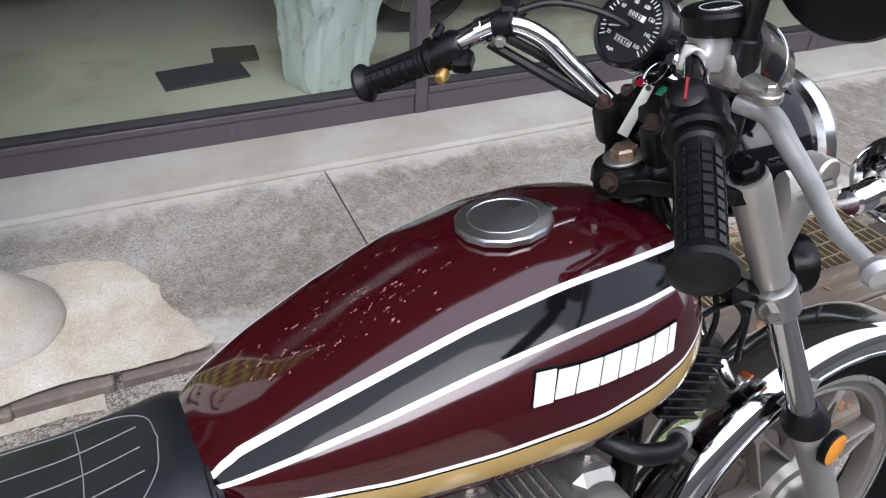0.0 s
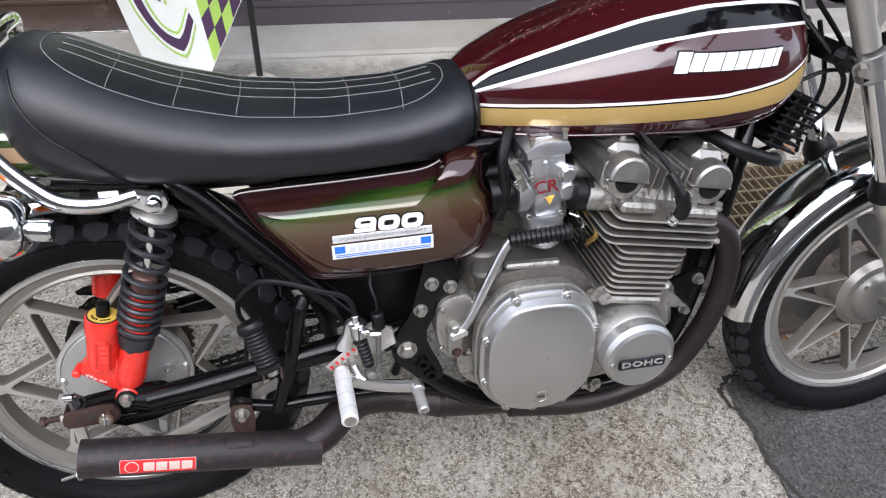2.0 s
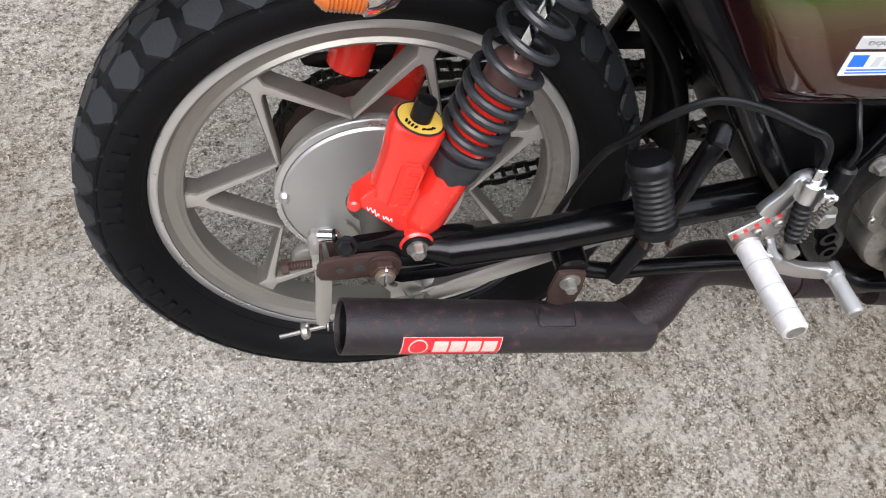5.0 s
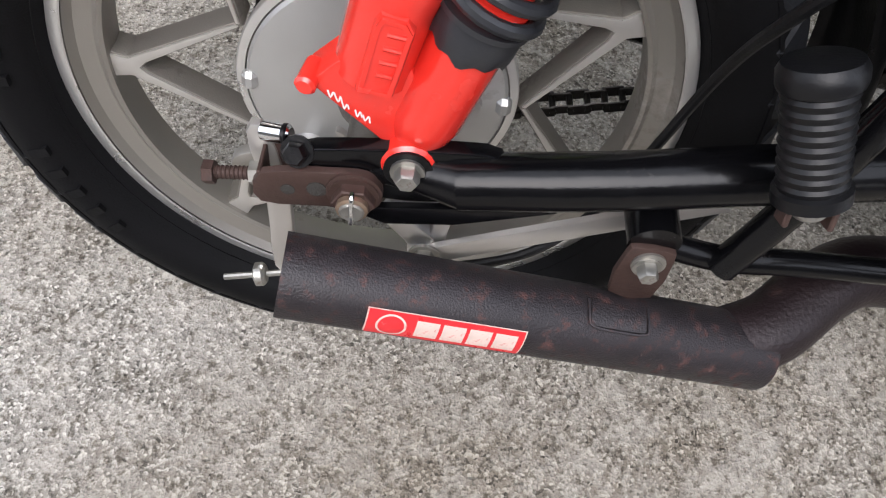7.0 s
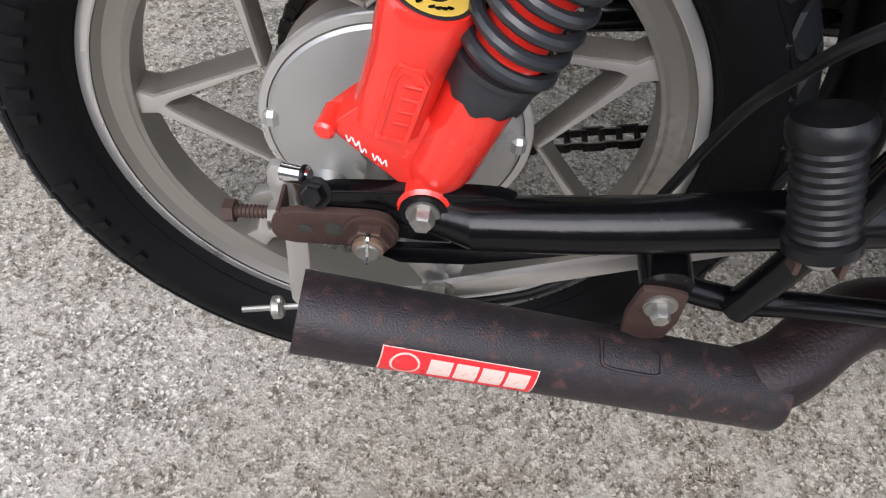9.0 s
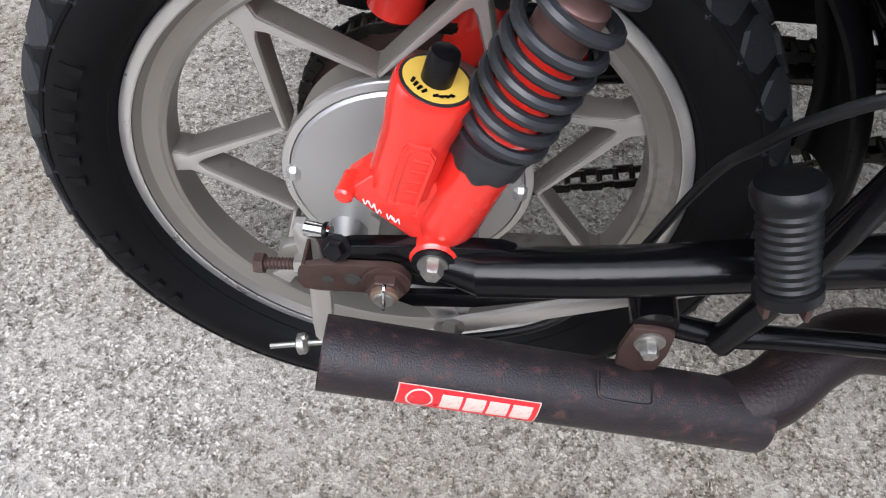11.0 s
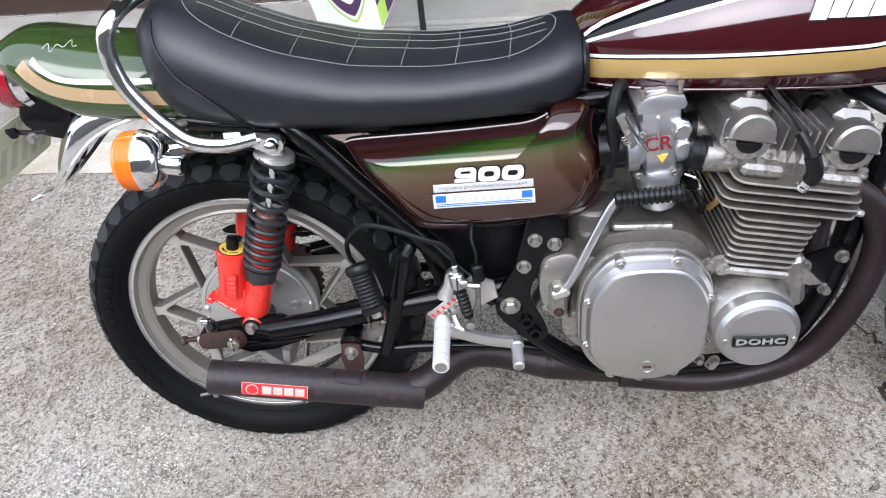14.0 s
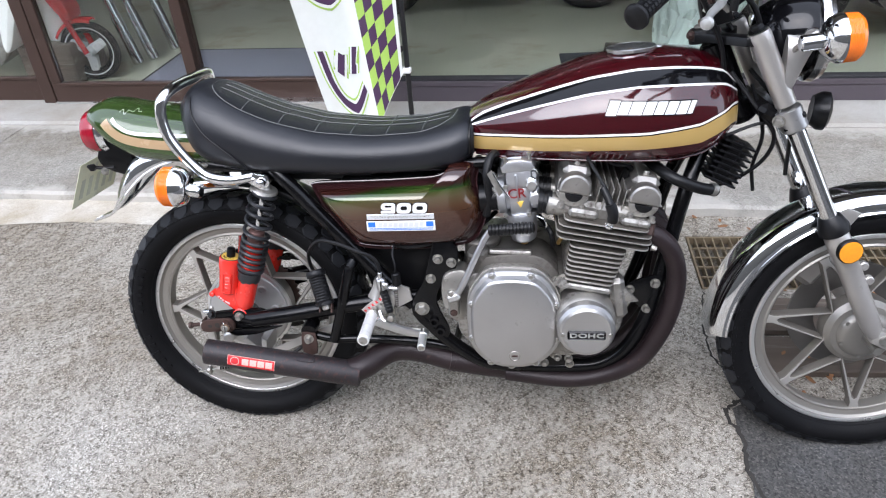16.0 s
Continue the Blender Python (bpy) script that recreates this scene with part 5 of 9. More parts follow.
# ---- turn signals: a cupped chrome body on a stub, lens towards `way` ----
def signal(at, way, stem, label):
    at, way = Vector(at), Vector(way).normalized()
    s = part("turn_signal", lathe(at, way, [(0.010, -0.024), (0.026, -0.022), (0.040, -0.010), (0.046, 0.003), (0.0468, 0.010), (0.044, 0.012)], 36), M["chrome"], bike, label, sharp=50)
    prof = [(0.0445, 0.010), (0.0452, 0.013)]
    for i in range(8):
        prof += [(0.0443 - 0.0001 * i, 0.014 + i * 0.0028), (0.0453 - 0.0001 * i, 0.0155 + i * 0.0028)]
    prof += [(0.043, 0.038), (0.039, 0.043), (0.0, 0.045)]
    part("lens", lathe(at, way, prof, 40), M["amber"], s, "ribbed amber lens", sharp=20)
    part("stem", rod(stem[0], stem[1], 0.0155, 20, 0.003), M["chrome"], s)
    part("stalk", tube(stem[2:], 0.006, 8, 4), M["steel"], s)
    return s


for s in (-1, 1):
    signal((-0.002, s * 0.166, 0.730), (-1, 0, 0.02), [(-0.014, s * 0.168, 0.728), (0.048, s * 0.172, 0.720), (0.004, s * 0.150, 0.742), (0.02, s * 0.11, 0.758), (0.04, s * 0.09, 0.757)], "round chrome rear turn signal with amber lens")
    signal((1.345, s * 0.178, 1.010), (1, 0, 0.05), [(1.340, s * 0.178, 1.008), (1.284, s * 0.178, 1.002), (1.312, s * 0.14, 1.004), (1.30, s * 0.115, 0.985), (1.295, s * 0.105, 0.97)], "round chrome front turn signal with amber lens")

# ---- engine ----
def disc_poly(cx, cz, r, n=40, squash=1.0):
    return [(cx + r * math.cos(2 * math.pi * i / n), cz + r * squash * math.sin(2 * math.pi * i / n)) for i in range(n)]


case = smooth_poly([(0.612, 0.47), (0.608, 0.40), (0.615, 0.345), (0.66, 0.305), (0.74, 0.288), (0.90, 0.292), (0.960, 0.325), (0.990, 0.38), (0.985, 0.45), (0.962, 0.495), (0.86, 0.505), (0.80, 0.520), (0.70, 0.520), (0.645, 0.505)], 4)
engine = part("engine", prism(case, -0.150, 0.165, 0.012), M["alloy"], bike, "air-cooled four-cylinder alloy engine, dull and grimy")
# clutch cover: gasket flange, cover body, raised flat face
CL = (0.742, 0.412)
octagon = [(0.697, 0.533), (0.783, 0.533), (0.818, 0.509), (0.842, 0.468), (0.848, 0.410), (0.843, 0.350), (0.812, 0.309), (0.775, 0.290), (0.742, 0.287), (0.706, 0.290), (0.670, 0.309), (0.642, 0.350), (0.637, 0.410), (0.642, 0.468), (0.664, 0.509)]
outline = smooth_poly(octagon, 4)
part("clutch_flange", prism([(CL[0] + (x - CL[0]) * 1.03, CL[1] + (z - CL[1]) * 1.03) for x, z in outline], -0.180, -0.160, 0.002), M["alloy"], engine)
rings = []
for s, y in ((1.0, -0.178), (1.0, -0.193), (0.985, -0.1965), (0.955, -0.1985), (0.925, -0.2000), (0.905, -0.2055), (0.880, -0.2135), (0.855, -0.2160), (0.83, -0.2168), (0.4, -0.2185), (0.02, -0.219)):
    rings.append([(CL[0] + (x - CL[0]) * s, y, CL[1] + 0.002 * (1 - s) + (z - CL[1]) * s) for x, z in outline])
clutch = part("clutch_cover", skin(bmesh.new(), rings), M["cover"], engine, "large smooth alloy clutch cover with rounded corners", sharp=25)
for x, z in ((0.696, 0.525), (0.781, 0.525), (0.649, 0.453), (0.836, 0.452), (0.648, 0.366), (0.838, 0.366), (0.689, 0.304), (0.736, 0.295), (0.792, 0.304)):
    part("screw_boss", lathe((x, -0.170, z), (0, -1, 0), [(0.0095, 0), (0.0095, 0.030), (0.008, 0.032)], 16), M["cover"], clutch)
    part("screw", capscrew((x, -0.2015, z), (0, -1, 0), 0.0055, 0.005), M["steel"], clutch)
part("oil_plug", lathe((CL[0] + 0.002, -0.2145, CL[1] - 0.081), (0, -1, 0), [(0.0135, 0), (0.0135, 0.003), (0.0115, 0.004), (0.010, 0.002), (0.0, 0.002)], 24), M["alloy"], clutch)
part("plug_slot", box((CL[0] + 0.002, -0.218, CL[1] - 0.081), (0.014, 0.003, 0.004), 0.0005), M["rusty"], clutch)
# oil filler neck behind the cover
part("oil_filler", lathe((0.665, -0.135, 0.545), (-0.25, -0.15, 1), [(0.026, -0.03), (0.025, 0.0), (0.027, 0.004), (0.027, 0.014), (0.022, 0.020), (0.0, 0.021)], 20), M["dull"], engine, "oil filler cap")
part("breather", lathe((0.668, -0.085, 0.490), (0, 0, 1), [(0.041, 0), (0.041, 0.070), (0.043, 0.072), (0.043, 0.079), (0.039, 0.084), (0.034, 0.086), (0.0, 0.087)], 36), M["dull"], engine, "round cast starter cover")
part("top_cover", prism(smooth_poly([(0.665, 0.538), (0.700, 0.556), (0.790, 0.556), (0.830, 0.530), (0.850, 0.490), (0.845, 0.470), (0.70, 0.50)], 3), -0.158, -0.05, 0.004), M["dull"], engine)
bm = box((0.735, -0.15, 0.562), (0.095, 0.016, 0.010), 0.003, (0, 2, 0))
part("rib", bm, M["alloy"], engine)
# gearbox end cover with the kick shaft
kc = part("kick_cover", prism(smooth_poly([(0.585, 0.505), (0.625, 0.515), (0.642, 0.49), (0.645, 0.42), (0.640, 0.385), (0.600, 0.385), (0.578, 0.42), (0.574, 0.47)], 4), -0.150, -0.10, 0.006), M["alloy"], engine, "stained cast kick-start cover")
for x, z in ((0.585, 0.492), (0.583, 0.412), (0.632, 0.395), (0.637, 0.500)):
    part("screw", capscrew((x, -0.150, z), (0, -1, 0), 0.0055, 0.006), M["steel"], kc)
bm = rod((0.603, -0.130, 0.452), (0.603, -0.172, 0.452), 0.014, 20, 0.002)
box((0.604, -0.165, 0.432), (0.026, 0.018, 0.046), 0.004, bm=bm)
part("kick_hub", bm, M["steel"], engine)
part("kick_bolt", hexbolt((0.604, -0.174, 0.418), (0, -1, 0), 0.0065, 0.006), M["rusty"], engine)
# ignition cover
IG = (0.901, 0.417)
part("ignition_base", lathe((IG[0], -0.150, IG[1]), (0, -1, 0), [(0.068, 0), (0.067, 0.050), (0.064, 0.068), (0.061, 0.072)], 48), M["alloy"], engine)
part("ignition_cover", lathe((IG[0], -0.222, IG[1]), (0, -1, 0), [(0.061, 0), (0.063, 0.002), (0.063, 0.022), (0.058, 0.031), (0.052, 0.034), (0.049, 0.0335), (0.0, 0.035)], 56), M["cover"], engine, "round polished ignition cover with DOHC plate", sharp=25)
part("name_plate", box((IG[0], -0.2575, IG[1] - 0.006), (0.082, 0.003, 0.0205), 0.003), M["tank_black"], engine, "black plate with raised DOHC letters")
bm = words("DOHC", 0.0175, 0.0006, offset=0.0006, spacing=1.08)
bm.transform(pose(IG[0], -0.2594, IG[1] - 0.006) @ Matrix.Diagonal((1.35, 1, 0.85, 1)))
part("letters", bm, M["worn_alloy"], engine, "raised letters DOHC")
for x in (-0.051, 0.051):
    part("screw", capscrew((IG[0] + x, -0.254, IG[1] - 0.006), (0, -1, 0), 0.005, 0.004), M["steel"], engine)
for x, z in ((0.838, 0.500), (0.850, 0.372), (0.895, 0.512), (0.945, 0.492)):
    part("case_bolt", hexbolt((x, -0.168, z), (0, -1, 0), 0.009, 0.012), M["steel"], engine)
part("oil_bolt", hexbolt((0.853, -0.175, 0.502), (0, -1, 0), 0.0135, 0.016), M["alloy"], engine)
part("side_boss", box((0.975, -0.150, 0.455), (0.035, 0.05, 0.10), 0.010, (0, -8, 0)), M["alloy"], engine)
part("bracket_fin", prism([(0.965, 0.49), (0.985, 0.485), (1.020, 0.448), (1.000, 0.446), (0.975, 0.455)], -0.168, -0.160, 0.001), M["alloy"], engine)
# lower case bolts
for x, z in ((0.792, 0.312), (0.842, 0.300), (0.868, 0.296), (0.70, 0.316)):
    part("case_bolt", hexbolt((x, -0.166, z), (0, -1, 0), 0.0075, 0.010), M["steel"], engine)

# cylinders and head lean forward
CY = pose(0.912, 0, 0.484, 0, 10, 0)


def fin_poly(hx, hy, r):
    pts = []
    for sx, sy, a0 in ((1, 1, 0), (-1, 1, 90), (-1, -1, 180), (1, -1, 270)):
        for k in range(4):
            a = radians(a0 + 30 * k)
            pts.append((sx * (hx - r) + r * math.cos(a), sy * (hy - r) + r * math.sin(a)))
    return pts


def fin(hx, hy, z, th, r, dx=0.0):
    pts = fin_poly(hx, hy, r)
    e = 0.0008
    bm = skin(bmesh.new(), [[(x * 0.985 + dx, y * 0.993, z) for x, y in pts], [(x + dx, y, z + e) for x, y in pts], [(x + dx, y, z + th - e) for x, y in pts], [(x * 0.985 + dx, y * 0.993, z + th) for x, y in pts]])
    # flat faces get the darker colour that stands for shade between fins
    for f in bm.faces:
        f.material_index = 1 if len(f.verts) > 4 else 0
    return bm


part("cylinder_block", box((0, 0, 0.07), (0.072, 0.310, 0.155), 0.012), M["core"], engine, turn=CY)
part("base_flange", box((-0.010, 0, 0.006), (0.106, 0.39, 0.014), 0.004), M["alloy"], engine, turn=CY)
for i in range(8):
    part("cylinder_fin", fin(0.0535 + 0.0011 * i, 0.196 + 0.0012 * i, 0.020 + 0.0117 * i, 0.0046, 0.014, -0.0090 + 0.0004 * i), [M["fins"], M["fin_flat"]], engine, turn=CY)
for i in range(4):
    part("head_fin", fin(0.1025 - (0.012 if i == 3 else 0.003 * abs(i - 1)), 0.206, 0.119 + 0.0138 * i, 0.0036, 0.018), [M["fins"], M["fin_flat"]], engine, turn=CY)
head = part("cylinder_head", box((0, 0, 0.165), (0.155, 0.335, 0.062), 0.012), M["alloy"], engine, "cast cylinder head", turn=CY)
part("head_shelf", box((-0.052, -0.175, 0.175), (0.062, 0.036, 0.020), 0.006), M["alloy"], engine, turn=CY)
part("head_shelf", box((0.060, -0.175, 0.172), (0.062, 0.036, 0.018), 0.006), M["alloy"], engine, turn=CY)
for k, (x, zc) in enumerate(((-0.078, 0.222), (0.070, 0.222))):
    # cam box with a rounded end cap over a half-moon plug
    part("cam_box", box((x, 0, zc - 0.006), (0.070, 0.336, 0.062), 0.014), M["alloy"], engine, turn=CY)
    bm = bmesh.new()
    rings = []
    for s, y in ((1.0, -0.150), (1.0, -0.170), (0.96, -0.177), (0.86, -0.181), (0.05, -0.183)):
        prof = [(x + 0.034 * s * math.cos(a), y, zc + 0.034 * s * math.sin(a)) for a in np.linspace(0, math.pi, 17)] + [(x - 0.034 * s, y, zc - 0.006 * s), (x + 0.034 * s, y, zc - 0.006 * s)]
        rings.append(prof)
    part("cam_end_cap", skin(bm, rings), M["satin"], engine, "rounded cam end cap", turn=CY, sharp=28)
    bm = bmesh.new()
    low_ = [(x + 0.032 * math.cos(a), zc - 0.010 + 0.030 * math.sin(a)) for a in np.linspace(math.pi, 2 * math.pi, 13)]
    part("cam_tower", prism(low_, -0.173, -0.14, 0.003), M["alloy"], engine, turn=CY)
    moon = [(x + 0.019 * math.cos(a), zc - 0.011 + 0.017 * math.sin(a)) for a in np.linspace(math.pi, 2 * math.pi, 11)]
    part("half_moon_plug", prism(moon, -0.1765, -0.168, 0.002), M["rubber"], engine, "black rubber half-moon plug", turn=CY)
    part("cap_flange", box((x, -0.168, zc - 0.0075), (0.074, 0.016, 0.004), 0.0015), M["alloy"], engine, turn=CY)
    for dx in (-0.024, 0.022):
        part("head_bolt", lathe((x + dx, -0.178, 0.178), (0, 0, 1), [(0.009, 0), (0.009, 0.004), (0.0068, 0.005), (0.0068, 0.012), (0.003, 0.014)], 12), M["steel"], engine, turn=CY)
for x in (-0.078, 0.070):
    part("cam_cover", box((x, 0, 0.250), (0.060, 0.300, 0.026), 0.011), M["satin"], engine, "ribbed cam cover", turn=CY)
    for y in (-0.12, -0.04, 0.04, 0.12):
        part("cover_bolt", hexbolt((x, y, 0.263), (0, 0, 1), 0.006, 0.006), M["steel"], engine, turn=CY)
for i in range(5):
    part("valley_fin", prism([(-0.030 + i * 0.014, 0.170), (-0.027 + i * 0.014, 0.170), (-0.024 + i * 0.014, 0.235), (-0.027 + i * 0.014, 0.235)], -0.172 + 0.004 * abs(i - 2), 0.172, 0.0005), M["alloy"], engine, turn=CY)
# plug, cap and lead
plug = part("spark_plug", lathe((0.004, -0.198, 0.160), (0.10, -0.25, 1), [(0.010, 0), (0.010, 0.006), (0.0075, 0.007), (0.0075, 0.018), (0.005, 0.019), (0.005, 0.030)], 12), M["chrome"], engine, "spark plug", turn=CY)
lead = [(0.948, -0.215, 0.690), (0.945, -0.212, 0.705), (0.935, -0.195, 0.725), (0.915, -0.165, 0.755), (0.90, -0.13, 0.775)]
part("plug_cap", tube([(0.950, -0.211, 0.660), (0.950, -0.217, 0.678), (0.944, -0.214, 0.698)], 0.0115, 12, 4), M["rubber"], engine, "black rubber plug cap")
part("plug_elbow", tube([(0.945, -0.215, 0.694), (0.938, -0.206, 0.711), (0.930, -0.195, 0.726)], 0.0085, 12, 4), M["black"], engine)
part("plug_lead", tube(lead[2:] + [(0.89, -0.08, 0.79)], 0.0036, 8, 5), M["rubber"], engine)
part("plug_lead", tube([(1.00, -0.09, 0.73), (0.985, -0.11, 0.748), (0.955, -0.11, 0.752), (0.92, -0.08, 0.775)], 0.0038, 8, 5), M["rubber"], engine)
part("plug_cap", tube([(0.985, -0.065, 0.69), (0.99, -0.075, 0.715), (0.995, -0.085, 0.735)], 0.010, 12, 4), M["rubber"], engine, "black rubber plug cap")
# inlet stubs
for y in (-0.145, -0.05, 0.05, 0.145):
    part("inlet_stub", rod((0.815, y, 0.676), (0.868, y, 0.668), 0.0235, 20, 0.003), M["alloy"], engine)
    part("intake_rubber", lathe((0.797, y * 0.96, 0.678), (1, 0, -0.12), [(0.027, 0), (0.027, 0.010), (0.025, 0.011), (0.025, 0.018), (0.027, 0.019), (0.027, 0.028)], 24), M["rubber"], engine, "black intake rubber")


# ---- carburettors ----
def carburettor(y, label):
    T = pose(0.757, y * 0.75, 0.682, 0, -5, 0) @ Matrix.Scale(1.14, 4)
    c = part("carburettor", lathe((-0.042, 0, 0), (1, 0, 0), [(0.029, 0), (0.030, 0.004), (0.030, 0.012), (0.026, 0.015), (0.025, 0.060), (0.028, 0.064), (0.028, 0.076), (0.025, 0.080)], 32), M["carb"], bike, label, turn=T)
    part("slide_tower", box((0.002, -0.002, 0.038), (0.050, 0.052, 0.048), 0.006, seg=2), M["carb"], c, turn=T)
    part("body", box((0.000, -0.004, -0.004), (0.042, 0.052, 0.062), 0.009, seg=2), M["carb"], c, turn=T)
    part("top_cover", prism([(-0.028, 0.056), (0.030, 0.056), (0.034, 0.062), (0.030, 0.074), (0.008, 0.080), (-0.014, 0.079), (-0.030, 0.068)], -0.030, 0.026, 0.003), M["carb"], c, turn=T)
    part("top_flat", box((-0.004, -0.012, 0.081), (0.030, 0.016, 0.003), 0.001, (0, 3, 0)), M["chrome"], c, turn=T)
    part("side_cap", lathe((0.026, -0.026, 0.030), (0, -1, 0), [(0.013, 0), (0.013, 0.006), (0.011, 0.007), (0.011, 0.013), (0.009, 0.015)], 8), M["machined"], c, turn=T)
    part("rib", box((-0.003, -0.029, 0.022), (0.006, 0.006, 0.060), 0.002), M["carb"], c, turn=T)
    part("throat_boss", lathe((0.030, -0.005, -0.002), (0, -1, 0), [(0.014, 0), (0.013, 0.022), (0.010, 0.024)], 16), M["carb"], c, turn=T)
    part("mounting_ring", prism(disc_poly(-0.040, 0.004, 0.036, 24), -0.008, 0.008, 0.003), M["carb"], c, turn=T @ pose(-0.034, 0, 0, 0, 0, 90) @ pose(0.04, 0, 0))
    for x, z in ((-0.020, 0.062), (0.026, 0.068)):
        part("screw", lathe((x, -0.026, z + 0.010), (0, 0, 1), [(0.003, 0), (0.003, 0.010), (0.0045, 0.011), (0.0045, 0.014)], 8), M["steel"], c, turn=T)
    for x, z in ((-0.030, -0.028), (0.016, -0.030), (-0.024, 0.030)):
        part("screw", capscrew((x, -0.030, z), (0, -1, 0), 0.0048, 0.005), M["steel"], c, turn=T)
    bowl = part("float_bowl", lathe((0.0, -0.004, -0.032), (0, 0, -1), [(0.032, 0), (0.033, 0.004), (0.033, 0.010), (0.029, 0.012), (0.028, 0.040), (0.024, 0.056), (0.016, 0.062), (0.0, 0.063)], 20), M["carb"], c, "float bowl", turn=T)
    part("drain_screw", hexbolt((0.0, -0.004, -0.094), (0, 0, -1), 0.008, 0.006), M["brass"], c, turn=T)
    part("bell_mouth", lathe((-0.044, 0, 0), (-1, 0, 0.02), [(0.026, 0), (0.0255, 0.018), (0.026, 0.034), (0.023, 0.034), (0.022, 0.004)], 28), M["black"], c, "black intake pipe", turn=T)
    return c, T


for y in (0.145, 0.05, -0.05):
    carburettor(y, "bare alloy carburettor")
c, T = carburettor(-0.145, "bare alloy smoothbore carburettor with red CR letters")
bm = words("CR", 0.027, 0.0005, offset=0.0002)
bm.transform(T @ pose(-0.004, -0.0325, 0.014))
part("letters", bm, M["red_mark"], c, "hand-painted red letters CR")
bm = prism([(-0.006, -0.002), (0.008, -0.002), (0.001, -0.015)], -0.0322, -0.029, 0.0005)
part("warning_sticker", bm, M["yellow"], c, "small yellow triangle sticker", turn=T)
part("bowl_plate", box((0.004, -0.034, -0.070), (0.018, 0.003, 0.008), 0.0005, (10, 0, 0)), M["sticker_white"], c, turn=T)
part("choke_link", tube([(-0.045, -0.035, 0.060), (-0.030, -0.040, 0.030), (-0.018, -0.036, 0.008)], 0.0022, 6, 4), M["chrome"], c, turn=T)
for z in (0.06, 0.045, 0.03):
    part("linkage", coil(T @ Vector((-0.047, -0.030, z)), T @ Vector((-0.040, -0.034, z - 0.012)), 0.005, 0.0011, 4, 5, 10), M["steel"], c)
part("linkage_plate", prism([(-0.056, 0.060), (-0.046, 0.066), (-0.030, 0.020), (-0.038, 0.014)], -0.036, -0.033, 0.0008), M["steel"], c, turn=T)
part("bail_wire", tube([(0.030, -0.030, -0.035), (0.044, -0.040, -0.040), (0.046, -0.040, -0.055), (0.032, -0.030, -0.056)], 0.0018, 6, 4), M["chrome"], c, turn=T)
part("fuel_hose", tube([(0.74, -0.05, 0.76), (0.70, -0.10, 0.775), (0.685, -0.125, 0.74), (0.690, -0.13, 0.69), (0.682, -0.125, 0.64)], 0.009, 10, 6), M["rubber"], bike, "black rubber hose")
part("fuel_hose", tube([(0.80, -0.08, 0.62), (0.825, -0.13, 0.60), (0.83, -0.12, 0.565)], 0.006, 8, 5), M["rubber"], bike, "black rubber hose")
part("fuel_hose", tube([(0.835, -0.10, 0.63), (0.850, -0.135, 0.60), (0.842, -0.12, 0.57)], 0.005, 8, 5), M["brass"], bike, "amber breather hose")
part("cross_hose", tube([(1.035, -0.06, 0.745), (1.075, -0.13, 0.728), (1.13, -0.135, 0.705), (1.175, -0.115, 0.690)], 0.0125, 12, 6), M["rubber"], bike, "thick black rubber hose under the tank")
part("hose_clip", rod((1.162, -0.121, 0.696), (1.172, -0.1165, 0.6915), 0.0145, 16), M["steel"], bike)

# kick lever
kick = part("kick_lever", tube([(0.604, -0.174, 0.460), (0.622, -0.176, 0.480), (0.650, -0.172, 0.540), (0.678, -0.166, 0.598), (0.692, -0.165, 0.620)], 0.0072, 12, 5), M["machined"], bike, "plated steel kick-start lever with rubber pedal")
part("pivot_block", box((0.606, -0.174, 0.460), (0.030, 0.022, 0.018), 0.004, (0, -20, 0)), M["worn_alloy"], kick)
part("pivot_pin", rod((0.602, -0.176, 0.462), (0.599, -0.176, 0.478), 0.0085, 14, 0.002), M["steel"], kick)
prof = [(0.008, 0), (0.0125, 0.002)]
for i in range(12):
    prof += [(0.0130, 0.004 + i * 0.0078), (0.0130, 0.0085 + i * 0.0078), (0.0105, 0.0095 + i * 0.0078), (0.0105, 0.0108 + i * 0.0078)]
prof += [(0.0125, 0.100), (0.006, 0.103)]
part("rubber", lathe((0.688, -0.167, 0.621), (1, -0.08, 0.10), prof, 16), M["rubber"], kick, "ribbed black rubber pedal", sharp=25)

# ---- exhaust ----
mA, mB = Vector((-0.020, -0.168, 0.299)), Vector((0.362, -0.157, 0.233))
ml = (mB - mA).length
muf = part("muffler", lathe(mA, mB - mA, [(0.0292, 0.006), (0.0292, 0.0), (0.0312, 0.0), (0.0312, ml - 0.003), (0.030, ml), (0.020, ml + 0.001)], 48, caps=False), M["muffler"], bike, "straight black muffler pipe with heat stains and a red sticker", sharp=40)
part("baffle", lathe(mA + (mB - mA) * 0.10, mB - mA, [(0.0292, 0), (0.0, 0.001)], 32), M["black"], muf)
part("inner_wall", lathe(mA + (mB - mA).normalized() * 0.0055, mB - mA, [(0.0291, 0.0), (0.0291, 0.05)], 32, caps=False), M["black"], muf)
# sticker wrapped on the side, maker's words as plain bars
wy, sd, upv = basis(mB - mA)


def on_muf(s, a, e):
    ang = math.radians(a)
    side_ = Vector((0, -1, 0))
    top_ = Vector((0, 0, 1)) - wy * wy.z
    top_.normalize()
    side_ = top_.cross(wy)
    if side_.y > 0:
        side_ = -side_
    return mA + wy * s + (side_ * math.cos(ang) + top_ * math.sin(ang)) * (0.0312 + e)


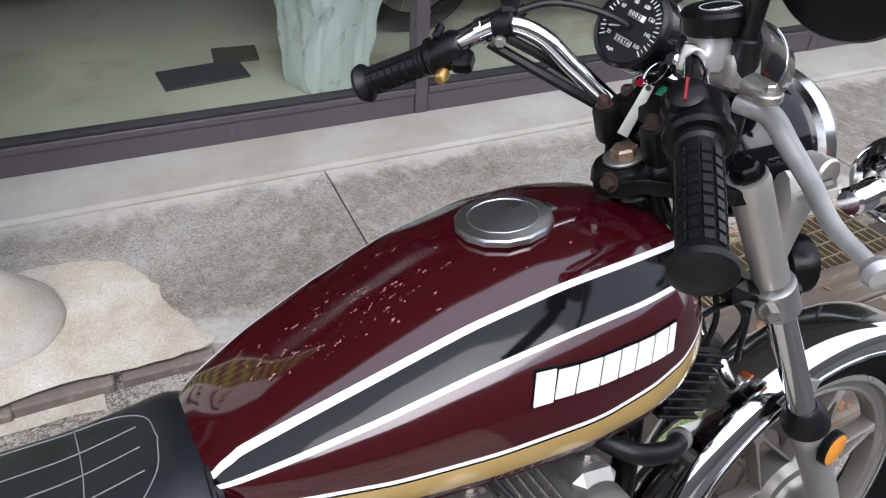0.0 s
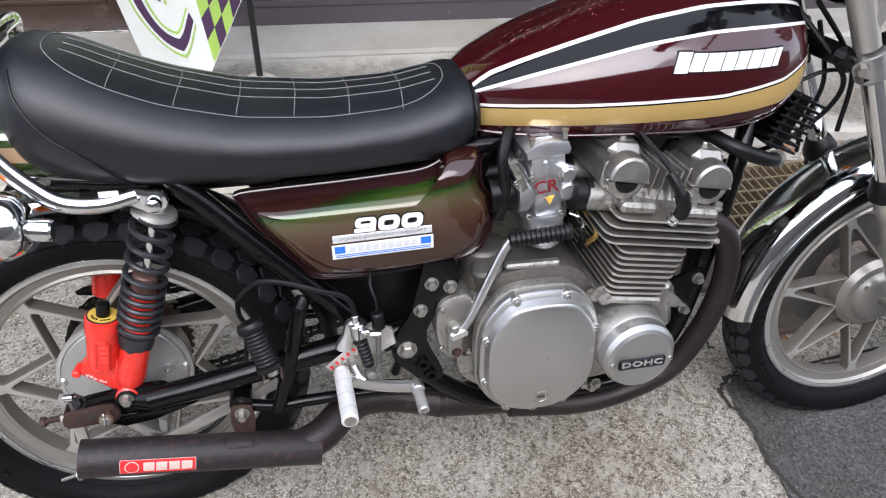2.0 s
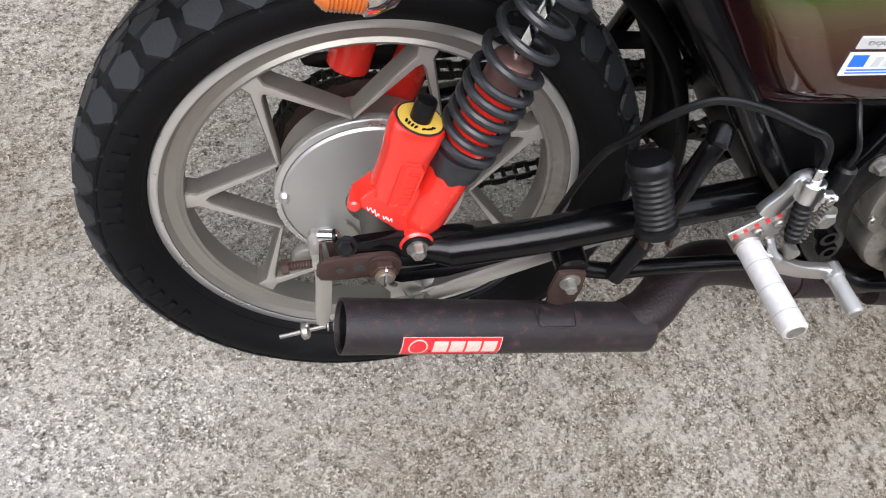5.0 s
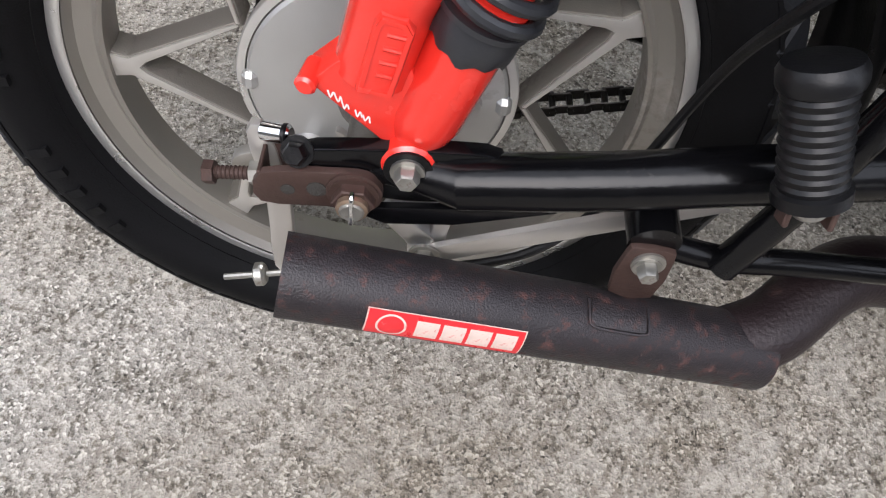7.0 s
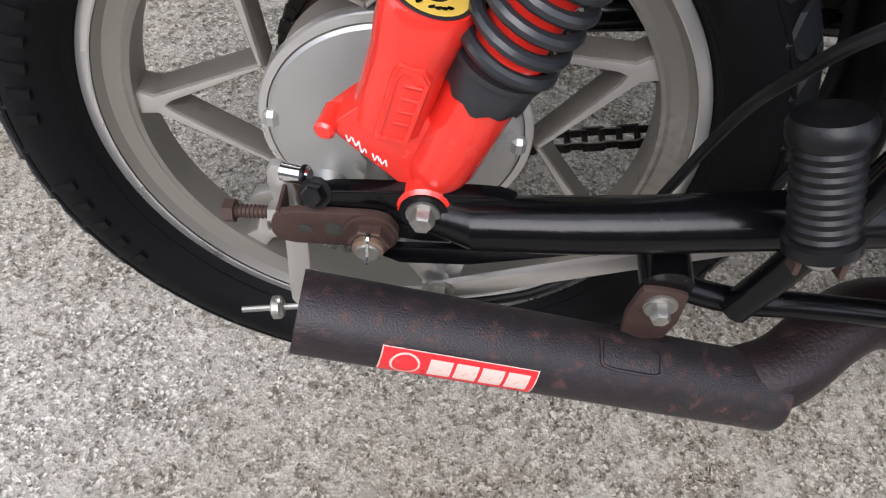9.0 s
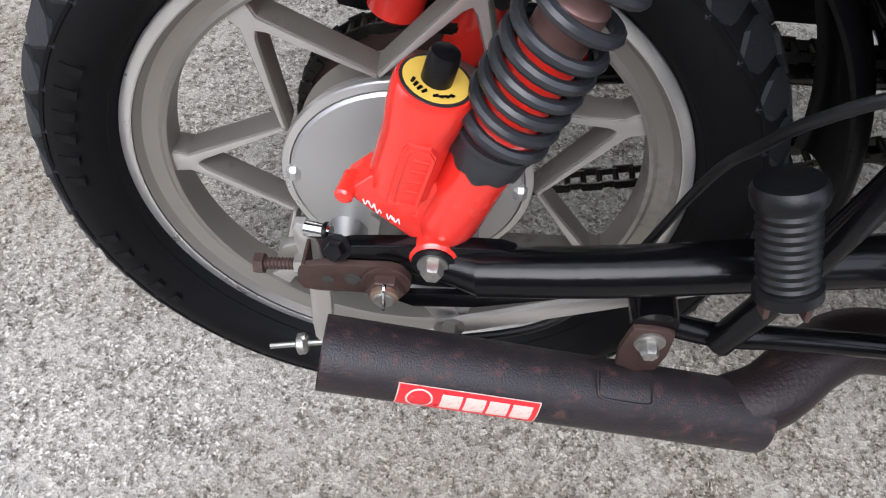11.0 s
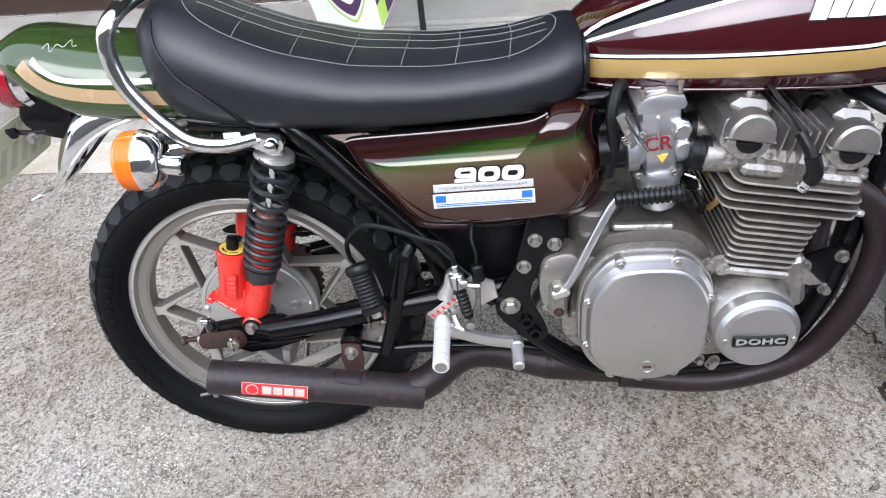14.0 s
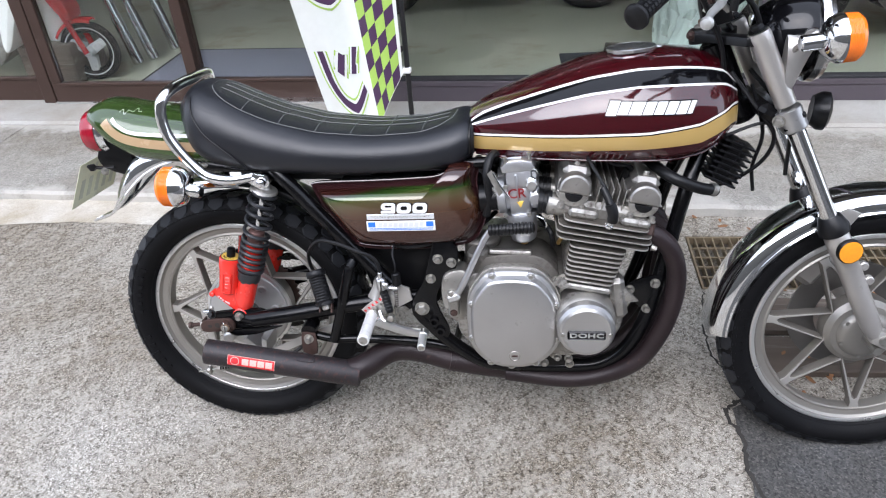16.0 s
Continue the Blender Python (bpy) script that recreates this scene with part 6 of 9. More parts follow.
def wrap(s0, s1, a0, a1, e, bm=None, n=8, m=6):
    bm = bm or bmesh.new()
    g = [[bm.verts.new(on_muf(s0 + (s1 - s0) * i / n, a0 + (a1 - a0) * j / m, e)) for j in range(m + 1)] for i in range(n + 1)]
    for i in range(n):
        for j in range(m):
            bm.faces.new((g[i][j], g[i + 1][j], g[i + 1][j + 1], g[i][j + 1]))
    return bm


st = part("sticker", wrap(0.0624, 0.1796, -13.6, 33.8, 0.0007), M["sticker_worn"], muf, "peeling red and white sticker")
part("sticker_face", wrap(0.0635, 0.1785, -12.5, 32.5, 0.0011), M["sticker_red"], muf)
for k in range(4):
    s0 = 0.0985 + k * 0.0195
    part("sticker_bar", wrap(s0, s0 + 0.0168, -4, 25, 0.0014, None, 3, 4), M["sticker_worn"], muf, "pale worn block of the maker's mark")
bm = bmesh.new()
for i in range(24):
    a, b = 2 * math.pi * i / 24, 2 * math.pi * (i + 1) / 24
    q = [on_muf(0.081 + r * math.cos(t), 10 + r * 1700 * math.sin(t), 0.0015) for r, t in ((0.0095, a), (0.0112, a), (0.0112, b), (0.0095, b))]
    bm.faces.new([bm.verts.new(p) for p in q])
part("sticker_ring", bm, M["sticker_worn"], muf)
# hanger
hg = prism(smooth_poly([(0.222, 0.290), (0.256, 0.286), (0.258, 0.334), (0.252, 0.343), (0.228, 0.345), (0.222, 0.337)], 2), -0.150, -0.145, 0.001)
part("hanger", hg, M["rusty"], muf, "rusty hanger plate")
part("weld_plate", wrap(0.226, 0.270, 56, 88, 0.0010, None, 4, 6), M["muffler"], muf)
weld = [on_muf(s_, a_, 0.0012) for s_, a_ in ((0.224, 92), (0.224, 70), (0.227, 56), (0.246, 53), (0.270, 55), (0.272, 70), (0.272, 92))]
part("weld_bead", tube(weld, 0.0012, 6, 4), M["muffler"], muf)
part("hanger_bolt", hexbolt((0.2395, -0.151, 0.327), (0, -1, 0), 0.0078, 0.010), M["steel"], muf)
part("washer", rod((0.240, -0.149, 0.329), (0.240, -0.152, 0.329), 0.0125, 20), M["steel"], muf)
ex = part("exhaust_link_pipe", tube([(0.338, -0.154, 0.240), (0.372, -0.140, 0.248), (0.412, -0.108, 0.262), (0.450, -0.090, 0.268), (0.51, -0.088, 0.262), (0.60, -0.105, 0.246)], 0.0305, 22, 6), M["header"], bike, "rust-brown exhaust pipe")
part("collector", tube([(0.58, -0.108, 0.250), (0.66, -0.095, 0.236), (0.74, -0.085, 0.226)], (0.028, 0.040), 20, 5), M["header"], ex)
for k, y in enumerate((-0.150, -0.052, 0.052, 0.150)):
    yb = (-0.128, -0.075, -0.03, 0.0)[k]
    p = [(1.020, y, 0.612), (1.052, y * 1.0, 0.600), (1.085, y * 0.99, 0.565), (1.102, y * 0.96, 0.505), (1.098, y * 0.95, 0.430), (1.075, (y + yb) / 2, 0.350), (1.030, (y * 0.4 + yb * 0.6), 0.275), (0.955, yb, 0.228), (0.86, yb, 0.214), (0.72, yb * 0.85 - 0.01, 0.224)]
    part("header_pipe", tube(p, 0.0215, 18, 6), M["header"], ex, "rust-brown header pipe")
    part("header_clamp", lathe((1.024, y, 0.612), (1, 0, -0.3), [(0.034, 0), (0.034, 0.010), (0.026, 0.016)], 20), M["rusty"], ex)
    part("clamp_nut", hexbolt((1.038, y - 0.027, 0.585), (1, -0.3, -0.3), 0.006, 0.010), M["steel"], ex)

# ---- frame ----
fr = part("frame", tube([(1.185, -0.030, 0.83), (1.150, -0.050, 0.76), (1.118, -0.085, 0.68), (1.088, -0.105, 0.56), (1.050, -0.118, 0.40), (1.010, -0.122, 0.31), (0.955, -0.122, 0.262), (0.88, -0.122, 0.248), (0.72, -0.122, 0.247), (0.655, -0.122, 0.262), (0.585, -0.125, 0.315), (0.535, -0.125, 0.372), (0.520, -0.120, 0.42)], 0.0165, 14, 6), M["frame"], bike, "black painted tubular steel frame", sharp=60)
part("frame_tube", tube([(1.185, 0.030, 0.83), (1.150, 0.050, 0.76), (1.118, 0.085, 0.68), (1.088, 0.105, 0.56), (1.050, 0.118, 0.40), (1.010, 0.122, 0.31), (0.955, 0.122, 0.262), (0.72, 0.122, 0.247), (0.585, 0.125, 0.315), (0.520, 0.120, 0.42)], 0.0165, 14, 6), M["frame"], fr)
for s in (-1, 1):
    part("frame_tube", tube([(0.70, s * 0.080, 0.750), (0.55, s * 0.085, 0.746), (0.35, s * 0.090, 0.744), (0.16, s * 0.090, 0.745), (0.02, s * 0.085, 0.757)], 0.0135, 12, 5), M["frame"], fr)
    part("frame_tube", tube([(0.190, s * 0.100, 0.752), (0.225, s * 0.108, 0.720), (0.288, s * 0.113, 0.648), (0.365, s * 0.117, 0.560), (0.448, s * 0.118, 0.464), (0.500, s * 0.116, 0.410)], 0.0170, 14, 5), M["frame"], fr)
    part("frame_tube", tube([(0.625, s * 0.100, 0.735), (0.600, s * 0.110, 0.62), (0.560, s * 0.120, 0.50), (0.530, s * 0.120, 0.40)], 0.0175, 14, 5), M["frame"], fr)
    part("frame_tube", tube([(0.240, s * 0.128, 0.330), (0.300, s * 0.130, 0.318), (0.36, s * 0.128, 0.318), (0.48, s * 0.124, 0.312), (0.58, s * 0.120, 0.295), (0.66, s * 0.120, 0.262)], 0.0105, 12, 5), M["frame"], fr)
    part("frame_tube", tube([(0.300, s * 0.138, 0.318), (0.322, s * 0.136, 0.390), (0.352, s * 0.126, 0.500), (0.358, s * 0.120, 0.515)], 0.0125, 12, 4), M["frame"], fr)
part("frame_tube", rod((0.352, -0.130, 0.508), (0.364, -0.112, 0.524), 0.013, 14, 0.003), M["frame"], fr)
part("peg_lug", tube([(0.240, -0.105, 0.350), (0.240, -0.145, 0.345)], 0.019, 16, 0), M["frame"], fr)
part("steering_head", rod((1.165, 0, 0.985), (1.245, 0, 0.815), 0.030, 24, 0.004), M["frame"], fr)
part("backbone", tube([(1.20, 0, 0.90), (1.05, 0, 0.835), (0.85, 0, 0.80), (0.68, 0, 0.76)], 0.024, 14, 5), M["frame"], fr)
part("swing_pivot_plate", prism(smooth_poly([(0.566, 0.590), (0.612, 0.572), (0.610, 0.516), (0.574, 0.474), (0.560, 0.425), (0.588, 0.352), (0.574, 0.330), (0.538, 0.350), (0.502, 0.392), (0.505, 0.436), (0.532, 0.482), (0.548, 0.540)], 3), -0.140, -0.132, 0.0015), M["frame"], fr, "black frame gusset plate")
for x, z in ((0.552, 0.376), (0.566, 0.350)):
    part("lug_ring", lathe((x, -0.138, z), (0, -1, 0), [(0.0115, 0), (0.0115, 0.010), (0.0065, 0.010), (0.0065, 0.002), (0.0, 0.002)], 18), M["frame"], fr)
for x, z, r in ((0.569, 0.540, 0.0090), (0.600, 0.531, 0.0090), (0.550, 0.490, 0.0090), (0.525, 0.411, 0.0130)):
    part("frame_bolt", hexbolt((x, -0.141, z), (0, -1, 0), r, 0.010), M["steel"], fr)
part("engine_plate", prism(smooth_poly([(0.996, 0.468), (1.052, 0.492), (1.078, 0.486), (1.062, 0.416), (1.045, 0.398), (1.008, 0.436)], 3), -0.128, -0.122, 0.001), M["frame"], fr, "black engine mounting plate")
for x, z in ((1.004, 0.458), (1.060, 0.474), (1.044, 0.410)):
    part("frame_bolt", hexbolt((x, -0.128, z), (0, -1, 0), 0.0085, 0.010), M["steel"], fr)
part("lower_plate", prism([(0.790, 0.300), (0.860, 0.300), (0.885, 0.262), (0.810, 0.256)], -0.142, -0.136, 0.001), M["frame"], fr)
for x, z in ((0.812, 0.268), (0.872, 0.266), (0.835, 0.292)):
    part("frame_bolt", hexbolt((x, -0.142, z), (0, -1, 0), 0.008, 0.009), M["steel"], fr)
# battery box and airbox fill behind the side panels
part("battery_box", box((0.47, 0, 0.635), (0.26, 0.19, 0.17), 0.012), M["black"], bike, "black battery box")
part("battery_tray", prism(smooth_poly([(0.385, 0.55), (0.585, 0.55), (0.590, 0.47), (0.560, 0.40), (0.500, 0.375), (0.455, 0.42), (0.425, 0.49)], 3), -0.085, 0.085, 0.01), M["black"], bike, "black tray and pivot casting under the battery")
part("inner_mudguard", guard(RW, 0.385, radians(5), radians(83), 0.052, 0.020), M["black"], bike, "black inner mudguard")
part("seat_tray", box((0.24, 0, 0.722), (0.36, 0.15, 0.020), 0.004), M["black"], bike, "black seat tray")
part("air_box", box((0.655, 0, 0.69), (0.05, 0.16, 0.07), 0.02), M["black"], bike, "black air box")
part("wiring", tube([(0.42, -0.10, 0.60), (0.47, -0.125, 0.568), (0.55, -0.128, 0.572), (0.63, -0.10, 0.60)], 0.005, 8, 5), M["rubber"], bike, "black wiring loom")
part("wiring", tube([(0.60, -0.04, 0.57), (0.66, -0.09, 0.60), (0.70, -0.05, 0.62)], 0.006, 8, 5), M["rubber"], bike)
# ignition coil with ribs under the tank nose
RF = pose(1.200, -0.060, 0.744, 0, 24, 0)
rect = part("rectifier", box((0, 0, 0), (0.030, 0.060, 0.100), 0.004), M["black"], bike, "black finned rectifier", turn=RF)
for k in range(8):
    part("rectifier_fin", box((0.004, 0, -0.044 + 0.0125 * k), (0.074, 0.074, 0.0048), 0.0012), M["black"], rect, turn=RF)

# ---- side panel ----
PANEL_RIM = [(0.279, -0.094, 0.709), (0.304, -0.093, 0.713), (0.423, -0.091, 0.715), (0.511, -0.089, 0.718), (0.563, -0.087, 0.721), (0.591, -0.085, 0.73), (0.602, -0.082, 0.741), (0.61, -0.08, 0.752), (0.618, -0.08, 0.756), (0.655, -0.08, 0.753), (0.665, -0.081, 0.743), (0.66, -0.087, 0.715), (0.663, -0.093, 0.687), (0.676, -0.097, 0.668), (0.679, -0.103, 0.638), (0.672, -0.109, 0.606), (0.646, -0.114, 0.573), (0.576, -0.116, 0.561), (0.495, -0.118, 0.557), (0.400, -0.118, 0.561), (0.370, -0.117, 0.577), (0.334, -0.11, 0.624), (0.303, -0.103, 0.664)]
PANEL_FACE = [(0.301, -0.115, 0.7), (0.32, -0.114, 0.703), (0.426, -0.112, 0.705), (0.507, -0.111, 0.706), (0.553, -0.11, 0.708), (0.578, -0.108, 0.714), (0.591, -0.104, 0.732), (0.598, -0.1, 0.748), (0.608, -0.098, 0.757), (0.646, -0.098, 0.755), (0.652, -0.099, 0.749), (0.648, -0.106, 0.723), (0.651, -0.111, 0.696), (0.663, -0.115, 0.676), (0.666, -0.121, 0.648), (0.658, -0.127, 0.619), (0.631, -0.131, 0.588), (0.565, -0.134, 0.578), (0.488, -0.136, 0.575), (0.400, -0.136, 0.580), (0.373, -0.134, 0.597), (0.339, -0.127, 0.64), (0.311, -0.12, 0.677)]


def round_loop(loop, n=3):
    return [tuple(p) for p in catmull(loop + loop[:1], n)[:-1]]


rim_, face_ = round_loop(PANEL_RIM), round_loop(PANEL_FACE)
cxs, czs = 0.500, 0.645
rings = [[Vector(p) for p in face_]]
for s, f in ((0.988, 0.20), (0.962, 0.42), (0.918, 0.63), (0.85, 0.81), (0.755, 0.92), (0.63, 0.968), (0.4, 0.993), (0.01, 1.0)):
    rings.append([(cxs + (x - cxs) * s, y * (1 - f) - 0.1545 * f, czs + (z - czs) * s) for x, y, z in face_])
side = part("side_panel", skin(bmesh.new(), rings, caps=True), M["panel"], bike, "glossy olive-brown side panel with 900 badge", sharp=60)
mid = [tuple((Vector(p) * 0.25 + Vector(q) * 0.75)) for p, q in zip(rim_, face_)]
rings = [[(x, y + 0.012, z) for x, y, z in rim_], [Vector(p) for p in rim_], [(x, y - 0.003, z) for x, y, z in rim_]]
rings += [[tuple(Vector(p) * 0.8 + Vector(q) * 0.2 + Vector((0, 0.004, 0))) for p, q in zip(rim_, face_)], mid, [Vector(p) for p in face_]]
part("panel_rim", skin(bmesh.new(), rings, caps=False), M["panel_rim"], side, "dark brown folded panel rim", sharp=60)
part("rim_bead", tube([Vector(p) + Vector((0, -0.002, 0)) for p in rim_ + rim_[:1]], 0.0020, 6, 0), M["panel_rim"], side)


def rounded(cx, cz, w_, h_, r, n=5):
    pts = []
    for sx, sz, a0 in ((1, 1, 0), (-1, 1, 90), (-1, -1, 180), (1, -1, 270)):
        for k in range(n):
            t = radians(a0 + 90 * k / (n - 1))
            pts.append((cx + sx * (w_ / 2 - r) + r * math.cos(t), cz + sz * (h_ / 2 - r) + r * math.sin(t)))
    return [(x + 0.13 * (z - 0.6705), z) for x, z in pts]


for k in range(3):
    cx, cz = 0.4665 + k * 0.0355, 0.6705
    part("badge_shadow", prism(rounded(cx + 0.0008, cz - 0.0008, 0.0355, 0.0275, 0.009), -0.1556, -0.152, 0.0004), M["tank_black"], side)
    if k:
        part("number_badge", ring_plate(rounded(cx, cz, 0.0325, 0.0240, 0.0085), rounded(cx, cz, 0.0150, 0.0100, 0.004), -0.1578, -0.153), M["white"], side, "raised white digit 0")
    else:
        dg = part("number_badge", ring_plate(rounded(cx, cz + 0.0038, 0.0325, 0.0164, 0.0075), rounded(cx, cz + 0.0042, 0.0150, 0.0052, 0.002), -0.1578, -0.153), M["white"], side, "raised white digit 9")
        part("digit_tail", prism(rounded(cx + 0.0117, cz - 0.0050, 0.0090, 0.0140, 0.003), -0.1577, -0.153, 0.0002), M["white"], dg)
        part("digit_foot", prism(rounded(cx - 0.0010, cz - 0.0090, 0.0300, 0.0060, 0.002), -0.1576, -0.153, 0.0002), M["white"], dg)
part("name_strip", box((0.492, -0.1550, 0.6500), (0.152, 0.002, 0.013), 0.0008, (0, -0.8, 0)), M["sticker_silver"], side, "silver badge strip")
bm = words("DOUBLE OVERHEAD CAMSHAFT", 0.0068, 0.0002)
bm.transform(pose(0.492, -0.1563, 0.6500, 0, -0.8, 0) @ Matrix.Diagonal((1.35, 1, 0.85, 1)))
part("strip_letters", bm, M["alloy"], side, "small dark badge lettering")
part("shop_sticker", box((0.492, -0.1550, 0.6280), (0.156, 0.002, 0.024), 0.0006, (0, -0.8, 0)), M["sticker_white"], side, "white and blue sticker")
S1 = pose(0.492, -0.1563, 0.6280, 0, -0.8, 0)
for x, w_ in ((-0.066, 0.016), (0.066, 0.016)):
    part("blue_block", box((x, 0, 0.004), (w_, 0.0006, 0.012)), M["sticker_blue"], side, turn=S1)
for k in range(9):
    part("letter_bar", prism([(-0.052 + k * 0.0118, -0.002), (-0.0435 + k * 0.0118, -0.002), (-0.0415 + k * 0.0118, 0.009), (-0.050 + k * 0.0118, 0.009)], -0.0005, 0.0003, 0.0001), M["sticker_silver"], side, turn=S1)
for z in (-0.0055, -0.0085):
    part("blue_line", box((0, 0, z), (0.146, 0.0006, 0.0013)), M["sticker_blue"], side, turn=S1)

# ---- swing arm and axle ends ----
for s in (-1, 1):
    sw = part("swing_arm", tube([(0.098, s * 0.124, 0.366), (0.20, s * 0.127, 0.385), (0.34, s * 0.121, 0.408), (0.535, s * 0.105, 0.428)], 0.0205, 16, 5), M["frame"], bike, "black painted swing arm", sharp=60)
    part("axle_plate", prism(smooth_poly([(-0.012, 0.378), (0.040, 0.388), (0.085, 0.392), (0.125, 0.390), (0.130, 0.352), (0.090, 0.342), (0.050, 0.340), (-0.006, 0.350)], 3), s * 0.124, s * 0.112, 0.002), M["frame"], sw)
    part("lower_lug", prism([(0.02, 0.336), (0.13, 0.350), (0.17, 0.352), (0.10, 0.328), (0.05, 0.322)], s * 0.132, s * 0.126, 0.001), M["frame"], sw)
for s in (-1, 1):
    part("arm_taper", tube([(0.018, s * 0.112, 0.360), (0.060, s * 0.115, 0.365), (0.104, s * 0.124, 0.3665)], (0.010, 0.0203), 14, 4), M["frame"], bike)
# chain adjuster on the axle: a folded plate round the arm's end, with its bolt
AY = -0.128
ad = part("chain_adjuster", prism(smooth_poly([(-0.036, 0.362), (0.012, 0.369), (0.036, 0.369), (0.047, 0.357), (0.044, 0.340), (0.028, 0.331), (0.008, 0.334), (-0.038, 0.333)], 3), AY - 0.003, AY + 0.003, 0.001), M["rusty"], bike, "rusty chain adjuster plate with two holes")
for x, z, r in ((-0.018, 0.349, 0.0050), (0.002, 0.352, 0.0070)):
    part("hole", lathe((x, AY - 0.0032, z), (0, -1, 0), [(r, 0), (r, 0.0005), (r * 0.9, 0.0006)], 16), M["crack"], ad)
part("folded_end", box((-0.037, AY + 0.013, 0.348), (0.003, 0.030, 0.030), 0.0008), M["rusty"], ad)
part("far_cheek", prism([(-0.036, 0.362), (-0.004, 0.364), (-0.004, 0.340), (-0.036, 0.335)], AY + 0.026, AY + 0.029, 0.0005), M["rusty"], ad)
part("adjuster_bolt", rod((-0.037, AY + 0.010, 0.348), (-0.074, AY + 0.010, 0.344), 0.0046, 12), M["rusty"], ad)
for k in range(8):
    part("thread", lathe((-0.047 - 0.003 * k, AY + 0.010, 0.3470 - 0.00030 * k), (-1, 0, -0.08), [(0.0046, 0), (0.0053, 0.0008), (0.0046, 0.0016)], 12), M["rusty"], ad)
part("adjuster_nut", lathe((-0.0385, AY + 0.010, 0.348), (-1, 0, -0.08), [(0.0088, 0), (0.0088, 0.0075)], 6), M["steel"], ad)
part("adjuster_head", lathe((-0.071, AY + 0.010, 0.3444), (-1, 0, -0.08), [(0.0088, 0), (0.0088, 0.0075)], 6), M["rusty"], ad)
nut = part("axle_nut", lathe((0.028, AY - 0.0035, 0.353), (0, -1, 0), [(0.0195, 0), (0.0195, 0.002), (0.0175, 0.0025), (0.0175, 0.0045)], 28), M["rusty"], bike, "castellated axle nut with split pin")
part("nut_hex", lathe((0.028, AY - 0.007, 0.353), (0, -1, 0), [(0.0150, 0), (0.0150, 0.008), (0.0140, 0.009)], 6), M["rusty"], nut)
part("nut_crown", lathe((0.028, AY - 0.016, 0.353), (0, -1, 0), [(0.0112, 0), (0.0112, 0.004), (0.009, 0.005)], 12), M["rusty_nut"], nut)
part("axle_end", lathe((0.028, AY - 0.018, 0.353), (0, -1, 0), [(0.0088, 0), (0.0088, 0.004), (0.0075, 0.005), (0.0, 0.0048)], 16), M["steel"], nut)
part("split_pin", tube([(0.028, AY - 0.018, 0.369), (0.028, AY - 0.0225, 0.367), (0.028, AY - 0.0242, 0.358), (0.028, AY - 0.0242, 0.346), (0.027, AY - 0.020, 0.339)], 0.0017, 6, 4), M["chrome"], nut)
# black bolt and chrome ferrule above the adjuster
part("pinch_bolt", hexbolt((-0.011, -0.122, 0.378), (-0.1, -0.85, 0.5), 0.0085, 0.010), M["black"], bike, "black pinch bolt")
part("ferrule", rod((-0.040, -0.100, 0.372), (-0.018, -0.106, 0.376), 0.0072, 16, 0.002), M["chrome"], bike, "chrome cable ferrule")
part("ferrule_ring", rod((-0.024, -0.105, 0.375), (-0.020, -0.1055, 0.3755), 0.0080, 16, 0.001), M["black"], bike)
# brake arm, rod and torque link
br = part("brake_arm", prism(smooth_poly([(-0.050, 0.372), (-0.034, 0.372), (-0.024, 0.310), (-0.026, 0.218), (-0.042, 0.216), (-0.042, 0.300)], 3), -0.104, -0.096, 0.002), M["fork"], bike, "alloy rear brake arm")
part("arm_foot", prism(smooth_poly([(-0.064, 0.338), (-0.046, 0.346), (-0.040, 0.330), (-0.050, 0.322), (-0.066, 0.318)], 3), -0.098, -0.088, 0.002), M["wheel"], br)
part("rod_end", tube([(-0.086, -0.108, 0.198), (-0.030, -0.102, 0.206)], 0.0028, 8, 0), M["steel"], br)
part("rod_nut", lathe((-0.050, -0.104, 0.203), (-1, -0.1, -0.15), [(0.0075, 0), (0.0105, 0.003), (0.0105, 0.009), (0.006, 0.011)], 14), M["steel"], br)
part("rod_wing", box((-0.055, -0.1045, 0.202), (0.006, 0.006, 0.030), 0.002, (0, 8, 0)), M["steel"], br)
part("rod_spring", coil((-0.028, -0.102, 0.206), (0.045, -0.100, 0.222), 0.0075, 0.0013, 10, 5, 12), M["steel"], br)
part("torque_link", prism([(0.072, 0.236), (0.092, 0.250), (0.30, 0.345), (0.312, 0.330), (0.10, 0.232), (0.080, 0.226)], -0.094, -0.088, 0.001), M["fork"], bike, "flat alloy brake torque link")
part("torque_bolt", hexbolt((0.083, -0.094, 0.239), (0, -1, 0), 0.0105, 0.012), M["steel"], bike)
part("plate_arm", prism([(0.040, 0.285), (0.052, 0.292), (0.090, 0.252), (0.096, 0.232), (0.078, 0.226)], -0.088, -0.008, 0.003), M["cover"], bike)
part("plate_arm", prism([(0.090, 0.290), (0.104, 0.282), (0.098, 0.236), (0.084, 0.236)], -0.086, -0.008, 0.003), M["cover"], bike)


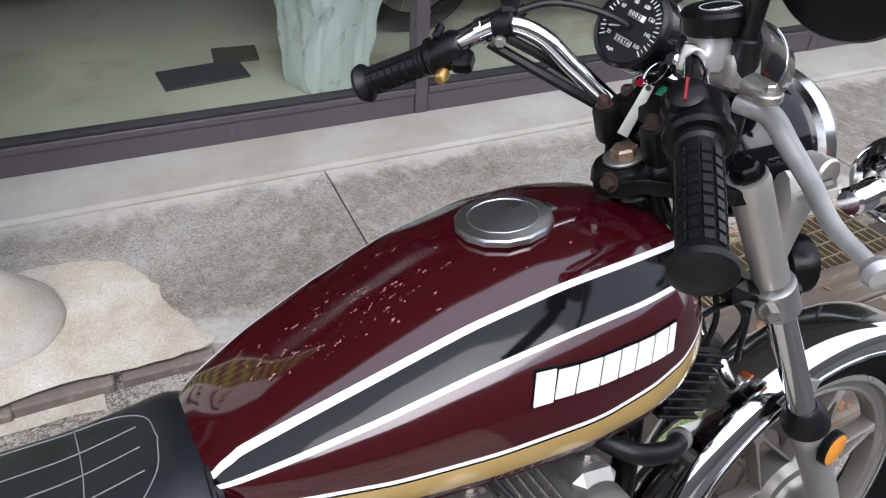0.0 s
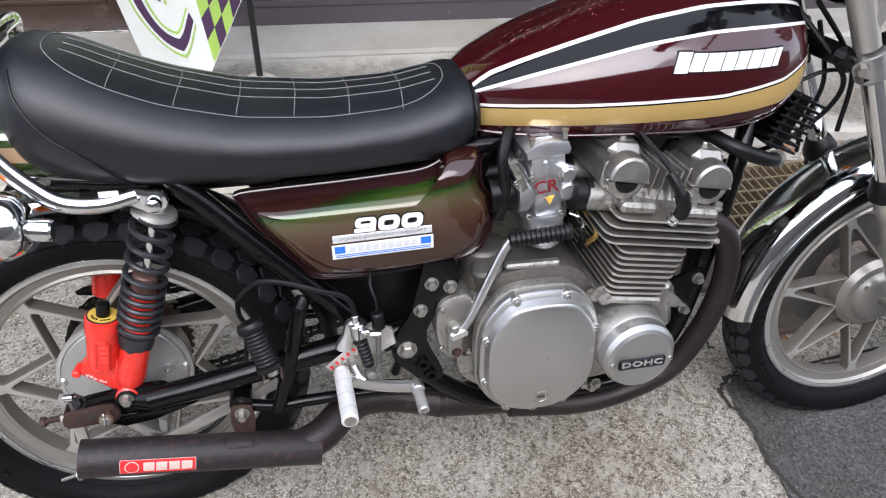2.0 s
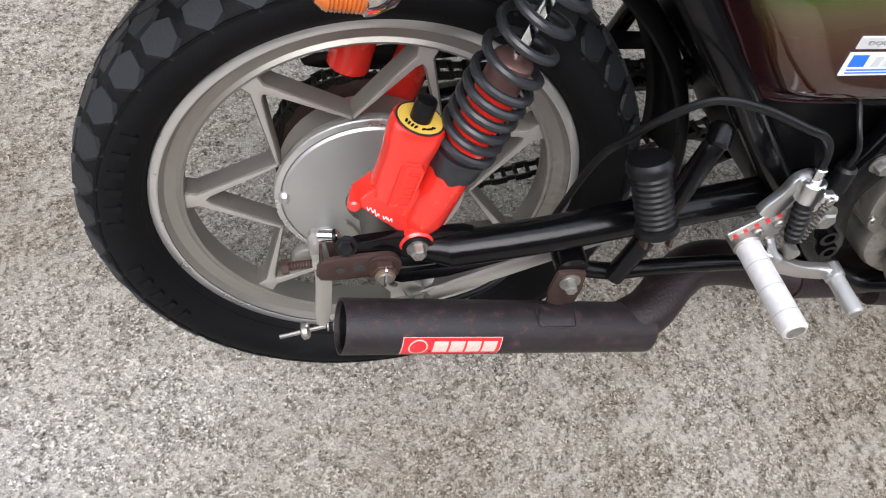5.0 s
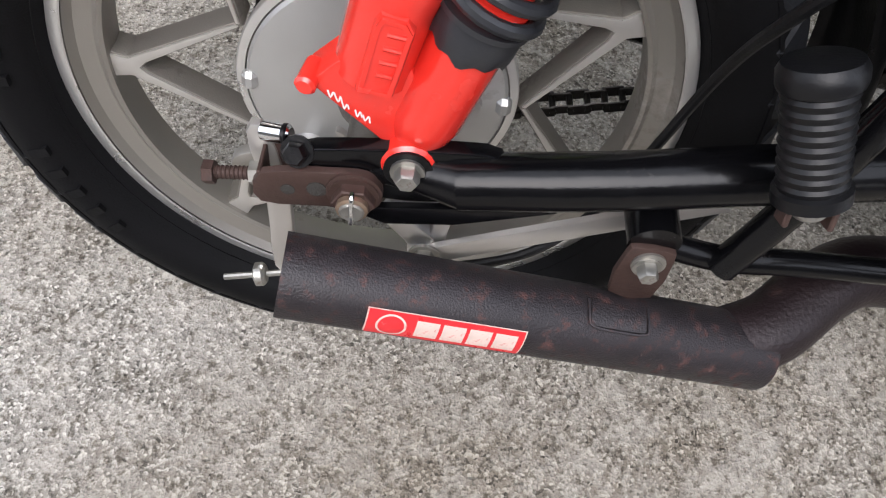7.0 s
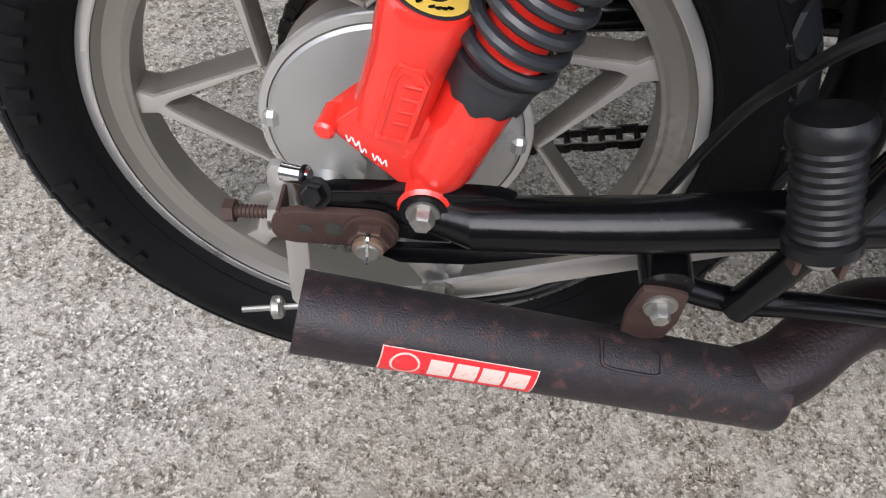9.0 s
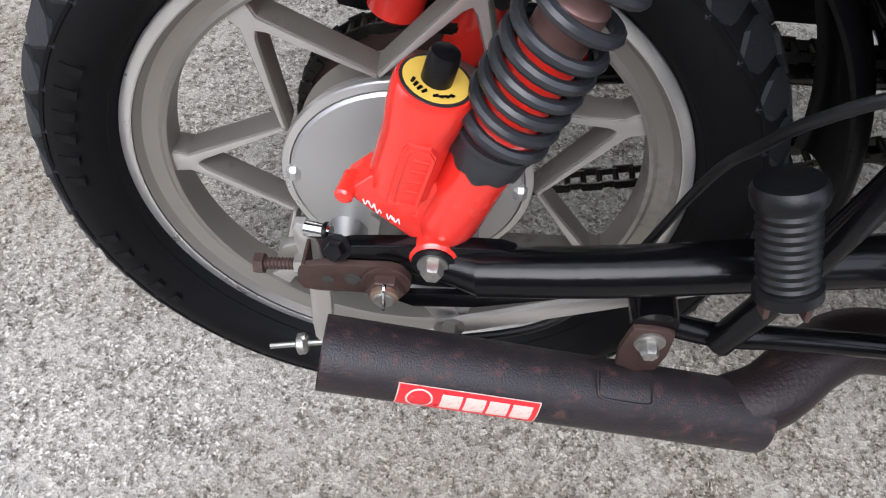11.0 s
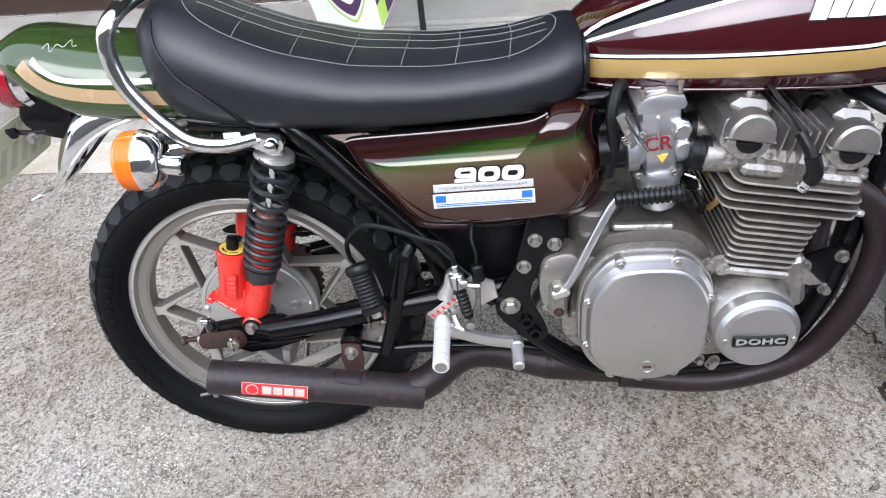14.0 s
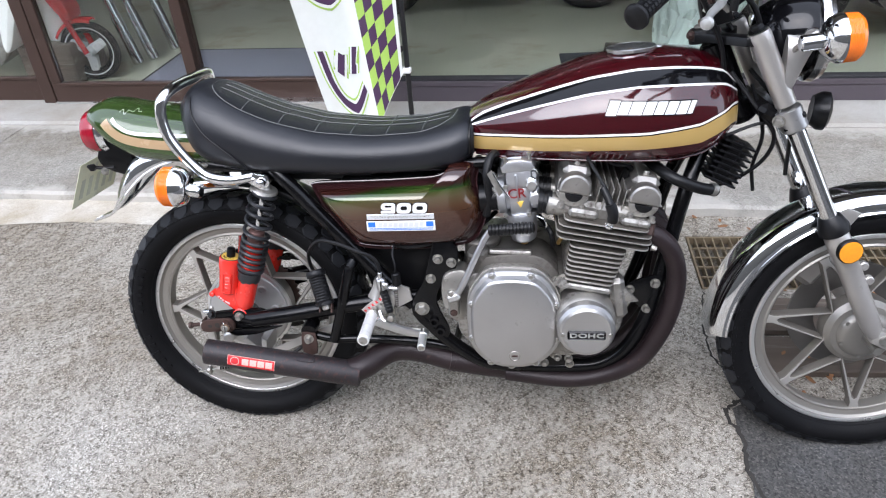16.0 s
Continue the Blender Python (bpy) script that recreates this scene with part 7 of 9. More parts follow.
# ---- shock absorbers ----
def shock(s, detail):
    a, b = Vector((0.063, s * 0.104, 0.377)), Vector((0.173, s * 0.101, 0.722))
    w = (b - a).normalized()
    L_ = (b - a).length
    sh = part("shock_absorber", lathe(a + w * 0.012, w, [(0.018, 0), (0.022, 0.010), (0.0240, 0.020), (0.0240, 0.118), (0.021, 0.121)], 28), M["red"], bike, "red shock absorber with dark spring and side reservoir")
    part("lower_eye", rod(a + Vector((0, -0.023, 0)), a + Vector((0, 0.023, 0)), 0.0185, 20, 0.003), M["red"], sh)
    part("lower_bolt", hexbolt(a + Vector((0, s * 0.0255, 0)), (0, s, 0), 0.0088, 0.010), M["steel"], sh)
    part("bolt_washer", rod(a + Vector((0, s * 0.0232, 0)), a + Vector((0, s * 0.0254, 0)), 0.0165, 20), M["black"], sh)
    part("preload_collar", wavy_collar(a + w * 0.098, w), M["spring"], sh, "black preload collar with chipped paint")
    part("inner_body", lathe(a + w * 0.118, w, [(0.0215, 0), (0.0215, 0.080), (0.019, 0.060)], 24), M["red"], sh)
    part("bump_sleeve", lathe(a + w * 0.198, w, [(0.0195, 0), (0.0195, 0.030), (0.016, 0.034), (0.010, 0.036)], 24), M["brown_rod"], sh)
    part("shaft", rod(a + w * 0.22, b - w * 0.02, 0.0062, 12), M["chrome"], sh)
    part("top_mount", lathe(b, -w, [(0.008, 0.006), (0.016, 0.012), (0.019, 0.018), (0.031, 0.022), (0.033, 0.028), (0.028, 0.032)], 28), M["fork"], sh)
    part("upper_eye", rod(b + Vector((0, -0.018, 0)), b + Vector((0, 0.018, 0)), 0.0135, 20, 0.003), M["black"], sh)
    part("upper_nut", lathe(b + Vector((0, s * 0.0265, 0.003)), (0, s, 0), [(0.012, 0), (0.012, 0.006), (0.010, 0.012), (0.006, 0.015), (0.0, 0.016)], 12), M["chrome"], sh, "chrome dome nut")
    lo, mid_, hi = a + w * 0.122, a + w * 0.212, b - w * 0.028
    part("spring", tube_coil(lo, mid_, hi, 0.0295, 0.0047, 6.0, 4.6), M["spring"], sh, "dark grey dual-rate coil spring")
    if not detail:
        part("reservoir", lathe(a + Vector((-0.055, 0, 0.06)), (0.2, 0, 1), [(0.020, 0), (0.026, 0.006), (0.026, 0.098), (0.020, 0.104)], 28), M["red"], sh)
        return
    # reservoir beside the body, joined by a web
    r0, rw = Vector((0.034, s * 0.100, 0.431)), Vector((0.215, 0, 0.976)).normalized()
    res = part("reservoir", lathe(r0, rw, [(0.018, 0), (0.0245, 0.006), (0.0255, 0.060), (0.0272, 0.072), (0.0276, 0.094), (0.0258, 0.098), (0.0225, 0.0985)], 32), M["red"], sh, "red gas reservoir with yellow cap")
    part("cap_label", lathe(r0 + rw * 0.0985, rw, [(0.0222, 0), (0.0220, 0.0012), (0.0, 0.0014)], 32), M["yellow"], sh, "yellow ring label")
    part("cap_rim", lathe(r0 + rw * 0.096, rw, [(0.0222, 0), (0.0242, 0.001), (0.0242, 0.0035), (0.0222, 0.0035)], 32, closed=True), M["spring"], sh)
    part("valve_cap", lathe(r0 + rw * 0.0995, rw, [(0.0105, 0), (0.0105, 0.018), (0.0095, 0.022), (0.005, 0.0235), (0.0, 0.024)], 20), M["black"], sh, "black rubber valve cap")
    for k in range(9):
        t = radians(140 + k * 13)
        if k in (4,):
            continue
        _, sd_, up2 = basis(rw)
        q = r0 + rw * 0.1002 + (math.cos(t) * sd_ + math.sin(t) * up2) * 0.0165
        part("label_mark", box(q, (0.004, 0.0022, 0.0008), 0, (0, 17, math.degrees(t))), M["tank_black"], sh)
    web = [(-0.004, 0.431), (0.006, 0.421), (0.044, 0.386), (0.064, 0.380), (0.095, 0.438), (0.080, 0.446), (0.062, 0.446), (0.056, 0.463), (0.034, 0.463), (0.014, 0.449)]
    part("web", prism(web, s * 0.114, s * 0.086, 0.004), M["red"], sh)
    part("web_tip", rod((0.000, s * 0.095, 0.432), (-0.005, s * 0.119, 0.431), 0.0072, 12, 0.002), M["red"], sh)
    # raised panel with a sunk emblem on the reservoir's side
    panel_ = [(0.027, 0.441), (0.050, 0.438), (0.0605, 0.486), (0.056, 0.494), (0.041, 0.497), (0.037, 0.490)]
    part("boss_panel", prism(panel_, s * 0.1285, s * 0.112, 0.0025), M["red"], sh)
    well = inset(panel_, 0.0042)
    part("boss_rim", ring_plate(inset(panel_, 0.0016), well, s * 0.1302, s * 0.1275), M["red"], sh)
    for (x0, z0), (x1, z1) in (((0.0395, 0.4560), (0.0490, 0.4545)), ((0.0410, 0.4655), (0.0515, 0.4640)), ((0.0430, 0.4750), (0.0535, 0.4735)), ((0.0450, 0.4845), (0.0555, 0.4830))):
        part("boss_rib", rod((x0, s * 0.1292, z0), (x1, s * 0.1292, z1), 0.0015, 6), M["red"], sh)
    for k, (x, z) in enumerate(((0.009, 0.4225), (0.0135, 0.4190), (0.0175, 0.4140), (0.026, 0.4085), (0.0315, 0.4050))):
        j = [0.0016 * noise.noise((k * 3.7, q, 1)) for q in range(6)]
        part("pen_mark", tube([(x + j[0], s * 0.1142, z + 0.0045 + j[1]), (x + 0.0016 + j[2], s * 0.1142, z - 0.001 + j[3]), (x + 0.0034, s * 0.1142, z + 0.0035 + j[4]), (x + 0.0046 + j[5], s * 0.1142, z - 0.0005 * k)], 0.0006, 5, 3), M["sticker_white"], sh)
    part("link_tube", rod((0.066, s * 0.104, 0.442), (0.080, s * 0.104, 0.488), 0.006, 10), M["cover"], sh)


def wavy_collar(at, w):
    w, sd_, up2 = basis(w)
    rings = []
    for r, h, amp in ((0.0245, 0.0, 0), (0.0268, 0.001, 1), (0.0278, 0.006, 1), (0.0278, 0.014, 0), (0.0268, 0.018, 0), (0.0300, 0.0195, 0), (0.0300, 0.023, 0), (0.022, 0.024, 0)):
        ring = []
        for k in range(48):
            t = 2 * math.pi * k / 48
            ring.append(at + w * (h - amp * (0.0035 + 0.0035 * math.sin(7 * t) * math.sin(3 * t + 1))) + r * (math.cos(t) * sd_ + math.sin(t) * up2))
        rings.append(ring)
    return skin(bmesh.new(), rings)


def tube_coil(lo, mid_, hi, R, r, n1, n2):
    w, sd_, up2 = basis(hi - lo)
    pts = []
    N = int((n1 + n2) * 22)
    for i in range(N + 1):
        t = (n1 + n2) * i / N
        p = lo + (mid_ - lo) * (t / n1) if t < n1 else mid_ + (hi - mid_) * ((t - n1) / n2)
        pts.append(p + R * (math.cos(2 * math.pi * t) * sd_ + math.sin(2 * math.pi * t) * up2))
    return tube(pts, r, 9, 0)


shock(-1, True)
shock(1, False)

# ---- passenger peg, rear set, brake pedal ----
pg0, pgw = Vector((0.300, -0.172, 0.435)), Vector((-0.020, 0.024, 0.062)).normalized()
prof = [(0.011, -0.002), (0.0225, 0.0), (0.0225, 0.008)]
for i in range(9):
    prof += [(0.0195, 0.0095 + i * 0.0066), (0.0205, 0.0125 + i * 0.0066), (0.0192, 0.0150 + i * 0.0066)]
prof += [(0.0225, 0.070), (0.0235, 0.073), (0.0235, 0.080), (0.021, 0.0845), (0.0, 0.087)]
pg = part("passenger_peg", lathe(pg0, pgw, prof, 28), M["rubber"], bike, "folded ribbed black rubber passenger peg", sharp=30)
part("peg_core", rod(pg0 - pgw * 0.012, pg0 + pgw * 0.005, 0.010, 14, 0.002), M["steel"], pg)
for d in (-0.014, 0.014):
    part("peg_fork", box(pg0 - pgw * 0.006 + Vector((d, 0, 0)), (0.004, 0.014, 0.024), 0.001, (-20, 0, 0)), M["rusty"], pg)
rs = part("rear_set", prism([(0.395, 0.415), (0.455, 0.470), (0.470, 0.458), (0.462, 0.425), (0.420, 0.395)], -0.170, -0.160, 0.002), M["fork"], bike, "alloy rear set footrest bracket with red label")
part("hanger_plate", prism([(0.430, 0.455), (0.465, 0.485), (0.500, 0.470), (0.505, 0.440), (0.470, 0.420)], -0.156, -0.149, 0.002), M["fork"], rs)
part("label_plate", box((0.415, -0.1715, 0.4365), (0.062, 0.002, 0.017), 0.0005, (0, -40, 0)), M["fork"], rs)
for k in range(5):
    part("label_bar", box((0.396 + 0.0092 * k, -0.1732, 0.4205 + 0.0077 * k), (0.0042, 0.001, 0.0070), 0, (0, -40, 0)), M["sticker_red"], rs)
# foot peg
p0, p1 = Vector((0.411, -0.172, 0.412)), Vector((0.413, -0.290, 0.409))
peg = part("foot_peg", rod(p0, p1, 0.0135, 24, 0.002), M["peg_white"], rs, "knurled alloy foot peg, worn white")
part("peg_collar", rod(p0 + (p0 - p1).normalized() * 0.012, p0 + (p1 - p0).normalized() * 0.010, 0.0155, 20, 0.002), M["alloy"], rs)
part("peg_bore", lathe(p1, p1 - p0, [(0.0095, -0.0002), (0.0095, 0.0004), (0.0, 0.0005)], 20), M["alloy"], rs)
for k in range(3):
    q = p0 + (p1 - p0) * (0.30 + 0.26 * k)
    part("peg_groove", lathe(q, p1 - p0, [(0.01352, 0), (0.01362, 0.0003), (0.01362, 0.0010), (0.01352, 0.0012)], 24), M["worn_alloy"], rs)
# brake pedal with its toe piece
pd = part("brake_pedal", prism(smooth_poly([(0.412, 0.398), (0.420, 0.412), (0.440, 0.408), (0.486, 0.388), (0.530, 0.380), (0.541, 0.370), (0.532, 0.362), (0.484, 0.370), (0.434, 0.388)], 3), -0.196, -0.186, 0.002), M["machined"], bike, "polished alloy rear brake pedal")
part("toe_piece", rod((0.532, -0.192, 0.371), (0.534, -0.247, 0.366), 0.0095, 18, 0.002), M["worn_alloy"], pd)
part("toe_collar", rod((0.532, -0.182, 0.372), (0.533, -0.202, 0.370), 0.0115, 18, 0.002), M["machined"], pd)
part("toe_bore", lathe((0.534, -0.247, 0.366), (0.04, -1, -0.1), [(0.0065, 0), (0.0065, 0.0006), (0.0, 0.0007)], 16), M["alloy"], pd)
# brake cylinder / cable end on the rear set
part("clamp_hook", prism(smooth_poly([(0.405, 0.458), (0.418, 0.484), (0.424, 0.505), (0.438, 0.512), (0.448, 0.506), (0.440, 0.492), (0.434, 0.470), (0.426, 0.450)], 3), -0.176, -0.166, 0.002), M["machined"], rs)
part("cable_clamp", rod((0.443, -0.180, 0.482), (0.440, -0.179, 0.508), 0.0125, 20, 0.002), M["machined"], rs)
part("clamp_split", box((0.442, -0.193, 0.495), (0.0025, 0.004, 0.026)), M["crack"], rs)
part("clamp_ear", box((0.452, -0.192, 0.497), (0.014, 0.010, 0.012), 0.002), M["machined"], rs)
part("ear_screw", capscrew((0.452, -0.197, 0.497), (0, -1, 0), 0.0045, 0.004), M["steel"], rs)
part("adjuster_barrel", rod((0.440, -0.179, 0.508), (0.439, -0.1785, 0.524), 0.0062, 12, 0.001), M["chrome"], rs)
part("clamp_arm", box((0.462, -0.180, 0.485), (0.034, 0.012, 0.008), 0.003, (0, 6, 0)), M["machined"], rs)
part("boot", tube([(0.444, -0.181, 0.482), (0.456, -0.184, 0.425)], 0.0085, 12, 0), M["rubber"], rs)
for k in range(6):
    part("boot_rib", lathe((0.4455 + 0.0016 * k, -0.1812 - 0.0005 * k, 0.474 - 0.0076 * k), (0.2, 0, -1), [(0.0085, 0), (0.0102, 0.0018), (0.0085, 0.0036)], 14), M["rubber"], rs)
part("rod_joint", lathe((0.458, -0.190, 0.412), (0, -1, 0), [(0.008, -0.006), (0.008, 0.006), (0.004, 0.008)], 12), M["steel"], rs)
part("return_spring", coil((0.474, -0.180, 0.478), (0.472, -0.180, 0.418), 0.0040, 0.0010, 11, 5, 10), M["dull"], rs)
part("small_lever", tube([(0.431, -0.180, 0.425), (0.438, -0.190, 0.410), (0.446, -0.194, 0.404)], 0.005, 8, 4), M["machined"], rs)
for x, z in ((0.438, 0.440), (0.454, 0.425), (0.418, 0.428)):
    part("cap_screw", capscrew((x, -0.171, z), (0, -1, 0), 0.0065, 0.007), M["steel"], rs)
part("brake_cable", tube([(0.439, -0.1785, 0.522), (0.435, -0.177, 0.545), (0.420, -0.177, 0.563), (0.392, -0.180, 0.576), (0.345, -0.172, 0.592), (0.300, -0.163, 0.595), (0.268, -0.146, 0.560), (0.259, -0.118, 0.511), (0.262, -0.086, 0.465), (0.258, -0.068, 0.415), (0.243, -0.062, 0.345), (0.211, -0.074, 0.280), (0.160, -0.092, 0.245), (0.060, -0.102, 0.222), (-0.028, -0.102, 0.206)], 0.0042, 10, 6), M["rubber"], bike, "black brake cable looping over the swing arm")
part("switch", rod((0.476, -0.174, 0.488), (0.474, -0.173, 0.520), 0.0105, 16, 0.003), M["black"], bike, "black brake light switch")
part("switch_wire", tube([(0.474, -0.173, 0.518), (0.474, -0.172, 0.540), (0.468, -0.160, 0.562), (0.472, -0.130, 0.585)], 0.0026, 8, 4), M["rubber"], bike)

# ---- front end ----
LEG_TOP, LEG_LOW = Vector((1.229, 0, 1.014)), Vector((1.560, 0, 0.335))
LW = (LEG_LOW - LEG_TOP).normalized()


def along(z):
    return LEG_TOP + (LEG_LOW - LEG_TOP) * ((LEG_TOP.z - z) / (LEG_TOP.z - LEG_LOW.z))


for s in (-1, 1):
    o = Vector((0, s * 0.098, 0))
    leg = part("fork_leg", rod(along(0.86) + o, along(0.56) + o, 0.0185, 24), M["chrome"], bike, "chrome fork stanchion with alloy slider", sharp=50)
    part("slider", lathe(along(0.585) + o, LW, [(0.023, 0), (0.0265, 0.006), (0.0265, 0.040), (0.0245, 0.048), (0.0240, 0.190), (0.0225, 0.255), (0.016, 0.285), (0.0, 0.287)], 28), M["fork"], leg, "dull grey alloy fork slider")
    part("dust_boot", lathe(along(0.625) + o, LW, [(0.0200, 0), (0.0235, 0.004), (0.0300, 0.022), (0.0330, 0.030), (0.0330, 0.042), (0.0270, 0.046)], 28), M["rubber"], leg, "black rubber dust boot")
    part("axle_clamp", box(along(0.325) + o + Vector((0.018, 0, -0.004)), (0.058, 0.032, 0.042), 0.010, (0, 25, 0), seg=2), M["fork"], leg)
    part("clamp_nut", hexbolt(along(0.325) + o + Vector((0.034, s * 0.016, 0.010)), (0, s, 0), 0.007, 0.009), M["steel"], leg)
    part("axle_end", lathe(along(0.33) + o + Vector((0.018, s * 0.012, -0.008)), (0, s, 0), [(0.013, 0), (0.013, 0.010), (0.008, 0.011)], 16), M["steel"], leg)
    for z in (0.505, 0.470):
        part("caliper_lug", rod(along(z) + o + Vector((0.032, -0.008 * s, 0.0)), along(z) + o + Vector((0.032, 0.008 * s, 0.0)), 0.0105, 14, 0.002), M["fork"], leg)
        part("lug_web", box(along(z) + o + Vector((0.018, 0, 0)), (0.03, 0.012, 0.014), 0.003), M["fork"], leg)
    part("lower_clamp", lathe(along(0.862) + o, LW, [(0.0225, 0), (0.0265, 0.002), (0.0270, 0.046), (0.0245, 0.050)], 28), M["cover"], leg, "silver lower fork clamp")
    part("clamp_bolt", hexbolt(along(0.838) + o + Vector((-0.028, -0.014, 0)), (-0.5, -1, -0.1), 0.010, 0.014), M["steel"], leg)
    # cast cover with the headlamp arm
    part("fork_cover", lathe(along(1.006) + o, LW, [(0.0215, -0.010), (0.0232, 0.000), (0.0226, 0.010), (0.0212, 0.12), (0.0210, 0.152)], 28), M["fork"], leg, "cast alloy headlamp ear")
    rings = []
    for f in np.linspace(0, 1, 8):
        c0 = along(0.968 - 0.045 * (1 - f)) + o + Vector((0.012 + 0.072 * f, s * 0.004 * f, 0.030 * f))
        hh, ww = 0.066 * (1 - f) ** 1.3 + 0.019, 0.020 - 0.006 * f
        rings.append([c0 + Vector((-0.35 * hh * math.sin(t) * 0, ww * math.cos(t), hh * math.sin(t))) for t in np.linspace(0, 2 * math.pi, 17)[:-1]])
    part("lamp_ear", skin(bmesh.new(), rings), M["fork"], leg)
    part("ear_boss", rod(along(0.968) + o + Vector((0.086, -0.018, 0.030)), along(0.968) + o + Vector((0.086, 0.018, 0.030)), 0.018, 20, 0.003), M["fork"], leg)
    part("fork_cap", hexbolt(LEG_TOP + o + Vector((-0.001, 0, 0.004)), -LW, 0.0135, 0.010), M["black"], leg)
    rf = part("reflector_rim", lathe(along(0.553) + o + Vector((0.008, s * 0.026, 0.0)), (0.12, s, 0), [(0.0275, 0), (0.0275, 0.010), (0.0255, 0.012)], 32), M["black"], leg)
    part("reflector", lathe(along(0.553) + o + Vector((0.0092, s * 0.036, 0.0)), (0.12, s, 0), [(0.0255, 0), (0.0250, 0.002), (0.0, 0.005)], 32), M["reflector"], leg, "round amber reflector")
part("front_axle", rod((FW.x, -0.11, FW.z), (FW.x, 0.11, FW.z), 0.010, 16), M["steel"], bike)
yk = [(1.108, 0.0), (1.114, 0.026), (1.140, 0.036), (1.198, 0.108), (1.224, 0.112), (1.232, 0.088), (1.205, 0.050), (1.180, 0.022), (1.176, 0.0)]
part("upper_yoke", prism(yk + [(x, -y) for x, y in reversed(yk[1:-1])], 0, 0.018, 0.004), M["black"], bike, "black upper fork yoke", turn=pose(0.008, 0, 1.006, -90, 0, 0))
part("lower_yoke", box((1.285, 0, 0.845), (0.075, 0.20, 0.034), 0.012, (0, 25, 0)), M["black"], bike, "black lower fork yoke")
part("caliper", box((FW.x - 0.105, 0.085, FW.z + 0.135), (0.075, 0.055, 0.10), 0.014, (0, 35, 0)), M["fork"], bike, "alloy brake caliper")
part("headlamp", lathe((1.266, 0, 0.996), (1, 0, -0.03), [(0.020, -0.025), (0.055, -0.012), (0.078, 0.020), (0.086, 0.060), (0.088, 0.085), (0.086, 0.090)], 40), M["tank_black"], bike, "round black headlamp shell with chrome ring", sharp=50)
part("headlamp_ring", lathe((1.349, 0, 0.993), (1, 0, -0.03), [(0.087, 0), (0.096, 0.004), (0.098, 0.018), (0.092, 0.030), (0.084, 0.032), (0.083, 0.012)], 48, closed=True), M["old_chrome"], bike, "chrome headlamp ring")
part("headlamp_glass", lathe((1.353, 0, 0.993), (1, 0, -0.03), [(0.084, 0.024), (0.055, 0.034), (0.0, 0.038)], 40), M["cover"], bike, "headlamp glass")
part("horn", lathe((1.380, -0.058, 0.845), (1, -0.2, -0.1), [(0.030, -0.016), (0.040, 0), (0.040, 0.014), (0.030, 0.020), (0.012, 0.024)], 24), M["black"], bike, "black horn")
part("horn_block", box((1.318, -0.100, 0.835), (0.030, 0.036, 0.052), 0.006, (0, 20, 0)), M["black"], bike)

# handlebar: rises from the clamps, then turns out and back
hbar = [(1.172, 0.0, 1.060), (1.170, 0.045, 1.060), (1.156, 0.064, 1.076), (1.129, 0.083, 1.106), (1.100, 0.102, 1.138), (1.066, 0.122, 1.152), (1.036, 0.150, 1.136), (1.006, 0.190, 1.108), (0.950, 0.262, 1.070)]
rbar = [(1.172, 0.0, 1.060), (1.172, -0.045, 1.060), (1.160, -0.066, 1.082), (1.145, -0.085, 1.115), (1.125, -0.107, 1.147), (1.098, -0.135, 1.158), (1.068, -0.171, 1.143), (1.040, -0.206, 1.122), (0.976, -0.284, 1.082)]
handle = part("handlebar", tube([*reversed(rbar), *hbar[1:]], 0.0110, 16, 6), M["chrome"], bike, "bent chrome handlebar", sharp=60)


def grip(end, inner, label):
    end, inner = Vector(end), Vector(inner)
    w = (inner - end).normalized()
    L_ = (inner - end).length
    g = part("grip", lathe(end, w, [(0.006, -0.002), (0.018, 0.0), (0.0235, 0.004), (0.0245, 0.009), (0.0185, 0.016), (0.0160, 0.020), (0.0160, L_ - 0.008), (0.0185, L_ - 0.005), (0.0185, L_)], 28), M["rubber"], handle, label)
    _, sd_, up2 = basis(w)
    bm = bmesh.new()
    rows_n = int((L_ - 0.03) / 0.0105)
    for i in range(rows_n):
        for k in range(11):
            t0 = 2 * math.pi * (k + 0.06) / 11
            t1 = 2 * math.pi * (k + 0.94) / 11
            h0, h1 = 0.020 + i * 0.0105 + 0.0007, 0.020 + (i + 1) * 0.0105 - 0.0007
            lo = [end + w * h + (math.cos(t) * sd_ + math.sin(t) * up2) * 0.0155 for h, t in ((h0, t0), (h0, t1), (h1, t1), (h1, t0))]
            dt = (t1 - t0) * 0.12
            hi = [end + w * h + (math.cos(t) * sd_ + math.sin(t) * up2) * 0.0180 for h, t in ((h0 + 0.001, t0 + dt), (h0 + 0.001, t1 - dt), (h1 - 0.001, t1 - dt), (h1 - 0.001, t0 + dt))]
            skin(bm, [lo, hi])
    part("grip_texture", bm, M["rubber"], g, "raised grip blocks")["kind"] = "stuff"
    return g


grip((0.962, -0.300, 1.074), (1.040, -0.206, 1.122), "black rubber throttle grip with raised blocks")
grip((0.943, 0.266, 1.068), (1.004, 0.190, 1.108), "black rubber clutch grip with raised blocks")
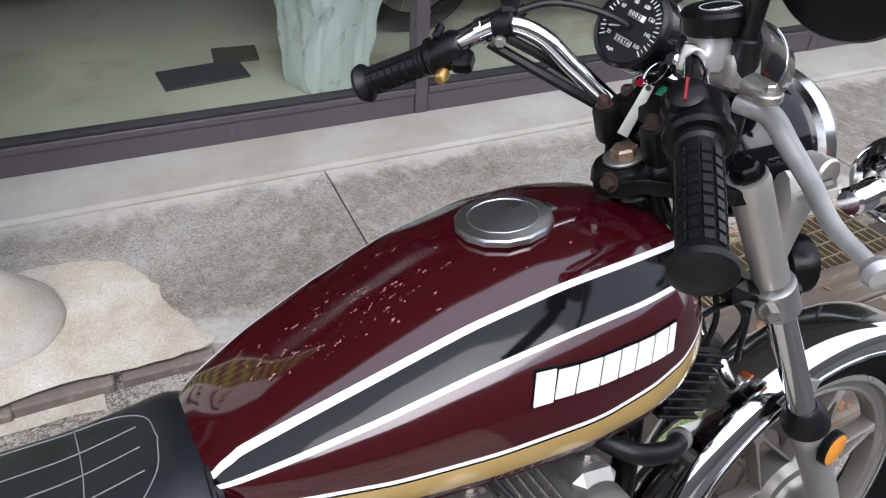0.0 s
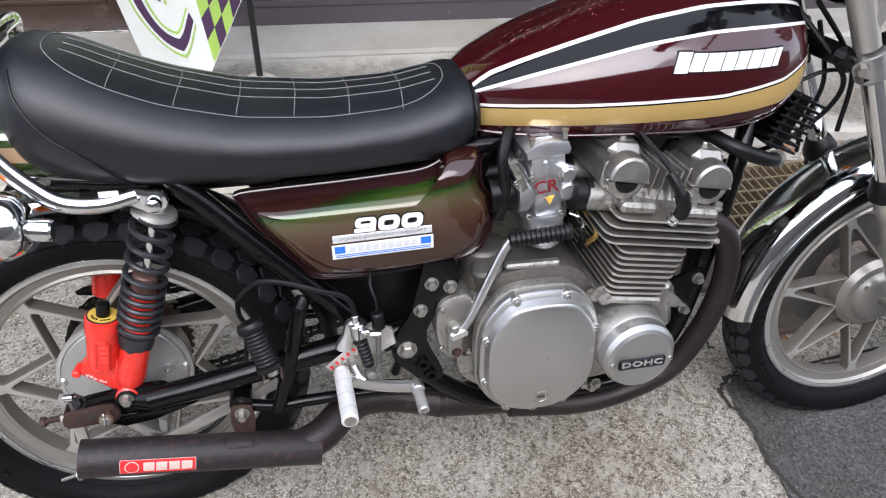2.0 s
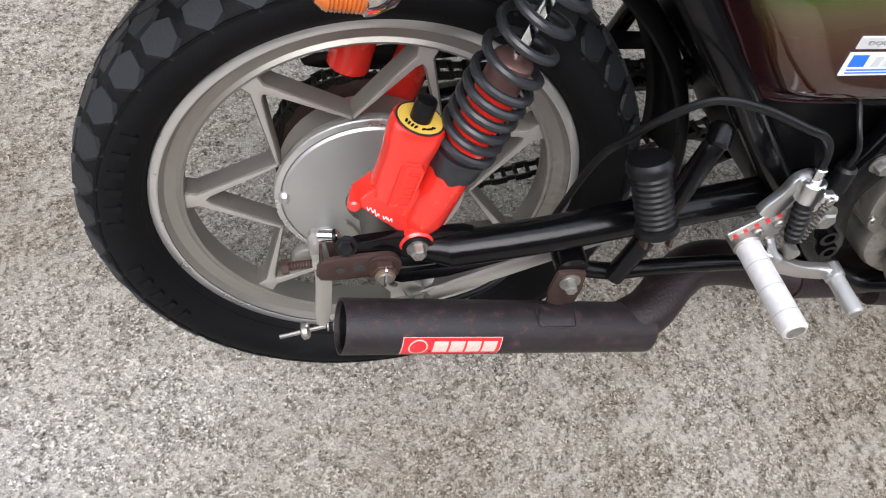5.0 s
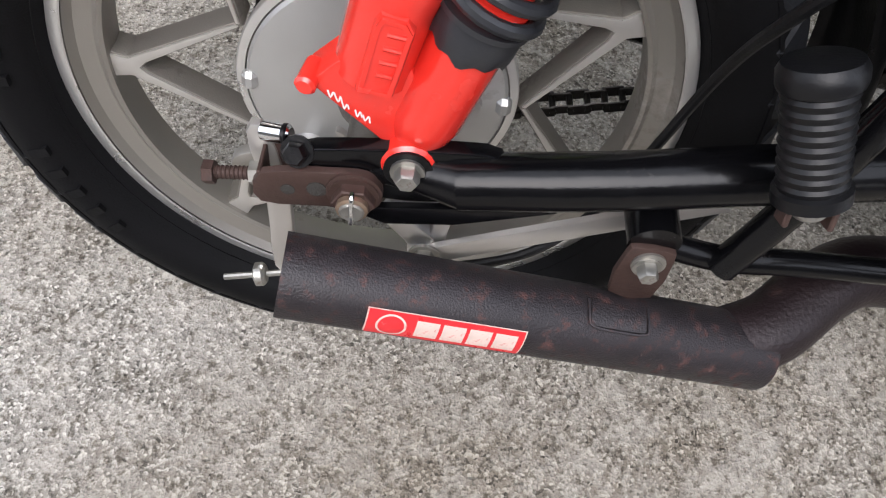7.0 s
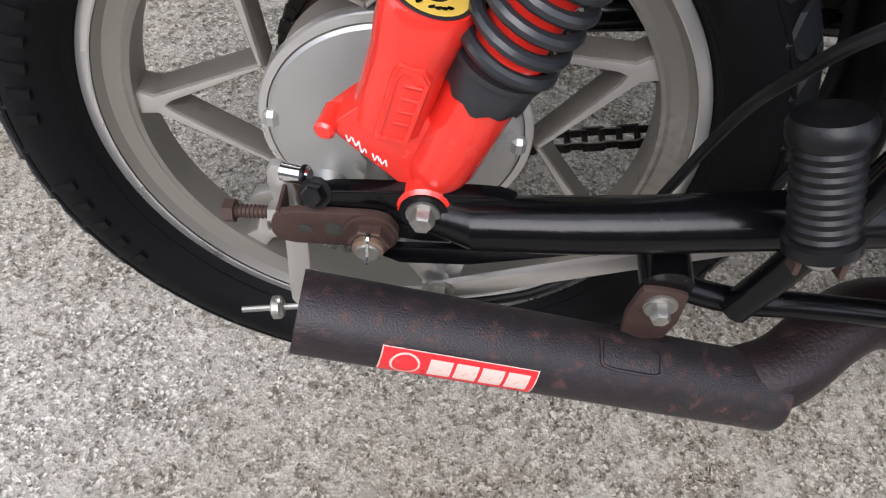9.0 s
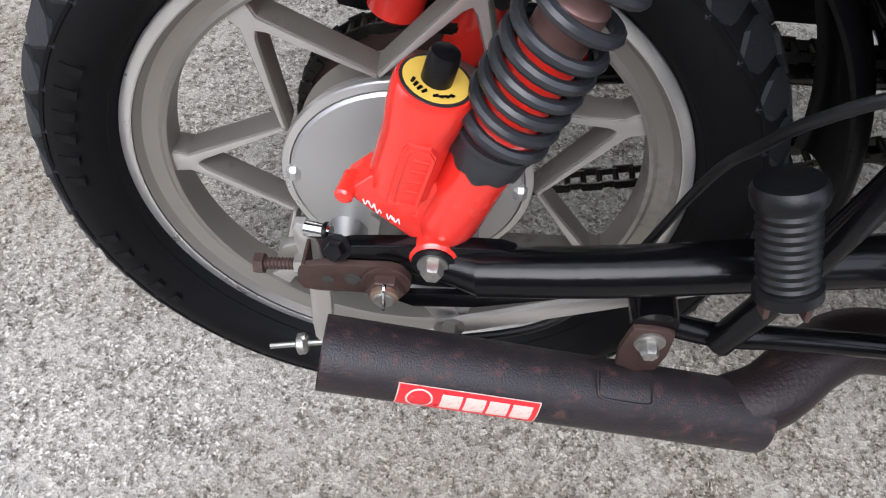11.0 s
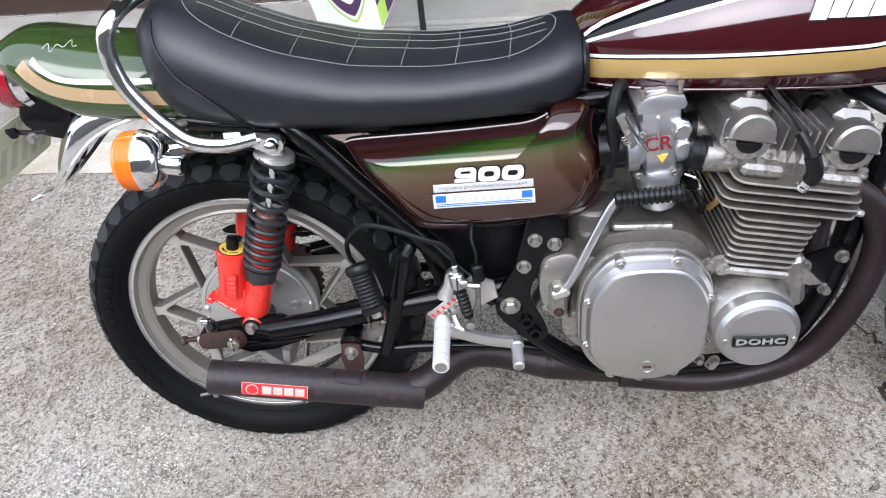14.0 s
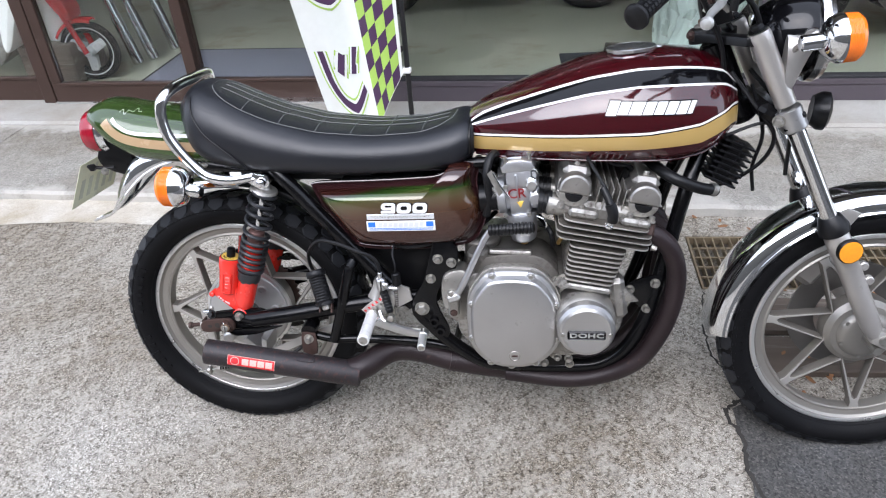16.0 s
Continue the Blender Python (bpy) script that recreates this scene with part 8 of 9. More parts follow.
# right switch housing, kill switch, throttle flange
w = (Vector((1.086, -0.150, 1.150)) - Vector((1.040, -0.206, 1.122))).normalized()
part("switch_housing", lathe((1.040, -0.206, 1.122), w, [(0.024, 0), (0.0275, 0.003), (0.0275, 0.010), (0.024, 0.013), (0.0245, 0.040), (0.021, 0.048)], 28), M["black"], handle, "black right switch housing")
kw = Vector((-0.45, -0.28, 0.85)).normalized()
kill = part("kill_switch", lathe((1.0485, -0.181, 1.1425), kw, [(0.0205, 0), (0.0205, 0.006), (0.0165, 0.009), (0.0150, 0.018), (0.011, 0.0205), (0.0, 0.021)], 24), M["black"], handle, "black round kill switch")
kx = (Vector((0.60, 0.60, 0.52)) - kw * kw.dot(Vector((0.60, 0.60, 0.52)))).normalized()
kp = Vector((1.0485, -0.181, 1.1425)) + kw * 0.0210
part("kill_mark", tube([kp - kx * 0.0110, kp + kx * 0.0110], 0.0016, 6, 0), M["red_mark"], kill, "red kill switch mark")
# master cylinder, reservoir with printed cap
part("master_cylinder", rod((1.132, -0.098, 1.146), (1.130, -0.160, 1.148), 0.0135, 20, 0.004), M["satin"], handle, "alloy brake master cylinder")
part("clamp_plate", tube([(1.136, -0.100, 1.146), (1.133, -0.140, 1.147), (1.128, -0.170, 1.1455), (1.1255, -0.192, 1.1445)], (0.013, 0.0085), 16, 4), M["satin"], handle, "worn cast alloy lever bracket")
part("lever_ear", lathe((1.1255, -0.1905, 1.137), (-0.1, -0.1, 1), [(0.0110, 0), (0.0118, 0.002), (0.0118, 0.007), (0.0105, 0.0085)], 24), M["satin"], handle)
part("mirror_boss", lathe((1.130, -0.156, 1.143), (-0.05, 0.0, 1), [(0.0155, 0), (0.0145, 0.018), (0.0135, 0.026), (0.009, 0.027)], 24), M["satin"], handle)
part("plate_bolt", hexbolt((1.1250, -0.1908, 1.1455), (-0.1, -0.1, 1), 0.0062, 0.0055), M["steel"], handle)
part("bar_clip", box((1.112, -0.118, 1.156), (0.034, 0.026, 0.026), 0.006, (10, 20, 45), seg=2), M["satin"], handle)
part("clip_bolt", hexbolt((1.102, -0.114, 1.158), (-0.8, 0.5, 0.1), 0.0052, 0.006), M["chrome"], handle)
RV = Vector((1.134, -0.1255, 1.152))
part("reservoir_body", lathe(RV, (-0.1, 0.05, 1), [(0.0245, 0), (0.0262, 0.030)], 28), M["plate_alloy"], handle, "brake fluid reservoir")
part("reservoir_cap", lathe(RV + Vector((-0.003, 0.0015, 0.030)), (-0.1, 0.05, 1), [(0.0315, 0), (0.0325, 0.003), (0.0325, 0.016), (0.030, 0.019), (0.0, 0.0195)], 30), M["black"], handle, "black reservoir cap with printed ring")
axw = Vector((-0.1, 0.05, 1)).normalized()
part("print_ring", lathe(RV + Vector((-0.003, 0.0015, 0.030)) + axw * 0.0193, axw, [(0.0165, 0), (0.0168, 0.0006), (0.0160, 0.0006)], 36, closed=True), M["dial_white"], handle)
bm = words("WARNING", 0.0075, 0.0002)
bm.transform(Matrix.Translation(RV + axw * 0.050 + Vector((-0.004, -0.014, 0.001))) @ pose(0, 0, 0, -90, 0, 0) @ pose(0, 0, 0))
part("cap_letters", bm, M["dial_white"], handle, "printed cap lettering")
# mirror on its stem
part("mirror_stem", tube([(1.128, -0.158, 1.150), (1.128, -0.160, 1.185), (1.132, -0.164, 1.230)], 0.008, 12, 4), M["black"], handle, "black mirror stem")
part("stem_boot", rod((1.128, -0.158, 1.150), (1.128, -0.160, 1.182), 0.0125, 16, 0.002), M["rubber"], handle)
mw = Vector((-0.9, -0.25, -0.35)).normalized()
mp = Vector((1.162, -0.212, 1.232))
part("mirror", lathe(mp, -mw, [(0.052, -0.004), (0.056, 0), (0.056, 0.008), (0.046, 0.022), (0.020, 0.030), (0.0, 0.031)], 40), M["black"], handle, "round black mirror housing")
part("mirror_glass", lathe(mp, mw, [(0.0515, 0.0), (0.0515, 0.002), (0.0, 0.0022)], 40), M["mirror"], handle, "round mirror glass")
part("mirror_stem", tube([(1.130, -0.162, 1.225), (1.145, -0.185, 1.245), (1.170, -0.205, 1.230)], 0.0065, 10, 4), M["black"], handle)
# brake lever
lv = [(1.140, -0.150, 1.124), (1.1445, -0.180, 1.1185), (1.131, -0.216, 1.1037), (1.1165, -0.2518, 1.0891), (1.092, -0.294, 1.077), (1.078, -0.338, 1.069)]
lever = part("brake_lever", tube(lv, (0.0112, 0.0058), 14, 6), M["worn_alloy"], handle, "worn grey alloy brake lever with ball end")
part("lever_ball", lathe((1.080, -0.336, 1.0695), (-0.45, -0.9, -0.15), [(0.006, 0), (0.0105, 0.004), (0.0120, 0.010), (0.0095, 0.017), (0.0, 0.020)], 20), M["worn_alloy"], handle)
# left switches, clutch perch
w = (Vector((1.066, 0.122, 1.152)) - Vector((1.006, 0.190, 1.108))).normalized()
part("switch_housing", lathe((1.006, 0.188, 1.108), w, [(0.022, 0), (0.0245, 0.003), (0.0245, 0.006), (0.021, 0.008), (0.0215, 0.036), (0.017, 0.044)], 24), M["black"], handle, "black left switch housing")
part("turn_switch", box((1.010, 0.176, 1.142), (0.022, 0.010, 0.010), 0.003, (0, -30, 40)), M["black"], handle)
part("horn_button", rod((1.012, 0.166, 1.098), (1.000, 0.160, 1.090), 0.008, 14, 0.002), M["brass"], handle, "amber horn button")
part("switch_block", box((1.028, 0.152, 1.110), (0.026, 0.024, 0.020), 0.004, (0, -30, 45)), M["black"], handle)
part("clutch_perch", rod((1.058, 0.132, 1.150), (1.074, 0.114, 1.152), 0.0165, 18, 0.003), M["black"], handle, "black clutch lever perch")
part("perch_clamp", rod((1.046, 0.146, 1.142), (1.052, 0.139, 1.146), 0.0150, 18, 0.001), M["chrome"], handle)
part("perch_block", box((1.076, 0.128, 1.164), (0.030, 0.020, 0.024), 0.005, (0, -20, 45)), M["black"], handle)
part("perch_screw", hexbolt((1.058, 0.118, 1.138), (-0.5, -0.6, -0.3), 0.007, 0.008), M["steel"], handle)
part("mirror_stem", tube([(1.074, 0.132, 1.172), (1.074, 0.136, 1.225), (1.08, 0.15, 1.28)], 0.007, 10, 4), M["black"], handle, "black mirror stem")
part("clutch_lever", tube([(1.092, 0.130, 1.162), (1.088, 0.175, 1.150), (1.055, 0.235, 1.115), (1.030, 0.280, 1.095)], (0.008, 0.0055), 10, 5), M["black"], handle, "black clutch lever")
# clamps and their bolts
for s in (-1, 1):
    part("bar_clamp", box((1.164, s * 0.040, 1.048), (0.048, 0.030, 0.048), 0.008, (0, -14, 0), seg=2), M["black"], bike, "black handlebar clamp")
    for d in (-0.016, 0.016):
        part("clamp_bolt", hexbolt((1.162 + d, s * 0.040, 1.070 + d * 0.2), (-0.2, 0, 1), 0.0075, 0.010), M["rusty"], bike)
part("stem_nut", lathe((1.148, 0.002, 1.022), (-0.25, 0, 1), [(0.0155, 0.0), (0.0155, 0.008), (0.0125, 0.0105), (0.0, 0.0107)], 6), M["rusty_nut"], bike, "large rust-brown steering stem nut")
part("yoke_washer", lathe((1.148, 0.002, 1.012), (-0.25, 0, 1), [(0.0225, 0.006), (0.0225, 0.0085), (0.021, 0.0098)], 28), M["satin"], bike)
part("stem_boss", lathe((1.150, 0.002, 0.988), (-0.25, 0, 1), [(0.034, 0.0), (0.034, 0.020), (0.030, 0.027), (0.020, 0.0285)], 28), M["black"], bike, "black stem clamp boss")
part("pinch_bolt", hexbolt((1.119, -0.012, 1.000), (-1, -0.3, 0.1), 0.0085, 0.008), M["rusty"], bike)
# instruments
GW = Vector((-0.87, -0.20, 0.42)).normalized()
for y, big, long_ in ((0.055, True, 1.0), (-0.076, False, 1.45)):
    g0 = Vector((1.186, y, 1.146))
    gauge = part("gauge", lathe(g0, -GW, [(0.042, 0.0015), (0.0455, 0.003), (0.0455, 0.010), (0.0445, 0.034 * long_), (0.040, 0.058 * long_), (0.028, 0.070 * long_), (0.0, 0.072 * long_)], 40), M["tank_black"], bike, "round black instrument with white markings", sharp=50)
    part("bezel", lathe(g0, GW, [(0.0455, -0.010), (0.0465, 0.002), (0.043, 0.005), (0.041, 0.003)], 40, closed=True), M["black"], gauge)
    part("chrome_band", lathe(g0 - GW * 0.034 * long_, -GW, [(0.0448, 0), (0.0455, 0.001), (0.0450, 0.005)], 40, closed=True), M["chrome"], gauge)
    part("face", lathe(g0, GW, [(0.0415, 0.0), (0.0415, 0.001), (0.0, 0.0012)], 40), M["dial"], gauge, "black dial face")
    _, gs, gu = basis(GW)
    gy = Vector((0.459, -0.148, 0.832))
    gy = (gy - GW * gy.dot(GW)).normalized()
    gx = gy.cross(GW)
    G = Matrix(((gx.x, -GW.x, gy.x, g0.x + GW.x * 0.0016), (gx.y, -GW.y, gy.y, g0.y + GW.y * 0.0016), (gx.z, -GW.z, gy.z, g0.z + GW.z * 0.0016), (0, 0, 0, 1)))
    bm = bmesh.new()
    for k in range(33):
        t = radians(215 - 250 * k / 32)
        ln = 0.007 if k % 2 == 0 else 0.0045
        box((0.0355 * math.cos(t), 0, 0.0355 * math.sin(t)), (ln, 0.0005, 0.0013 if k % 2 == 0 else 0.0009), 0, (0, -math.degrees(t), 0), bm)
    tk = part("dial_marks", bm, M["dial_white"], gauge, "white dial marks", turn=G)
    tk["kind"] = "stuff"
    for k in range(8):
        t = radians(215 - 250 * k / 7)
        bm = words(str((20 if big else 1) * (k + (1 if big else 2))), 0.0062, 0.0002)
        bm.transform(G @ pose(0.0265 * math.cos(t), -0.0002, 0.0265 * math.sin(t)))
        part("numeral", bm, M["dial_white"], gauge)
    part("needle", box((-0.011, -0.0012, -0.004), (0.030, 0.001, 0.0016), 0, (0, -20, 0)), M["dial_white"], gauge, turn=G)
    part("needle_hub", lathe((0, 0, 0), (0, -1, 0), [(0.005, 0), (0.005, 0.002), (0.0, 0.0022)], 16), M["black"], gauge, turn=G)
    if big:
        for z, txt in ((0.0125, "0006"), (-0.0165, "26616")):
            part("counter", box((0.002, -0.0004, z), (0.024, 0.0008, 0.0066)), M["dial_white"], gauge, turn=G)
            for k in range(len(txt)):
                bm = words(txt[k], 0.0062, 0.0002)
                part("counter_cell", box((-0.008 + k * 0.0048, -0.0010, z), (0.0044, 0.0004, 0.0058)), M["dial"], gauge, turn=G)
                bm.transform(G @ pose(-0.008 + k * 0.0048, -0.0014, z))
                part("numeral", bm, M["dial_white"], gauge)
        bm = words("mph", 0.0062, 0.0002)
        bm.transform(G @ pose(-0.008, -0.0004, -0.030))
        part("numeral", bm, M["dial_white"], gauge)
# idiot-light console, ignition key
con = part("console", box((1.186, -0.004, 1.0715), (0.060, 0.075, 0.040), 0.010, (0, -38, 0)), M["black"], bike, "black warning light console")
part("green_lamp", box((1.1722, -0.0209, 1.0945), (0.012, 0.012, 0.002), 0.0005, (0, -38, 0)), M["green_lamp"], con, "green indicator lamp")
part("red_lamp", box((1.1720, 0.014, 1.0955), (0.010, 0.012, 0.002), 0.0005, (0, -38, 0)), M["red_lens"], con)
part("key_ring", tube([(1.176 + 0.012 * math.cos(a), -0.003 + 0.012 * math.sin(a), 1.109 + 0.010 * math.cos(a)) for a in np.linspace(0, 2 * math.pi, 17)], 0.0011, 6, 0), M["chrome"], bike, "key ring")
part("key_head", box((1.186, -0.006, 1.112), (0.014, 0.006, 0.020), 0.002, (0, -20, 0)), M["black"], bike, "ignition key")
kd = (Vector((1.1694, -0.0042, 1.0980)) - Vector((1.1429, 0.0034, 1.0430))).normalized()
kn = Vector((0.55, 0.62, -0.40))
kn = (kn - kd * kn.dot(kd)).normalized()
ks = kn.cross(kd)
KT = Matrix(((ks.x, kn.x, kd.x, 1.1694), (ks.y, kn.y, kd.y, -0.0042), (ks.z, kn.z, kd.z, 1.0980), (0, 0, 0, 1)))
part("key_tag", prism([(-0.0050, 0), (0.0050, 0), (0.0062, -0.060), (-0.0062, -0.060)], -0.0008, 0.0008, 0.0003), M["tag"], bike, "dull metal key tag", turn=KT)
part("tag_rivet", lathe((0, -0.0008, -0.004), (0, -1, 0), [(0.0030, 0), (0.0030, 0.0010), (0.0012, 0.0012)], 12), M["rusty"], bike, turn=KT)
# cables between bar and forks
for pts, r in (([(1.062, 0.112, 1.140), (1.110, 0.100, 1.110), (1.170, 0.070, 1.060), (1.215, 0.045, 1.00)], 0.0055),
               ([(1.05, 0.130, 1.132), (1.11, 0.085, 1.09), (1.17, 0.05, 1.05)], 0.0065),
               ([(1.070, 0.125, 1.162), (1.12, 0.10, 1.172), (1.18, 0.06, 1.150), (1.24, 0.03, 1.09)], 0.0042),
               ([(1.115, -0.105, 1.140), (1.165, -0.088, 1.110), (1.225, -0.060, 1.06), (1.26, -0.04, 0.98)], 0.0060),
               ([(1.09, -0.115, 1.125), (1.13, -0.085, 1.06), (1.17, -0.065, 0.98), (1.185, -0.05, 0.90)], 0.0055),
               ([(1.200, -0.020, 0.93), (1.255, -0.080, 0.85), (1.290, -0.080, 0.80), (1.280, -0.06, 0.74), (1.22, -0.05, 0.69), (1.12, -0.045, 0.66)], 0.0045),
               ([(1.245, -0.040, 0.90), (1.275, -0.050, 0.80), (1.265, -0.04, 0.72), (1.275, -0.03, 0.66)], 0.0042),
               ([(1.24, -0.03, 0.93), (1.30, -0.04, 0.86), (1.33, -0.05, 0.80), (1.335, -0.045, 0.70)], 0.0045),
               ([(1.19, -0.055, 0.79), (1.26, -0.062, 0.82), (1.31, -0.07, 0.82)], 0.0038)):
    part("cable", tube(pts, r, 8, 6), M["rubber"], bike, "black control cable")
part("brake_hose", tube([(1.118, -0.085, 1.150), (1.15, -0.07, 1.13), (1.20, -0.06, 1.08)], 0.006, 10, 5), M["rubber"], bike)
part("hose_union", tube([(1.140, -0.105, 1.105), (1.150, -0.115, 1.075), (1.165, -0.112, 1.060)], 0.0065, 10, 4), M["steel"], bike)
part("hose_union", tube([(1.175, -0.120, 1.095), (1.172, -0.118, 1.060)], 0.008, 10, 0), M["rubber"], bike)
# side stand, out of sight on the far side
part("side_stand", tube([(0.60, 0.13, 0.26), (0.57, 0.19, 0.15), (0.55, 0.235, 0.042)], 0.011, 10, 4), M["frame"], bike, "black side stand")

# ---- flag on its concrete base ----
FB = Vector((0.285, 1.385, APRON_Z + 0.001))
fl = empty("flag_stand", FB, "checkered lime, purple and white shop flag on black pole", "flag")
prof = [(0.158, 0.0), (0.172, 0.008), (0.170, 0.022), (0.160, 0.038), (0.142, 0.062), (0.122, 0.088), (0.100, 0.114), (0.078, 0.138), (0.056, 0.158), (0.036, 0.172), (0.022, 0.178), (0.014, 0.176)]
bm = lathe((0, 0, 0), (0, 0, 1), prof, 72)
for v in bm.verts:
    k = 1 + 0.07 * noise.noise(Vector(v.co) * 7) + 0.03 * noise.noise(Vector(v.co) * 26) + 0.015 * noise.noise(Vector(v.co) * 70)
    v.co = Vector((v.co.x * k, v.co.y * k, v.co.z))
part("base", bm, M["base_concrete"], fl, "domed rough concrete base", sharp=60)
part("pole", tube([(0, 0, 0.10), (0.0, 0.0, 0.6), (-0.004, 0.0, 1.6), (0.0, 0.0, 2.3)], 0.0105, 14, 4), M["pole"], fl, "thin black pole")
FW_, FH0, FH1 = 0.545, 0.445, 1.95


def cloth(u, z):
    """A point of the hanging cloth, u metres from the pole; below the tie the far side sags and swings in."""
    h = z - FH0
    k = math.exp(-h / 0.75)
    d = 0.050 * math.sin(u * 9 + z * 2.2) * (u / FW_) + 0.022 * math.sin(u * 21 + 1.3 - z * 3) * min(1, u * 6)
    x0, z0 = lerp(u, [0, 0.38, 0.545], [0, -0.180, -0.318]), lerp(u, [0, 0.38, 0.545], [0, -0.325, -0.290])
    return Vector((-0.016 + x0 * k - 0.93 * u * (1 - k), -0.02 - d, z + z0 * k + 0.006 * math.sin(u * 17)))


def patch(u0, u1, z0, z1, e, n=8, m=4, bm=None):
    bm = bm or bmesh.new()
    g = [[bm.verts.new(cloth(u0 + (u1 - u0) * i / n, z0 + (z1 - z0) * j / m) + Vector((0, -e, 0))) for j in range(m + 1)] for i in range(n + 1)]
    for i in range(n):
        for j in range(m):
            bm.faces.new((g[i][j], g[i + 1][j], g[i + 1][j + 1], g[i][j + 1]))
    return bm


part("cloth", patch(0, FW_, FH0, FH1, 0, 48, 90), M["cloth"], fl, "thin white cloth", sharp=180)
sq = 0.0575
for i in range(4):
    for j in range(26):
        u0 = 0.022 + i * sq
        z0 = FH0 + 0.004 + j * sq
        part("check", patch(u0, u0 + sq, z0, z0 + sq, 0.0012, 3, 3), M["cloth_green"] if (i + j) % 2 else M["cloth_purple"], fl, sharp=180)


def stroke(pts, wd, e, mat, name):
    bm = bmesh.new()
    line = catmull([(x, z, 0) for x, z in pts], 8)
    prev = None
    for i, p in enumerate(line):
        way = (line[min(i + 1, len(line) - 1)] - line[max(i - 1, 0)]).normalized()
        s = Vector((-way.y, way.x, 0)) * wd / 2
        cur = []
        for f in (-1, 0, 1):
            q = p + s * f
            cur.append(bm.verts.new(cloth(q.x, q.y) + Vector((0, -e, 0))))
        if prev:
            for a in range(2):
                bm.faces.new((prev[a], prev[a + 1], cur[a + 1], cur[a]))
        prev = cur
    part(name, bm, mat, fl, sharp=180)


# printed strokes of a large character: lime outline, white edge, purple core
for dz in (0.0, 0.34, 0.68):
    z = FH0 + 0.11 + dz
    strokes = [[(0.312, z + 0.182), (0.345, z + 0.112)], [(0.384, z + 0.190), (0.412, z + 0.124)], [(0.296, z + 0.040), (0.36, z + 0.018), (0.43, z + 0.030), (0.470, z + 0.085), (0.482, z + 0.190)]]
    for k, s in enumerate(strokes):
        stroke(s, 0.064, 0.0014 + 0.0002 * k, M["cloth_green"], "printed_outline")
    for k, s in enumerate(strokes):
        stroke(s, 0.050, 0.0022 + 0.0002 * k, M["cloth"], "printed_edge")
    for k, s in enumerate(strokes):
        stroke(s, 0.030, 0.0030 + 0.0002 * k, M["cloth_purple"], "printed_stroke")
for z in (0.445, 1.05, 1.65):
    part("tie", box((-0.006, -0.006, z + 0.012), (0.045, 0.028, 0.022), 0.004), M["sticker_white"], fl, "white pole tie")

# ---- things inside the shop ----


def inside(u, v, z=0.058, rot=0):
    return SHOP @ pose(u, v, z, 0, 0, rot)


def mat_thing(u, v, sx, sy, rot, mat, label, name="door_mat", edge=True):
    m = tagged(part(name, box((0, 0, 0.005), (sx, sy, 0.010), 0.003), mat, turn=inside(u, v, 0.058, rot)), label, "mat")
    if edge:
        o = part("border", box((0, 0, 0.003), (sx + 0.05, sy + 0.05, 0.006), 0.002), M["carpet_edge"], m, turn=inside(u, v, 0.058, rot))
    return m


mat_thing(-0.62, 0.48, 1.45, 0.78, 0, M["carpet"], "blue-grey speckled carpet mat with black rubber edge inside the door")
mat_thing(1.28, 0.62, 0.36, 0.20, 6, material("dark_blue_mat", (0.012, 0.020, 0.030), 0.7, var=0.3, scale=20), "small dark blue rubber mat on the shop floor", "rubber_mat", False)
mat_thing(1.45, 0.80, 0.20, 0.17, -5, material("oily_cloth", (0.035, 0.028, 0.018), 0.8, var=0.4, scale=30), "oil-stained dark cloth on the shop floor", "floor_cloth", False)


def plain_wheel(name, parent, c, r, tr, T, star=False, mat_w=None):
    wheel = part(name, lathe(c, (0, 1, 0), [(r - tr * 1.45, -0.018), (r - tr * 0.95, -0.024), (r - tr * 0.95, 0.024), (r - tr * 1.45, 0.018)], 48, closed=True), mat_w or M["machined"], parent, "bright wheel rim", turn=T)
    prof = [(r - tr + tr * math.cos(a) * 0.98, tr * 0.62 * math.sin(a)) for a in np.linspace(0, 2 * math.pi, 15)[:-1]]
    part("tyre", lathe(c, (0, 1, 0), prof, 56, closed=True), M["tyre"], wheel, "black tyre", turn=T, sharp=60)
    part("hub", lathe(c, (0, 1, 0), [(r * 0.15, -0.045), (r * 0.17, -0.03), (r * 0.17, 0.03), (r * 0.15, 0.045)], 24), mat_w or M["wheel"], wheel, turn=T)
    for k in range(3 if star else 14):
        a = 2 * math.pi * k / (3 if star else 14) + 0.5
        p = Vector(c) + (r - tr * 1.05) * Vector((math.cos(a), 0, math.sin(a)))
        if star:
            part("spoke", prism([(0.03, -0.030), (r - tr * 1.1, -0.022), (r - tr * 1.1, 0.022), (0.03, 0.030)], -0.016, 0.016, 0.006), mat_w or M["wheel"], wheel, turn=T @ Matrix.Translation(c) @ Matrix.Rotation(-a, 4, "Y"))
        else:
            part("spoke", rod(Vector(c), p, 0.0022, 6), M["machined"], wheel, turn=T)
    return wheel


